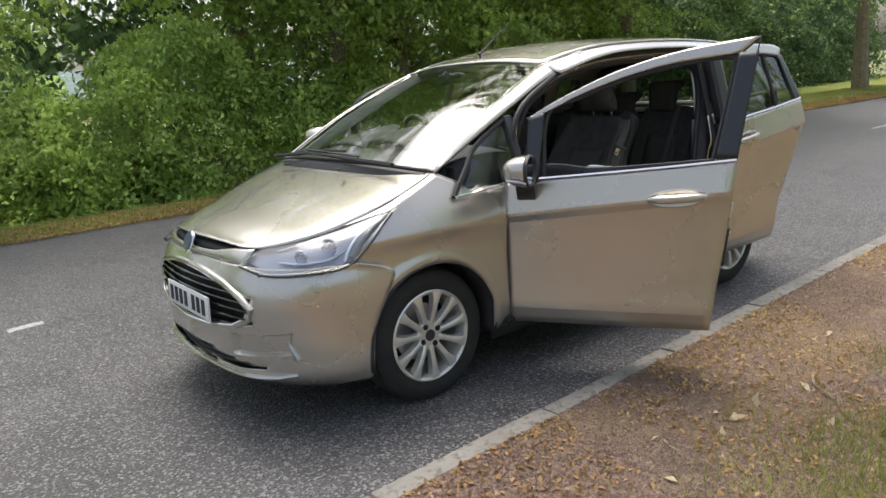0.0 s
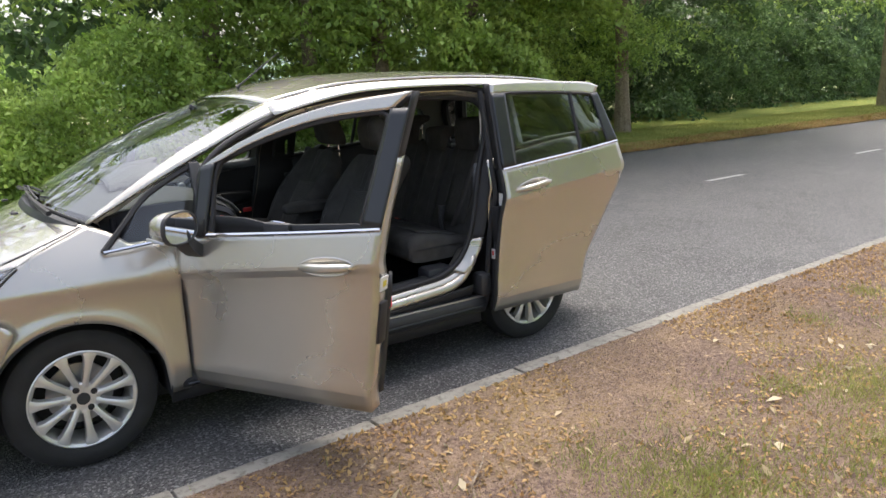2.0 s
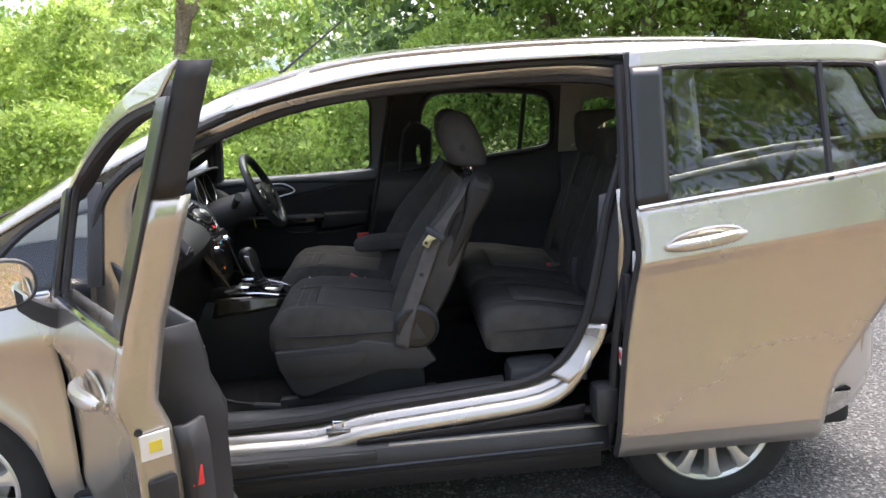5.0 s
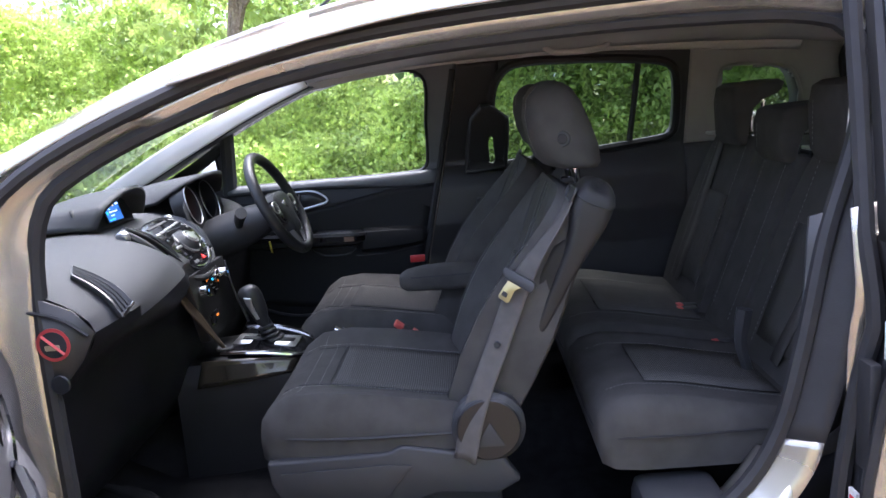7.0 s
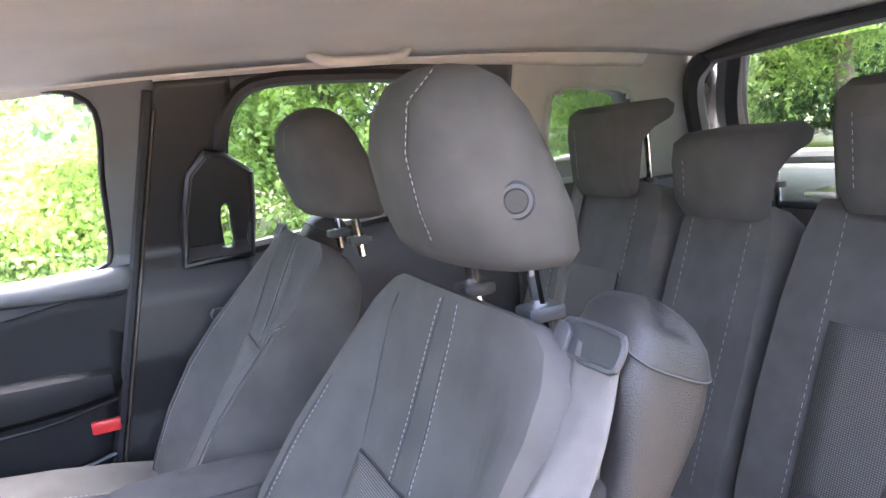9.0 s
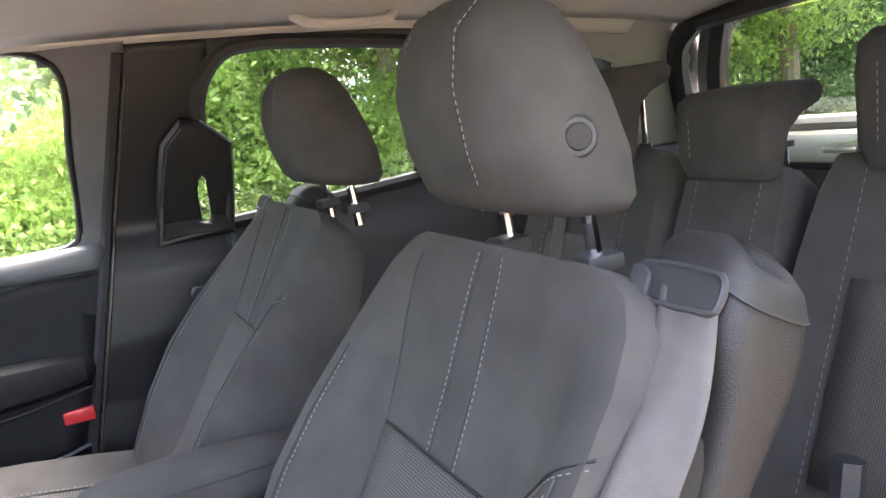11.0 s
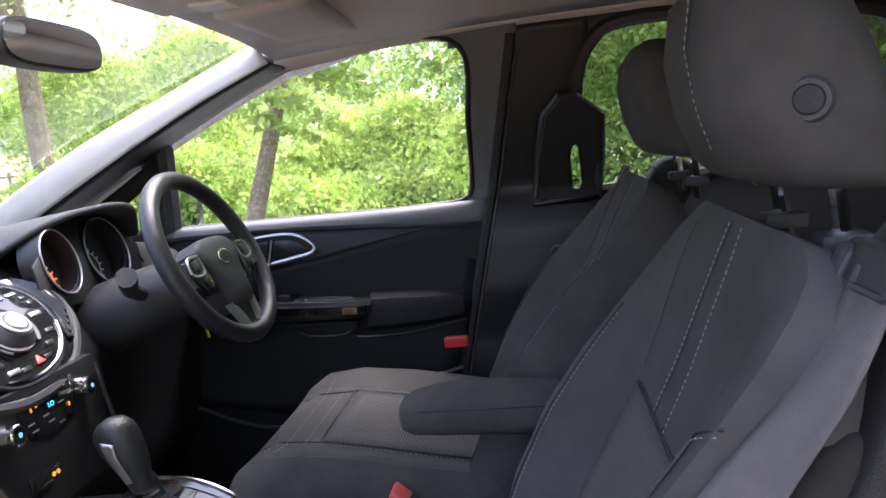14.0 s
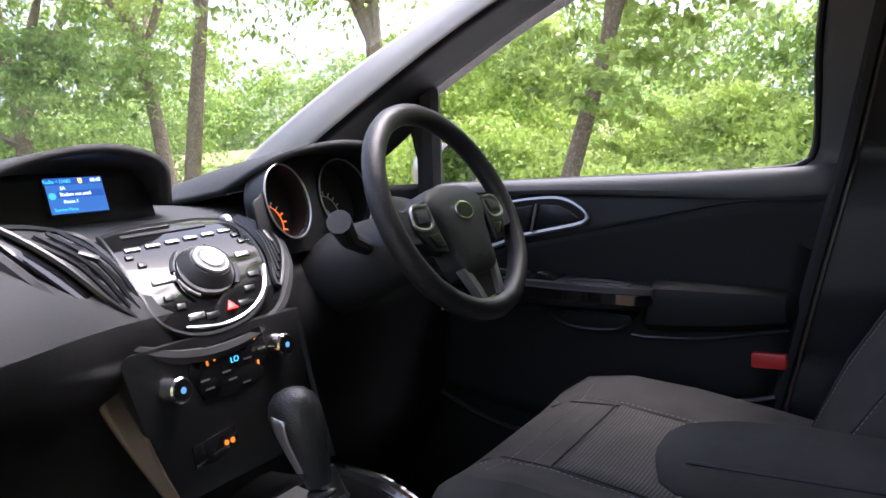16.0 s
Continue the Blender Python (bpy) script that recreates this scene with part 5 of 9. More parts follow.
rim = [Vector((x, y, 0.897)) for x, y in ((0.86, -0.675), (0.89, -0.648), (1.0, -0.632), (1.16, -0.622), (1.185, -0.635), (1.18, -0.69), (1.0, -0.69))]
part("grip_surround", tube(rim, 0.010, 6, smoothn=0, closed=True), SATIN, front_door)
part("latch_lever", box(0.845, 0.90, -0.690, -0.660, 0.935, 0.985, 0.008), CHROME, front_door, "chrome-rimmed inner door handle")
part("lever_rim", tube([(0.90, -0.660, 1.00), (0.83, -0.660, 1.003), (0.812, -0.658, 0.98), (0.818, -0.655, 0.93), (0.90, -0.652, 0.916)], 0.006, 6, smoothn=20), CHROME, front_door, "chrome rim of the inner handle")
part("lever_well", box(0.81, 0.945, -0.70, -0.665, 0.915, 1.005, 0.01), BLACK, front_door)
bin_ = rings([[Vector((x, -(0.68 - w * math.sin(a) * 0.8), 0.36 + h * (a / math.pi))) for a in np.linspace(0, math.pi, 8)] for x, w, h in ((0.62, 0.04, 0.22), (0.8, 0.07, 0.22), (1.05, 0.10, 0.24), (1.2, 0.11, 0.26), (1.27, 0.06, 0.28))], closed=True)
part("door_pocket", bin_, DASH, front_door, "bottle pocket at the foot of the door")
# edge fittings
y0 = lambda z: -(side_y(fd_rear(z), z) - 0.035)
part("buffer", box(-0.008, 0.012, -0.028, 0.028, -0.085, 0.085, 0.004, m=Matrix.Translation((fd_rear(0.66), y0(0.66), 0.66)) @ Matrix.Rotation(radians(8), 4, "Y")), RUBBER, front_door, "black rubber buffer on the door edge")
part("label_plate", box(-0.003, 0.003, -0.028, 0.028, -0.028, 0.028, m=Matrix.Translation((fd_rear(0.82) + 0.003, y0(0.82), 0.82)) @ Matrix.Rotation(radians(10), 4, "Y")), WHITE, front_door, "white sticker with a yellow mark")
part("label_mark", box(-0.003, 0.005, -0.012, 0.012, -0.012, 0.012, m=Matrix.Translation((fd_rear(0.82) + 0.003, y0(0.82), 0.82)) @ Matrix.Rotation(radians(10), 4, "Y")), YELLOW, front_door)
part("edge_hole", disc((fd_rear(0.85), -(side_y(1.46, 0.85) - 0.012), 0.855), (1, 0, 0), 0.008, 0.004, 12), RUBBER, front_door)
tr2 = [[Vector((fd_rear(z) - 0.02 + k * 0.012, -(side_y(fd_rear(z), z) - d), z)) for z in np.linspace(0.34, 0.84, 10)] for k, d in ((1, 0.078), (1.6, 0.10), (-0.5, 0.14))]
part("edge_trim", sheet(tr2), BLACK, front_door, "", solid=0.012)
part("door_reflector", box(-0.004, 0.006, -0.012, 0.012, -0.022, 0.022, 0.002, m=Matrix.Translation((fd_rear(0.72) - 0.005, -(side_y(1.44, 0.72) - 0.105), 0.72))), RED, front_door, "red reflector on the door edge")
part("check_strap", box(0.47, 0.62, -0.80, -0.785, 0.70, 0.73, 0.004), BLACK, front_door)

# door mirror
mc = Vector((0.60, -0.985, 1.03))
def mring(x, ry, rz, dz=0.0, dy=0.0):
    return [Vector((x, mc.y + dy + ry * (abs(math.cos(a)) ** 0.75) * math.copysign(1, math.cos(a)), mc.z + dz + rz * (abs(math.sin(a)) ** 0.8) * math.copysign(1, math.sin(a)))) for a in np.linspace(0, 2 * math.pi, 33)[:-1]]
head = part("mirror_head", rings([mring(0.505, 0.02, 0.012), mring(0.51, 0.045, 0.03), mring(0.53, 0.075, 0.05), mring(0.56, 0.09, 0.064), mring(0.60, 0.095, 0.07), mring(0.62, 0.095, 0.07)]), PAINT, front_door, "body-coloured door mirror with chrome rim")
part("mirror_rim", rings([mring(0.617, 0.096, 0.071), mring(0.632, 0.093, 0.068), mring(0.634, 0.087, 0.062), mring(0.624, 0.085, 0.06)], cap=False), BLACK, front_door)
part("mirror_pane", rings([mring(0.625, 0.087, 0.062), mring(0.627, 0.087, 0.062)]), MIRROR, front_door, "mirror glass")
part("mirror_lamp", tube([(0.545, -1.085, 1.0), (0.60, -1.094, 0.995), (0.63, -1.085, 0.985)], 0.006, 6, smoothn=8), SILVER, front_door)
part("mirror_arm", rings([[Vector((x + a, y, z + b)) for a, b in ((-0.045, -0.03), (-0.045, 0.03), (0.04, 0.03), (0.04, -0.03))] for x, y, z in ((0.575, -0.845, 0.90), (0.575, -0.875, 0.915), (0.585, -0.92, 0.95), (0.59, -0.95, 0.985))]), BLACK, front_door, "black mirror foot")

# ---- the sliding door, built closed and then drawn back along the side ----
SLIDE = Matrix.Translation((0.70, -0.068, 0.0))
SD_FRONT = [(0.27, 1.433), (0.65, 1.466), (0.95, 1.507), (1.08, 1.50), (1.3, 1.517), (1.54, 1.532)]
SD_REAR = [(0.27, 2.10), (0.31, 2.103), (0.39, 2.107), (0.50, 2.145), (0.65, 2.248), (0.81, 2.385), (0.92, 2.43), (1.03, 2.452), (1.17, 2.408)]
SD_BELT = [(1.5, 1.075), (1.8, 1.103), (2.1, 1.132), (2.45, 1.17)]
sdf, sdr, sdb = (lambda z: lerp(SD_FRONT, z)), (lambda z: lerp(SD_REAR, z)), (lambda x: lerp(SD_BELT, x))
sliding = part("sliding_door", sheet(door_grid(sdf, sdr, 0.272, 0.0, 30, 40, sdb)), PAINT, car, "rear sliding door, drawn fully back", solid=0.003, angle=11)
sliding.matrix_basis = SLIDE
part("inner_shell", sheet(door_grid(lambda z: sdf(z) + 0.006, lambda z: sdr(z) - 0.006, 0.285, -0.05, 20, 24, sdb)), BLACK, sliding, "", solid=0.02)
lo = [(1.525, 1.488), (1.8, 1.483), (2.1, 1.47), (2.325, 1.453)]
hi = [(1.532, 1.54), (1.8, 1.545), (2.1, 1.535), (2.30, 1.522), (2.372, 1.498)]
part("top_frame", sheet(side_patch(lo, hi, 24, 5)), PAINT, sliding, "painted strip above the window", solid=0.004)
part("top_lining", sheet([[p + Vector((0, 0.04, -0.006)) for p in r] for r in side_patch(lo, hi, 24, 4)]), RUBBER, sliding, "", solid=0.01)
part("pillar_cover", sheet(side_patch([(1.502, 1.08), (1.598, 1.09)], [(1.526, 1.488), (1.622, 1.487)], 6, 14, 0.002)), SATIN, sliding, "satin black front pillar cover", solid=0.012)
part("rear_pillar_cover", sheet(side_patch([(2.325, 1.158), (2.407, 1.168)], [(2.292, 1.456), (2.345, 1.46)], 6, 14, 0.001)), SATIN, sliding, "satin black rear pillar cover", solid=0.012)
part("window_pane", sheet(side_patch([(1.595, 1.082), (1.85, 1.105), (2.09, 1.13)], [(1.62, 1.49), (1.85, 1.486), (2.115, 1.47)], 16, 10, -0.006)), DARKGLASS, sliding, "tinted sliding-door window with leaf reflections")
part("rear_pane", sheet(side_patch([(2.10, 1.132), (2.33, 1.158)], [(2.118, 1.468), (2.298, 1.456)], 8, 10, -0.006)), DARKGLASS, sliding, "tinted rear pane")
part("window_divider", tube(side_curve([(2.098, 1.12), (2.108, 1.3), (2.118, 1.472)], -0.002), 0.011, 6), RUBBER, sliding)
part("window_gasket", tube(side_curve([(1.60, 1.09), (1.61, 1.28), (1.622, 1.478), (1.68, 1.484), (1.9, 1.48), (2.15, 1.464), (2.285, 1.45), (2.303, 1.43), (2.325, 1.17)], 0.0), 0.008, 6, smoothn=40), RUBBER, sliding)
part("chrome_strip", tube(side_curve([(1.506, 1.078), (1.8, 1.106), (2.1, 1.134), (2.405, 1.168)], 0.001), 0.010, 6, smoothn=16, flat=0.8), CHROME, sliding, "chrome strip along the window sill")
hz2 = lambda x: 0.957 + 0.125 * (x - 1.59)
part("handle_cup", rings([[Vector((1.70 + rx * math.cos(a), -(side_y(1.7, 0.96) + d), hz2(1.70 + rx * math.cos(a)) + rz * math.sin(a))) for a in np.linspace(0, 2 * math.pi, 33)[:-1]] for rx, rz, d in ((0.122, 0.04, 0.0), (0.116, 0.035, 0.004), (0.106, 0.026, 0.001))]), PAINT, sliding)
hb = [Vector((x, -(side_y(1.7, 0.96) + 0.012 + 0.022 * math.sin(math.pi * (x - 1.575) / 0.25)), hz2(x) + 0.002)) for x in np.linspace(1.58, 1.82, 12)]
part("handle", tube(hb, [0.008, 0.014, 0.017, 0.018, 0.018, 0.018, 0.018, 0.018, 0.018, 0.017, 0.014, 0.008], 10, flat=1.05), PAINT, sliding, "body-coloured pull handle")
ez = np.linspace(0.275, 1.075, 20)
part("door_edge", sheet([[Vector((sdf(z) + 0.002 * k, -(side_y(sdf(z), z) - d), z)) for z in ez] for k, d in enumerate((0.0, 0.006, 0.014))]), PAINT, sliding, "painted leading edge", solid=0.003)
part("edge_panel", sheet([[Vector((sdf(z) + 0.004 + 0.002 * k, -(side_y(sdf(z), z) - d), z)) for z in ez] for k, d in enumerate((0.014, 0.02, 0.028))]), PAINT, sliding, "", solid=0.003)
part("edge_lining", sheet([[Vector((sdf(z) + 0.007 + 0.002 * k, -(side_y(sdf(z), z) - d), z)) for z in ez] for k, d in enumerate((0.028, 0.058, 0.088))]), RUBBER, sliding, "black inner part of the leading edge", solid=0.003)
ez2 = np.linspace(1.075, 1.54, 12)
part("upper_edge", sheet([[Vector((sdf(z) + 0.001 * k, -(side_y(sdf(z), z) - d), z)) for z in ez2] for k, d in enumerate((0.0, 0.03, 0.06))]), RUBBER, sliding, "", solid=0.006)
part("edge_seal", tube([Vector((sdf(z) - 0.008, -(side_y(sdf(z), z) - 0.088), z)) for z in np.linspace(0.3, 1.5, 24)], 0.016, 8), RUBBER, sliding, "grey-black rubber seal down the leading edge")
part("outer_seal", tube([Vector((sdf(z) - 0.003, -(side_y(sdf(z), z) - 0.010), z)) for z in np.linspace(0.28, 1.53, 24)], 0.012, 6), RUBBER, sliding)
yb = lambda z: -(side_y(sdf(z), z) - 0.048)
part("buffer", box(-0.014, 0.006, -0.022, 0.022, -0.10, 0.10, 0.004, m=Matrix.Translation((sdf(0.77), yb(0.77), 0.77))), RUBBER, sliding, "black rubber buffer on the leading edge")
part("label_plate", box(-0.004, 0.002, -0.014, 0.014, -0.033, 0.033, m=Matrix.Translation((sdf(0.91) - 0.002, yb(0.91), 0.91))), WHITE, sliding, "white sticker")
part("warning_plate", box(-0.004, 0.002, -0.013, 0.013, -0.028, 0.028, m=Matrix.Translation((sdf(0.60) - 0.002, yb(0.60), 0.60))), WHITE, sliding, "white warning sticker with red mark")
part("warning_mark", box(-0.005, 0.002, -0.007, 0.007, -0.012, 0.012, m=Matrix.Translation((sdf(0.605) - 0.003, yb(0.605), 0.605))), RED, sliding)
part("hinge_boot", box(-0.05, 0.03, -0.05, 0.05, -0.06, 0.07, 0.02, m=Matrix.Translation((sdf(0.42) - 0.02, -(side_y(1.45, 0.42) - 0.11), 0.42))), BLACK, sliding, "black hinge boot at the foot of the sliding door")
part("slide_arm", tube([(1.42, -0.74, 0.40), (1.35, -0.66, 0.37), (1.25, -0.62, 0.36)], 0.022, 6, flat=0.7), BLACK, sliding)

# the driver's door mirror on the far side, seen through the side window
om = Vector((0.50, 0.985, 1.135))
def oring(x, ry, rz):
    return [Vector((x, om.y + ry * math.copysign(abs(math.cos(a)) ** 0.75, math.cos(a)), om.z + rz * math.copysign(abs(math.sin(a)) ** 0.8, math.sin(a)))) for a in np.linspace(0, 2 * math.pi, 33)[:-1]]
far_mirror = part("door_mirror", rings([oring(0.41, 0.03, 0.02), oring(0.43, 0.07, 0.05), oring(0.46, 0.09, 0.066), oring(0.50, 0.095, 0.07), oring(0.515, 0.095, 0.07)]), PAINT, car, "body-coloured door mirror of the driver's side")
part("mirror_rim", rings([oring(0.512, 0.096, 0.071), oring(0.528, 0.092, 0.067), oring(0.522, 0.085, 0.061)], cap=False), BLACK, far_mirror)
part("mirror_pane", rings([oring(0.520, 0.087, 0.063), oring(0.522, 0.087, 0.063)]), MIRROR, far_mirror, "mirror glass")
part("mirror_arm", tube([(0.52, 0.83, 0.985), (0.50, 0.88, 1.03), (0.485, 0.94, 1.08)], [0.035, 0.03, 0.026], 8, smoothn=8), BLACK, far_mirror, "black mirror foot")

# ---- inside the car ----
def stitch(name, pts, parent, gap=0.009, r=0.0005):
    """A row of thread stitches along a line."""
    L = sum((Vector(b) - Vector(a)).length for a, b in zip(pts, pts[1:]))
    n = max(2, int(L / gap))
    p = cr(pts, n * 2)
    bm = bmesh.new()
    for k in range(n):
        tube([p[2 * k], p[2 * k] + (p[2 * k + 1] - p[2 * k]) * 1.1], r, 4, bm)
    return part(name, bm, STITCH, parent, "pale stitching", smooth=False)


RIB = bpy.data.materials.new("ribbed_seat_cloth")
RIB.use_nodes = True
_n = RIB.node_tree
_b = _n.nodes["Principled BSDF"]
_b.inputs["Roughness"].default_value = 0.9
_b.inputs["Specular IOR Level"].default_value = 0.2
_v = _n.nodes.new("ShaderNodeTexCoord").outputs["Object"]
_w = _n.nodes.new("ShaderNodeTexWave")
_w.bands_direction = "Y"
_w.inputs["Scale"].default_value, _w.inputs["Distortion"].default_value = 85.0, 0.3
_n.links.new(_v, _w.inputs["Vector"])
_s = _n.nodes.new("ShaderNodeSeparateXYZ")
_n.links.new(_v, _s.inputs[0])
_a = _n.nodes.new("ShaderNodeMath")
_a.operation = "ADD"
_n.links.new(_s.outputs[0], _a.inputs[0])
_n.links.new(_s.outputs[2], _a.inputs[1])
_k = _n.nodes.new("ShaderNodeCombineXYZ")
_n.links.new(_a.outputs[0], _k.inputs[0])
_w2 = _n.nodes.new("ShaderNodeTexWave")
_w2.inputs["Scale"].default_value, _w2.inputs["Distortion"].default_value = 75.0, 0.3
_n.links.new(_k.outputs[0], _w2.inputs["Vector"])
_m = _n.nodes.new("ShaderNodeMath")
_m.operation = "MULTIPLY"
_n.links.new(_w.outputs["Fac"], _m.inputs[0])
_n.links.new(_w2.outputs["Fac"], _m.inputs[1])
_c = mixcol(_n, _m.outputs[0], (0.046, 0.044, 0.041), (0.155, 0.150, 0.140))
_n.links.new(_c, _b.inputs["Base Color"])
bumped(_n, _b, _m.outputs[0], 0.5, 0.001)

# floor, tunnel and firewall
floor_grid = [[Vector((x, y, 0.36 + (0.10 * max(0, (0.55 - x) / 0.3) ** 1.5 if x < 0.55 else 0) + 0.11 * math.exp(-(y / 0.13) ** 4) - 0.02 * math.exp(-((abs(y) - 0.38) / 0.2) ** 4))) for x in np.linspace(0.2, 3.0, 29)] for y in np.linspace(-0.74, 0.74, 38)]
carpet = part("carpet", sheet(floor_grid), CARPET, car, "black carpeted floor", solid=0.01)
for s, xa in ((-1, 0.62), (1, 0.62)):
    mat_g = [[Vector((x, s * y, 0.372 + 0.14 * max(0, (0.62 - x) / 0.25) ** 1.5)) for x in np.linspace(0.45, 1.05, 12)] for y in np.linspace(0.14, 0.62, 8)]
    part("floor_mat", sheet(mat_g), CARPET, car, "black floor mat", solid=0.012)
part("firewall", sheet([[Vector((0.22, y, z)) for y in np.linspace(-0.74, 0.74, 6)] for z in (0.3, 0.7, 1.05)]), CARPET, car, "", solid=0.02)
# seal and scuff strip round the open doorway
DOORWAY = [(0.672, 0.62), (0.675, 0.50), (0.75, 0.435), (1.15, 0.43), (1.33, 0.452), (1.7, 0.478), (1.88, 0.50), (1.99, 0.56), (2.07, 0.68), (2.118, 0.85), (2.168, 1.07), (2.235, 1.25), (2.27, 1.39), (2.22, 1.455), (1.95, 1.48), (1.6, 1.478), (1.35, 1.463), (1.15, 1.432), (0.95, 1.372), (0.79, 1.303), (0.715, 1.245), (0.68, 1.1), (0.672, 0.62)]
DY = [(0.36, 0.735), (0.60, 0.748), (1.0, 0.745), (1.25, 0.70), (1.40, 0.645), (1.48, 0.60)]
post_y = lambda x, z: lerp(DY, z) - (0.035 if x < 0.70 else 0.0)
dpts = [Vector((x - (0.015 if x < 0.70 else 0), -post_y(x, z), z)) for x, z in DOORWAY]
part("doorway_seal", tube(cr(dpts, 110), 0.017, 8), RUBBER, car, "black rubber seal round the doorway")
part("scuff_strip", sheet(loft([[(x, -0.60, z - 0.06) for x, z in ((0.7, 0.45), (1.15, 0.44), (1.4, 0.465), (1.8, 0.49))], [(x, -0.665, z + 0.005) for x, z in ((0.7, 0.45), (1.15, 0.44), (1.4, 0.465), (1.8, 0.49))], [(x, -0.715, z + 0.008) for x, z in ((0.7, 0.45), (1.15, 0.44), (1.4, 0.465), (1.8, 0.49))], [(x, -0.748, z - 0.010) for x, z in ((0.7, 0.45), (1.15, 0.435), (1.4, 0.46), (1.8, 0.487))]], 20, 6)), BLACK, car, "black ribbed sill scuff strip", solid=0.006)
# painted flange outside the seal: front post, header, rear post
fl_out = [Vector((x, -(lerp(DY, z) + 0.04), z)) for x, z in ((0.53, 0.40), (0.53, 0.7), (0.545, 1.0), (0.60, 1.20), (0.70, 1.30), (0.9, 1.395), (1.1, 1.463), (1.35, 1.503), (1.7, 1.523), (2.1, 1.525), (2.34, 1.49))]
fl_in = [Vector((x, -post_y(x, z), z)) for x, z in ((0.665, 0.40), (0.66, 0.7), (0.665, 1.05), (0.72, 1.245), (0.79, 1.30), (0.95, 1.37), (1.15, 1.432), (1.38, 1.465), (1.7, 1.482), (2.05, 1.478), (2.27, 1.44))]
fl_mid = [a.lerp(b, 0.5) + Vector((0, 0.012, -0.006)) for a, b in zip(fl_out, fl_in)]
part("doorway_flange", sheet(loft([fl_out, fl_mid, fl_in], 50, 6)), PAINT, car, "painted flange of the front post and roof rail", solid=0.003)
part("rail_lining", sheet(loft([[p + Vector((0, -0.004, -0.012)) for p in fl_out[5:]], [p.lerp(q, 0.6) + Vector((0, 0.0, -0.012)) for p, q in zip(fl_out[5:], fl_in[5:])]], 30, 3)), PAINT, car, "painted inner face of the roof rail", solid=0.006)
part("outer_seal", tube([p + Vector((0, -0.01, 0.002)) for p in fl_out[2:]], 0.015, 8, smoothn=40), RUBBER, car, "black rubber seal along the roof rail")
rp_out = [Vector((x, -(lerp(DY, z) + 0.055), z)) for x, z in ((2.0, 0.50), (2.07, 0.56), (2.12, 0.64), (2.135, 0.69))]
rp_in = [Vector((x, -lerp(DY, z) + 0.01, z)) for x, z in ((1.93, 0.525), (1.99, 0.565), (2.04, 0.63), (2.06, 0.68))]
part("rear_post_flange", sheet(loft([rp_out, rp_in], 14, 4)), PAINT, car, "painted foot of the rear post", solid=0.004)
ru_out = [Vector((x, -(lerp(DY, z) + 0.055), z)) for x, z in ((2.133, 0.68), (2.17, 0.80), (2.20, 0.95), (2.26, 1.15), (2.33, 1.35), (2.35, 1.5))]
ru_in = [Vector((x, -lerp(DY, z) + 0.01, z)) for x, z in ((2.062, 0.67), (2.095, 0.78), (2.125, 0.90), (2.178, 1.1), (2.25, 1.3), (2.285, 1.45))]
part("rear_post_lining", sheet(loft([ru_out, ru_in], 18, 4)), RUBBER, car, "black rear post of the doorway", solid=0.004)
# latch plate on the roof rail
lt = part("roof_latch", box(1.50, 1.66, -0.632, -0.598, 1.494, 1.502, 0.002), SATIN, car, "metal latch plate under the roof rail")
part("latch_loop", tube([(1.553, -0.612, 1.496), (1.556, -0.612, 1.480), (1.606, -0.612, 1.480), (1.61, -0.612, 1.496)], 0.0045, 8), CHROME, lt)
for x in (1.53, 1.635):
    part("latch_bolt", disc((x, -0.612, 1.494), (0, 0, -1), 0.011, 0.006, 6), SILVER, lt)
st = part("sill_striker", box(1.20, 1.28, -0.79, -0.755, 0.397, 0.403, 0.001), SILVER, car, "steel striker bolted on the sill")
part("striker_loop", tube([(1.225, -0.77, 0.40), (1.225, -0.77, 0.43), (1.255, -0.77, 0.43), (1.255, -0.77, 0.40)], 0.005, 6), CHROME, st)
# door stay and its housing by the rear post
stay = part("door_stay", tube([(1.90, -0.66, 0.515), (2.0, -0.75, 0.52), (2.06, -0.80, 0.52)], 0.009, 6, flat=1.5), BLACK, car, "black stay arm from the floor to the sliding door")
hous = box(1.82, 2.0, -0.70, -0.565, 0.352, 0.535, 0.03)
part("stay_housing", hous, BLACK, stay, "rounded black housing of the stay")

# inner right-hand wall: door panel, pillars, rear side
WALL = [(0.36, 0.70), (0.6, 0.715), (0.78, 0.724), (0.9, 0.71), (1.03, 0.716), (1.09, 0.735), (1.13, 0.752), (1.48, 0.632), (1.53, 0.60)]
wall_y = lambda z: lerp(WALL, z)
# door-top and window-frame plastic, with the sky's light put into its grey
SKYLIT_GREY = mat("sky_lit_grey_plastic", (0.115, 0.12, 0.127), 0.5, 0, 0, 0.08, 10, 0.3, 900)
PAD = mat("black_door_pad", (0.011, 0.0115, 0.0125), 0.62, 0, 0, 0.12, 14, 0.4, 900, 0.3)
WIN_A = [(0.60, 1.104), (0.62, 1.30), (0.66, 1.365), (0.80, 1.425), (1.0, 1.468), (1.2, 1.484), (1.345, 1.480), (1.392, 1.44), (1.382, 1.30), (1.370, 1.135), (1.345, 1.110), (1.1, 1.104)]
WIN_B = [(1.592, 1.10), (1.592, 1.215), (1.628, 1.262), (1.624, 1.32), (1.645, 1.41), (1.705, 1.465), (1.9, 1.468), (2.15, 1.447), (2.26, 1.425), (2.295, 1.38), (2.305, 1.20), (2.29, 1.165), (2.25, 1.15), (1.9, 1.12)]
WIN_C = [(2.46, 1.21), (2.45, 1.38), (2.52, 1.395), (2.68, 1.37), (2.72, 1.32), (2.74, 1.23), (2.6, 1.205)]


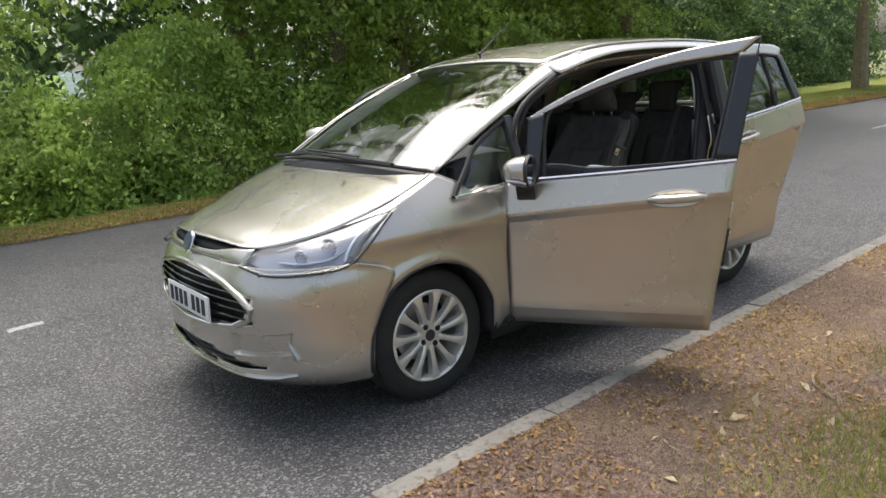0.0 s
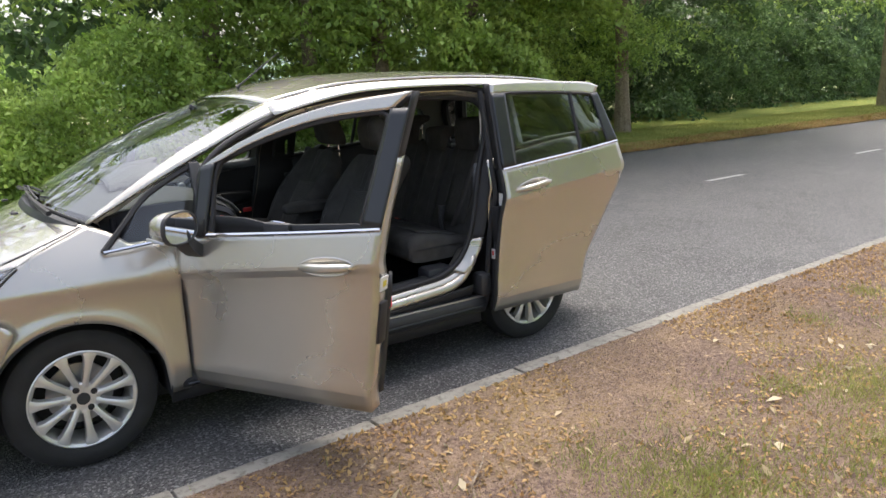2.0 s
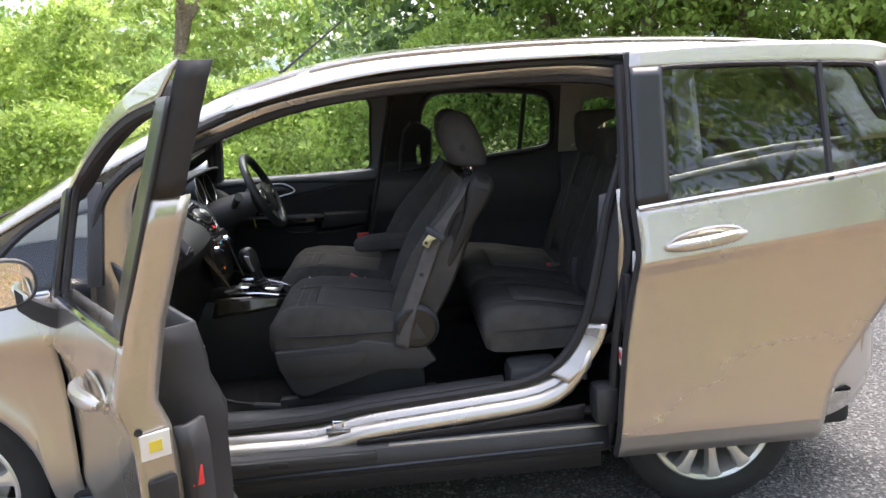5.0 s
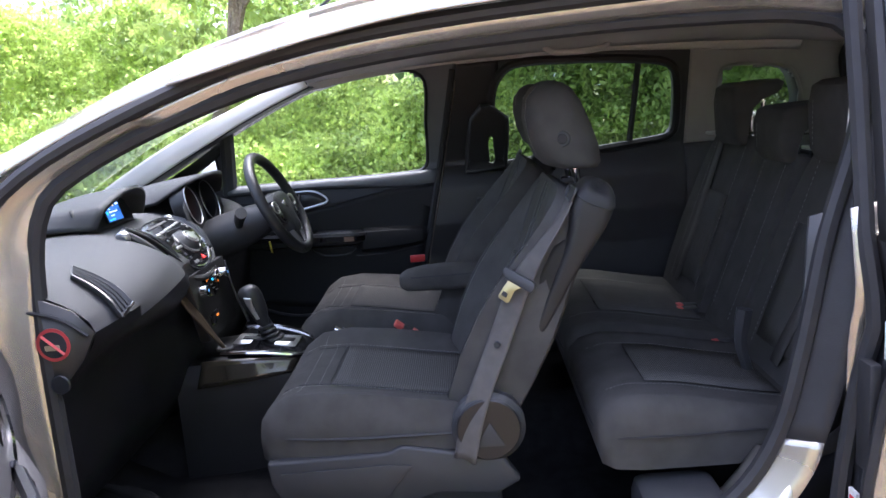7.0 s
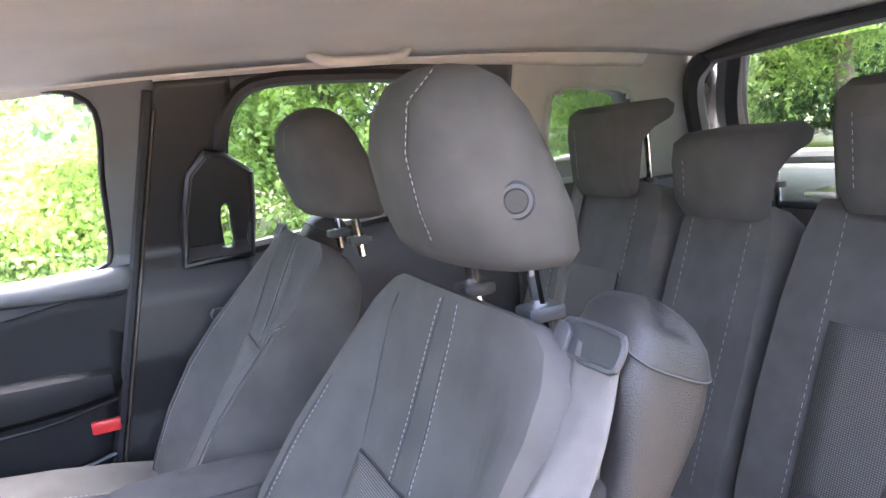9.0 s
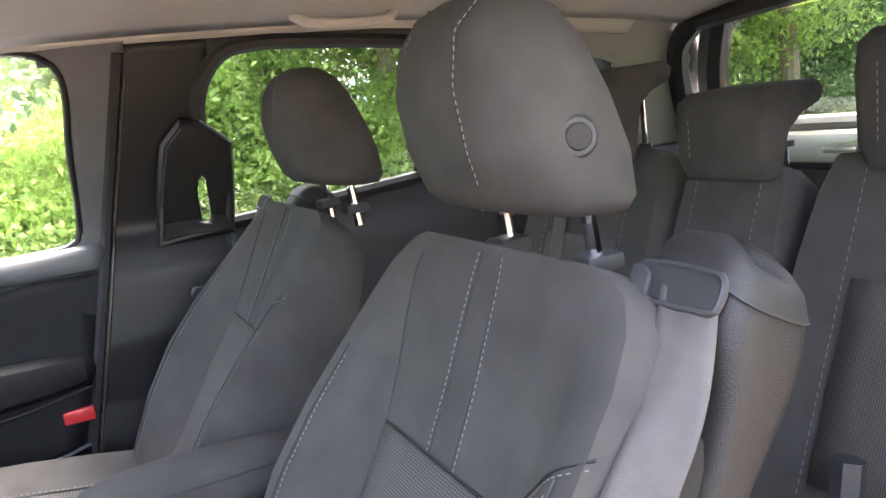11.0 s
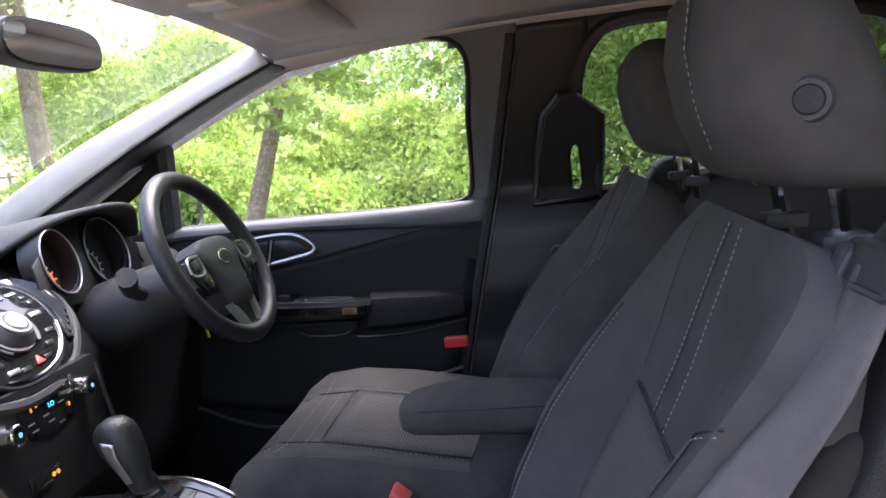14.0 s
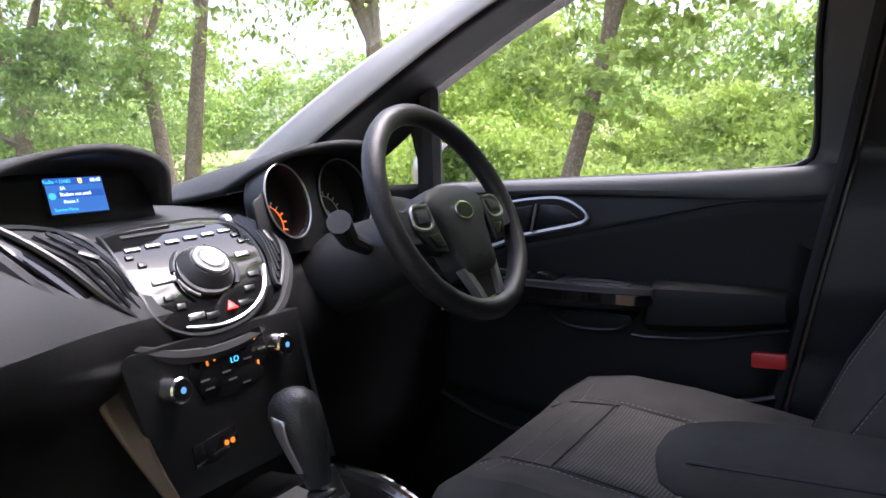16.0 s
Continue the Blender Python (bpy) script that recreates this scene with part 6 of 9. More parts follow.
def inside(poly, x, z):
    c = False
    for (xa, za), (xb, zb) in zip(poly, poly[1:] + poly[:1]):
        if (za > z) != (zb > z) and x < (xb - xa) * (z - za) / (zb - za) + xa:
            c = not c
    return c


pillar_x = lambda z: lerp([(0.36, 1.245), (0.70, 1.318), (1.089, 1.415), (1.423, 1.492), (1.53, 1.515)], z)
NX, NZ = 170, 78
wall = [[Vector((0.44 + 2.56 * i / NX, wall_y(0.36 + 1.17 * j / NZ) - 0.07 * max(0, (0.44 + 2.56 * i / NX - 2.2) / 0.8) ** 2, 0.36 + 1.17 * j / NZ)) for i in range(NX + 1)] for j in range(NZ + 1)]
solid_wall = lambda c: not (inside(WIN_A, c.x, c.z) or inside(WIN_B, c.x, c.z) or inside(WIN_C, c.x, c.z))
apil = lambda c: c.z > 1.06 and c.x < 0.60 + 0.9 * (c.z - 1.10) and c.x < 0.66
door_r = part("driver_door_panel", sheet(wall, lambda c, i, j: c.x < pillar_x(c.z) and c.z < 1.114 and solid_wall(c)), PAD, car, "dark grey driver's door panel with armrest", solid=0.008)
fr_up = part("driver_window_frame", sheet(wall, lambda c, i, j: c.x < pillar_x(c.z) and c.z >= 1.10 and c.z < 1.50 and solid_wall(c) and c.x > 0.58 and c.z < lerp([(0.4, 1.185), (0.66, 1.318), (0.85, 1.40), (1.02, 1.455), (1.2, 1.49), (1.3, 1.50)], c.x) + 0.012), SKYLIT_GREY, car, "", solid=0.008)
part("b_pillar_trim", sheet(wall, lambda c, i, j: pillar_x(c.z) <= c.x < 1.66 and c.z < 1.49 and solid_wall(c)), DEEP, car, "black centre pillar trim", solid=0.008)
part("rear_door_panel", sheet(wall, lambda c, i, j: 1.66 <= c.x < 2.34 and (c.z < 1.18 or c.z < 1.49) and solid_wall(c)), BLACK, car, "dark rear door panel", solid=0.008)
C_GREY = mat("mid_grey_rear_trim", (0.34, 0.33, 0.315), 0.6, 0, 0, 0.06, 10, 0.3, 900)
part("c_pillar_trim", sheet(wall, lambda c, i, j: 2.34 <= c.x < 2.86 + (1.42 - c.z) * 0.35 and c.z >= 1.12 and solid_wall(c)), C_GREY, car, "grey rear pillar trim", solid=0.008)
part("boot_side_trim", sheet(wall, lambda c, i, j: c.x >= 2.34 and c.z < 1.12), TRIM, car, "", solid=0.008)
for poly, nm in ((WIN_A, "driver_window"), (WIN_B, "rear_window_right"), (WIN_C, "rear_quarter_window")):
    pts = [Vector((x, wall_y(z) - 0.07 * max(0, (x - 2.2) / 0.8) ** 2 - 0.001, z)) for x, z in poly]
    ring = cr(pts + pts[:1], 90)[:-1]
    mx, mz = sum(p[0] for p in poly) / len(poly), sum(p[1] for p in poly) / len(poly)
    wide = [(mx + (x - mx) * 1.07, mz + (z - mz) * 1.10) for x, z in poly]
    pane = part(nm, sheet([[Vector((x, side_y(x, z) - 0.02, z)) for x in np.linspace(min(p[0] for p in wide), max(p[0] for p in wide), 60)] for z in np.linspace(min(p[1] for p in wide), max(p[1] for p in wide), 34)], lambda c, i, j: inside(wide, c.x, c.z)), PRIVACY if poly is WIN_B else GLASS, car, "closed window of the far side")
    part("window_trim", tube(ring, 0.007 if poly is not WIN_B else 0.017, 8, closed=True), C_GREY if poly is WIN_C else DEEP, pane)
    ring2 = [p + Vector((0, 0.02, 0)) for p in ring]
    part("window_reveal", sheet(loft([ring + ring[:1], [Vector((p.x, side_y(p.x, p.z) - 0.015, p.z)) for p in ring + ring[:1]]], 90, 2)), BLACK, pane, "", solid=0.003)
part("window_bar", tube([(2.135, 0.758, 1.13), (2.15, 0.70, 1.30), (2.165, 0.665, 1.46)], 0.012, 6), RUBBER, car, "black divider bar of the rear side window")
part("door_gap", tube([(pillar_x(z) - 0.006, wall_y(z) - 0.004, z) for z in np.linspace(0.4, 1.47, 18)], 0.011, 6), RUBBER, car, "black seal between door and pillar")
part("pillar_seam", tube([(pillar_x(z) + 0.010, wall_y(z) - 0.008, z) for z in np.linspace(0.4, 1.43, 18)], 0.003, 5), mat("bronze_edge", (0.10, 0.08, 0.065), 0.45, 0.4), car, "thin bronze-coloured pillar edge")
# pull ear of the far sliding door: a flat black plate with a grip slot
EAR = [(1.518, 1.095), (1.530, 1.18), (1.555, 1.29), (1.592, 1.330), (1.622, 1.322), (1.676, 1.280), (1.672, 1.19), (1.662, 1.098)]
SLOT = [(1.602, 1.118), (1.600, 1.19), (1.606, 1.216), (1.618, 1.224), (1.630, 1.212), (1.633, 1.13), (1.622, 1.112)]
ear_y = lambda z: wall_y(z) - 0.028
eg = [[Vector((1.51 + 0.0035 * i, ear_y(1.09 + 0.0035 * j), 1.09 + 0.0035 * j)) for i in range(50)] for j in range(69)]
ear = part("pull_ear", sheet(eg, lambda c, i, j: inside(EAR, c.x, c.z) and not inside(SLOT, c.x, c.z)), DEEP, car, "black grip plate with a slot on the centre pillar", solid=0.022)
part("ear_rim", tube([(x, ear_y(z) + 0.004, z) for x, z in EAR], 0.012, 8, closed=True), DEEP, ear)
part("slot_rim", tube([(x, ear_y(z) + 0.002, z) for x, z in SLOT], 0.006, 6, closed=True), SATIN, ear)
part("ear_top", tube([(x, ear_y(z) - 0.004, z) for x, z in ((1.585, 1.328), (1.62, 1.324), (1.65, 1.302), (1.674, 1.282))], 0.008, 6), SATIN, ear)
# driver's door fittings
arm = rings([[Vector((x + sl * (zt - z), y, z)) for y, z in ((0.735, zt), (0.735 - d + 0.025, zt + 0.002), (0.735 - d + 0.008, zt - 0.008), (0.735 - d, zt - 0.03), (0.735 - d + 0.006, zb + 0.016), (0.735 - d + 0.03, zb), (0.735, zb))] for x, d, zt, zb, sl in ((1.098, 0.04, 0.905, 0.838, -0.2), (1.104, 0.075, 0.911, 0.828, -0.22), (1.115, 0.088, 0.914, 0.824, -0.2), (1.18, 0.084, 0.912, 0.825, -0.1), (1.25, 0.074, 0.908, 0.828, 0), (1.33, 0.056, 0.901, 0.834, 0), (1.352, 0.03, 0.896, 0.84, 0))], closed=True)
part("armrest", arm, PAD, door_r, "black padded armrest")
part("armrest_edge", tube([(1.075, 0.650, 0.820), (1.10, 0.648, 0.818), (1.2, 0.656, 0.820), (1.335, 0.686, 0.836)], 0.003, 5, smoothn=12), SATIN, door_r)
pod = rings([[Vector((x, y, z)) for y, z in ((0.735, zt), (0.735 - d, zt), (0.735 - d - 0.004, zt - 0.012), (0.735 - d + 0.002, zb + 0.006), (0.735 - d + 0.012, zb), (0.735, zb))] for x, d, zt, zb in ((0.62, 0.09, 0.932, 0.875), (0.75, 0.105, 0.926, 0.872), (0.92, 0.112, 0.918, 0.868), (1.03, 0.112, 0.912, 0.866), (1.09, 0.106, 0.909, 0.868), (1.118, 0.092, 0.906, 0.878))], closed=True)
part("switch_pod", pod, DEEP, door_r, "black grab pod of the door")
part("pod_strip", rings([[Vector((x, y + dy, z + dz)) for dy, dz in ((0.004, 0.010), (-0.003, 0.008), (-0.004, -0.010), (0.004, -0.012))] for x, y, z in ((0.64, 0.643, 0.912), (0.75, 0.628, 0.908), (0.92, 0.620, 0.898), (1.03, 0.620, 0.893), (1.085, 0.626, 0.890), (1.115, 0.640, 0.888))]), GLOSS, door_r, "gloss black strip with a bright upper edge")
part("strip_edge", tube([(0.64, 0.641, 0.924), (0.75, 0.626, 0.918), (0.92, 0.617, 0.909), (1.03, 0.617, 0.904), (1.085, 0.623, 0.901), (1.114, 0.637, 0.899)], 0.0016, 5, smoothn=16), SATIN, door_r)
part("switch_panel", rings([[Vector((x, y, z)) for y, z in ((0.70, zt), (0.640, zt), (0.640, zt - 0.004), (0.70, zt - 0.004))] for x, zt in ((0.72, 0.9305), (0.80, 0.9275), (0.93, 0.9215))]), GLOSS, door_r, "gloss black window switch panel")
for k in range(4):
    part("window_switch", box(-0.012, 0.012, -0.010, 0.010, 0.0, 0.008, 0.002, m=Matrix.Translation((0.765 + 0.045 * k, 0.662, 0.928 - 0.002 * k)) @ Matrix.Rotation(0.12, 4, "Y")), SATIN, door_r)
cup = [(0.950, 0.648), (0.965, 0.640), (1.01, 0.636), (1.055, 0.640), (1.072, 0.652), (1.062, 0.672), (1.01, 0.682), (0.965, 0.676)]
part("pull_rim", tube([(x, y, 0.9165 - 0.05 * (x - 0.94)) for x, y in cup], 0.003, 6, closed=True, smoothn=32), SATIN, door_r)
part("pull_well", prism([(x, y) for x, y in cup], Matrix.Translation((0, 0, 0.9112)), 0.0012), RUBBER, door_r)
pl = [(0.905, 0.858), (1.075, 0.852), (1.066, 0.838), (1.04, 0.826), (0.955, 0.828), (0.925, 0.842)]
part("pull_cup", prism(pl, Matrix(((1, 0, 0, 0), (0, 0, 1, 0.655), (0, 1, 0, 0), (0, 0, 0, 1))), 0.05, 0.003), PAD, door_r)
part("cup_lip", tube([(x, 0.653, z) for x, z in pl], 0.0035, 6, closed=True, smoothn=30), SATIN, door_r)
hd = [Vector((x, wall_y(z) - 0.012, z)) for x, z in ((0.74, 1.052), (0.82, 1.066), (0.88, 1.071), (0.922, 1.069), (0.955, 1.055), (0.978, 1.034), (0.972, 1.024), (0.93, 1.014), (0.838, 0.998), (0.75, 0.978))]
rim = cr(hd + hd[:1], 60)[:-1]
part("handle_surround", tube(rim, 0.0055, 6, closed=True), SILVER, door_r, "chrome-rimmed inner door handle")
part("handle_bed", prism([(p.x, p.z) for p in rim], Matrix(((1, 0, 0, 0), (0, 0, 1, 0.701), (0, 1, 0, 0), (0, 0, 0, 1))), 0.006), DEEP, door_r)
for q in ([(0.768, 1.048), (0.868, 1.060), (0.852, 1.010), (0.768, 0.994)], [(0.882, 1.060), (0.918, 1.059), (0.945, 1.047), (0.962, 1.032), (0.925, 1.022), (0.870, 1.012)]):
    part("handle_lever", prism(q, Matrix(((1, 0, 0, 0), (0, 0, 1, 0.696), (0, 1, 0, 0), (0, 0, 0, 1))), 0.006, 0.003), SATIN, door_r)
part("lever_gap", tube([(0.861, 0.694, 1.006), (0.868, 0.693, 1.03), (0.876, 0.694, 1.062)], 0.0028, 6), SILVER, door_r)
part("red_reflector", box(1.272, 1.330, 0.694, 0.712, 0.764, 0.792, 0.004), RED, door_r, "red door reflector")
part("pocket_lip", tube([(0.60, 0.69, 0.66), (0.80, 0.665, 0.60), (0.95, 0.665, 0.61), (1.153, 0.685, 0.676), (1.31, 0.70, 0.712)], 0.006, 6, smoothn=24), SATIN, door_r)
roll = loft([[(0.60, 0.716, 1.080), (0.9, 0.716, 1.080), (1.1, 0.718, 1.070), (1.25, 0.722, 1.060), (1.40, 0.728, 1.058)], [(0.60, 0.706, 1.088), (0.9, 0.706, 1.088), (1.1, 0.708, 1.082), (1.25, 0.713, 1.076), (1.405, 0.722, 1.074)], [(0.60, 0.716, 1.102), (0.9, 0.716, 1.102), (1.1, 0.718, 1.101), (1.25, 0.722, 1.102), (1.41, 0.730, 1.105)], [(0.60, 0.755, 1.108), (0.9, 0.755, 1.108), (1.1, 0.755, 1.107), (1.25, 0.755, 1.108), (1.41, 0.755, 1.114)]], 28, 10)
# paler than the panel below: sky light coloured into the roll
part("upper_roll", sheet(roll), SKYLIT_GREY, door_r, "padded top roll of the door, its grey lightened for sky light", solid=0.006)
wedge = loft([[(0.60, 0.712, 0.940), (0.854, 0.710, 0.984), (1.048, 0.710, 1.019), (1.25, 0.714, 1.0545), (1.40, 0.724, 1.057)], [(0.60, 0.716, 1.01), (0.854, 0.714, 1.04), (1.048, 0.716, 1.05), (1.25, 0.720, 1.057), (1.40, 0.727, 1.0585)], [(0.60, 0.722, 1.079), (0.854, 0.722, 1.079), (1.048, 0.722, 1.071), (1.25, 0.724, 1.059), (1.40, 0.730, 1.060)]], 24, 6)
part("door_wedge", sheet(wedge), DASH, door_r, "dark grey wedge below the door top", solid=0.004)
inset = loft([[(0.60, 0.704, 0.89), (0.9, 0.704, 0.89), (1.15, 0.704, 0.885), (1.352, 0.706, 0.88)], [(0.60, 0.705, 0.92), (0.9, 0.706, 0.95), (1.15, 0.707, 0.98), (1.370, 0.712, 0.98)], [(0.60, 0.709, 0.938), (0.854, 0.707, 0.982), (1.048, 0.707, 1.017), (1.25, 0.711, 1.0525), (1.392, 0.722, 1.055)]], 24, 8)
part("door_inset", sheet(inset), PAD, door_r, "black inset of the door panel", solid=0.004)
lower = loft([[(0.60, 0.706, 0.885), (1.0, 0.706, 0.885), (1.345, 0.708, 0.876)], [(0.60, 0.705, 0.78), (1.0, 0.702, 0.78), (1.32, 0.706, 0.78)], [(0.60, 0.702, 0.66), (0.95, 0.698, 0.62), (1.295, 0.706, 0.71)]], 16, 10)
part("door_lower_pad", sheet(lower), PAD, door_r, "black lower door panel above the pocket", solid=0.004)

# headliner, visors, front pillar trims, interior mirror
hl = []
for f in (-1, -0.93, -0.7, 0, 0.7, 0.93, 1):
    hl.append([(x - 0.03 * (1 - f * f) * (k == 0), w * f, z + 0.045 * (1 - abs(f) ** 3)) for k, (x, w, z) in enumerate(((0.985, 0.575, 1.468), (1.2, 0.605, 1.487), (1.6, 0.615, 1.50), (2.1, 0.605, 1.497), (2.6, 0.575, 1.47), (2.89, 0.555, 1.435)))])
liner_ob = part("headliner", sheet(loft(hl, 24, 24)), LINER, car, "pale grey cloth headliner", solid=0.006)
for s in (-1, 1):
    edge = [[(x, s * w, z) for x, w, z in ((0.985, 0.575, 1.468), (1.3, 0.61, 1.492), (2.1, 0.605, 1.497), (2.7, 0.57, 1.462))], [(x, s * w, z) for x, w, z in ((0.97, 0.60, 1.44), (1.3, 0.635, 1.478), (2.1, 0.635, 1.478), (2.7, 0.60, 1.43))]]
    if s > 0:
        part("headliner_edge", sheet(loft(edge, 20, 3)), LINER, liner_ob, "", solid=0.006)
    v = loft([[(1.04, s * y, 1.500), (1.06, s * y, 1.498), (1.19, s * y, 1.510)] for y in (0.16, 0.35, 0.52)], 6, 8)
    part("sun_visor", sheet(v), LINER, car, "grey cloth sun visor folded up", solid=0.022)
    ao = [(0.14, s * 0.725, 1.05), (0.4, s * 0.715, 1.19), (0.66, s * 0.70, 1.32), (0.85, s * 0.665, 1.40), (1.02, s * 0.625, 1.455)]
    ai = [(0.15, s * 0.69, 1.07), (0.42, s * 0.645, 1.225), (0.66, s * 0.615, 1.345), (0.84, s * 0.585, 1.425), (1.0, s * 0.56, 1.478)]
    am = [(a[0] + 0.03, (a[1] + b[1]) / 2 - s * 0.02, (a[2] + b[2]) / 2 - 0.03) for a, b in zip(ao, ai)]
    if s > 0:
        low = [(0.167, 0.531, 1.06), (0.31, 0.522, 1.134), (0.453, 0.511, 1.205), (0.642, 0.499, 1.297), (0.833, 0.488, 1.384), (1.004, 0.483, 1.451)]
        high = [(0.1, 0.505, 1.095), (0.23, 0.505, 1.165), (0.38, 0.505, 1.247), (0.58, 0.505, 1.342), (0.78, 0.505, 1.42), (0.97, 0.5, 1.495)]
        fold = [((a[0] + b[0]) / 2 + 0.004, (a[1] + b[1]) / 2 - 0.006, (a[2] + b[2]) / 2 - 0.002) for a, b in zip(low, high)]
        part("a_pillar_trim", sheet(loft([low, fold, high], 30, 8)), PILLAR, car, "light grey windscreen pillar trim", solid=0.006)
        part("pillar_return", sheet(loft([[(0.14, 0.725, 1.05), (0.28, 0.72, 1.122), (0.42, 0.715, 1.20), (0.62, 0.705, 1.30), (0.82, 0.675, 1.388), (1.0, 0.63, 1.452)], low], 30, 5)), DEEP, car, "black return of the pillar trim towards the door", solid=0.006)
    else:
        part("a_pillar_trim", sheet(loft([ao, am, ai], 24, 6)), PILLAR, car, "light grey windscreen pillar trim", solid=0.006)
    if s > 0:
        part("mirror_sail", tube([(0.60, s * 0.735, 1.08), (0.615, s * 0.72, 1.2), (0.63, s * 0.70, 1.33)], 0.028, 8, smoothn=8), BLACK, car, "black post between windscreen pillar and window")
        part("sail_trim", sheet(loft([[(0.2, 0.715, 1.075), (0.3, 0.712, 1.12), (0.5, 0.703, 1.225), (0.63, 0.695, 1.30)], [(0.27, 0.728, 1.06), (0.38, 0.722, 1.12), (0.52, 0.715, 1.19), (0.62, 0.705, 1.255)]], 12, 3)), BLACK, car, "", solid=0.008)
for x in (1.93,):
    part("grab_handle", tube([(x - 0.11, 0.56, 1.51), (x - 0.08, 0.535, 1.49), (x + 0.08, 0.535, 1.49), (x + 0.11, 0.56, 1.51)], 0.011, 8, smoothn=14), LINER, car, "grey folding grab handle on the headliner")
oc = part("overhead_console", box(0.98, 1.20, -0.10, 0.10, 1.488, 1.512, 0.01), PILLAR, car, "grey overhead lamp console")
for y in (-0.05, 0.05):
    part("reading_lamp", box(1.06, 1.12, y - 0.025, y + 0.025, 1.482, 1.490, 0.004), WHITE, oc)
im = part("interior_mirror", rings([[Vector((0.855 + dx, 0.115 * k * math.copysign(abs(math.cos(a)) ** 0.5, math.cos(a)), 1.45 + 0.034 * k * math.copysign(abs(math.sin(a)) ** 0.6, math.sin(a)))) for a in np.linspace(0, 2 * math.pi, 25)[:-1]] for dx, k in ((-0.035, 0.6), (-0.02, 0.95), (0.0, 1.0), (0.012, 0.97))]), BLACK, car, "black interior mirror on the windscreen")
part("mirror_face", rings([[Vector((0.868 + dx, 0.108 * math.copysign(abs(math.cos(a)) ** 0.5, math.cos(a)), 1.45 + 0.029 * math.copysign(abs(math.sin(a)) ** 0.6, math.sin(a)))) for a in np.linspace(0, 2 * math.pi, 25)[:-1]] for dx in (0, 0.002)]), MIRROR, im)
part("mirror_stalk", tube([(0.83, 0, 1.458), (0.82, 0, 1.475), (0.80, 0, 1.485)], 0.014, 8), BLACK, im)

# ---- dashboard ----
DP = [  # profile stations: across the car, then (x, z) from the windscreen down to the footwell
    (-0.70, [(0.16, 1.055), (0.35, 1.085), (0.52, 1.09), (0.64, 1.072), (0.73, 1.03), (0.765, 0.985), (0.735, 0.93), (0.68, 0.87), (0.64, 0.76), (0.61, 0.62), (0.55, 0.5)]),
    (-0.55, [(0.12, 1.065), (0.35, 1.10), (0.54, 1.106), (0.67, 1.085), (0.765, 1.035), (0.80, 0.985), (0.752, 0.930), (0.675, 0.885), (0.635, 0.77), (0.62, 0.62), (0.55, 0.5)]),
    (-0.30, [(0.06, 1.075), (0.35, 1.108), (0.53, 1.115), (0.66, 1.095), (0.765, 1.035), (0.80, 0.97), (0.752, 0.915), (0.675, 0.868), (0.645, 0.76), (0.62, 0.62), (0.55, 0.5)]),
    (-0.15, [(0.04, 1.08), (0.33, 1.112), (0.47, 1.112), (0.60, 1.085), (0.71, 1.02), (0.745, 0.955), (0.72, 0.905), (0.705, 0.85), (0.70, 0.75), (0.66, 0.62), (0.55, 0.5)]),
    (0.0, [(0.03, 1.082), (0.32, 1.112), (0.46, 1.11), (0.58, 1.085), (0.70, 1.01), (0.735, 0.945), (0.715, 0.905), (0.705, 0.85), (0.70, 0.75), (0.66, 0.62), (0.55, 0.5)]),
    (0.12, [(0.04, 1.08), (0.33, 1.112), (0.47, 1.112), (0.59, 1.085), (0.69, 1.02), (0.72, 0.955), (0.70, 0.905), (0.70, 0.85), (0.68, 0.75), (0.64, 0.62), (0.55, 0.5)]),
    (0.24, [(0.06, 1.075), (0.35, 1.112), (0.50, 1.108), (0.56, 1.08), (0.62, 1.01), (0.66, 0.95), (0.67, 0.905), (0.66, 0.85), (0.64, 0.75), (0.62, 0.62), (0.55, 0.5)]),
    (0.42, [(0.09, 1.07), (0.35, 1.115), (0.50, 1.13), (0.55, 1.08), (0.62, 1.01), (0.66, 0.95), (0.67, 0.905), (0.66, 0.85), (0.64, 0.75), (0.62, 0.62), (0.55, 0.5)]),
    (0.58, [(0.13, 1.062), (0.35, 1.10), (0.50, 1.108), (0.60, 1.085), (0.67, 1.03), (0.69, 0.98), (0.68, 0.92), (0.66, 0.85), (0.64, 0.75), (0.62, 0.62), (0.55, 0.5)]),
    (0.70, [(0.16, 1.055), (0.35, 1.085), (0.50, 1.09), (0.60, 1.07), (0.66, 1.03), (0.68, 0.985), (0.68, 0.93), (0.66, 0.87), (0.64, 0.76), (0.62, 0.62), (0.55, 0.5)]),
]
dash_skin = loft([[(x, y, z) for x, z in pr] for y, pr in DP], 44, 60)
dash = part("dashboard", sheet(dash_skin, lambda c, i, j: i < 8 or c.z > 0.985), DASH, car, "charcoal moulded dashboard with a central stack", angle=60)
# black reaches up to the roll to paint the shade beneath it
part("shaded_lower_dash", sheet(dash_skin, lambda c, i, j: i >= 8 and c.z <= 0.985), DEEP, dash, "black lower dash and glovebox, with shade under the roll coloured in", angle=60)
cap = [Vector((x, -0.702, z)) for x, z in DP[0][1]] + [Vector((0.40, -0.702, 0.52)), Vector((0.25, -0.702, 0.8))]
bm = bmesh.new()
bm.faces.new([bm.verts.new(p) for p in cap])
part("dash_end", bm, DEEP, dash, "", solid=0.012)
bm = disc((0.684, -0.713, 0.968), (0, -1, 0), 0.034, 0.0015, 32)
lab = part("airbag_label", bm, mat("dark_red_print", (0.45, 0.05, 0.05), 0.5), dash, "round red and black airbag warning sticker")
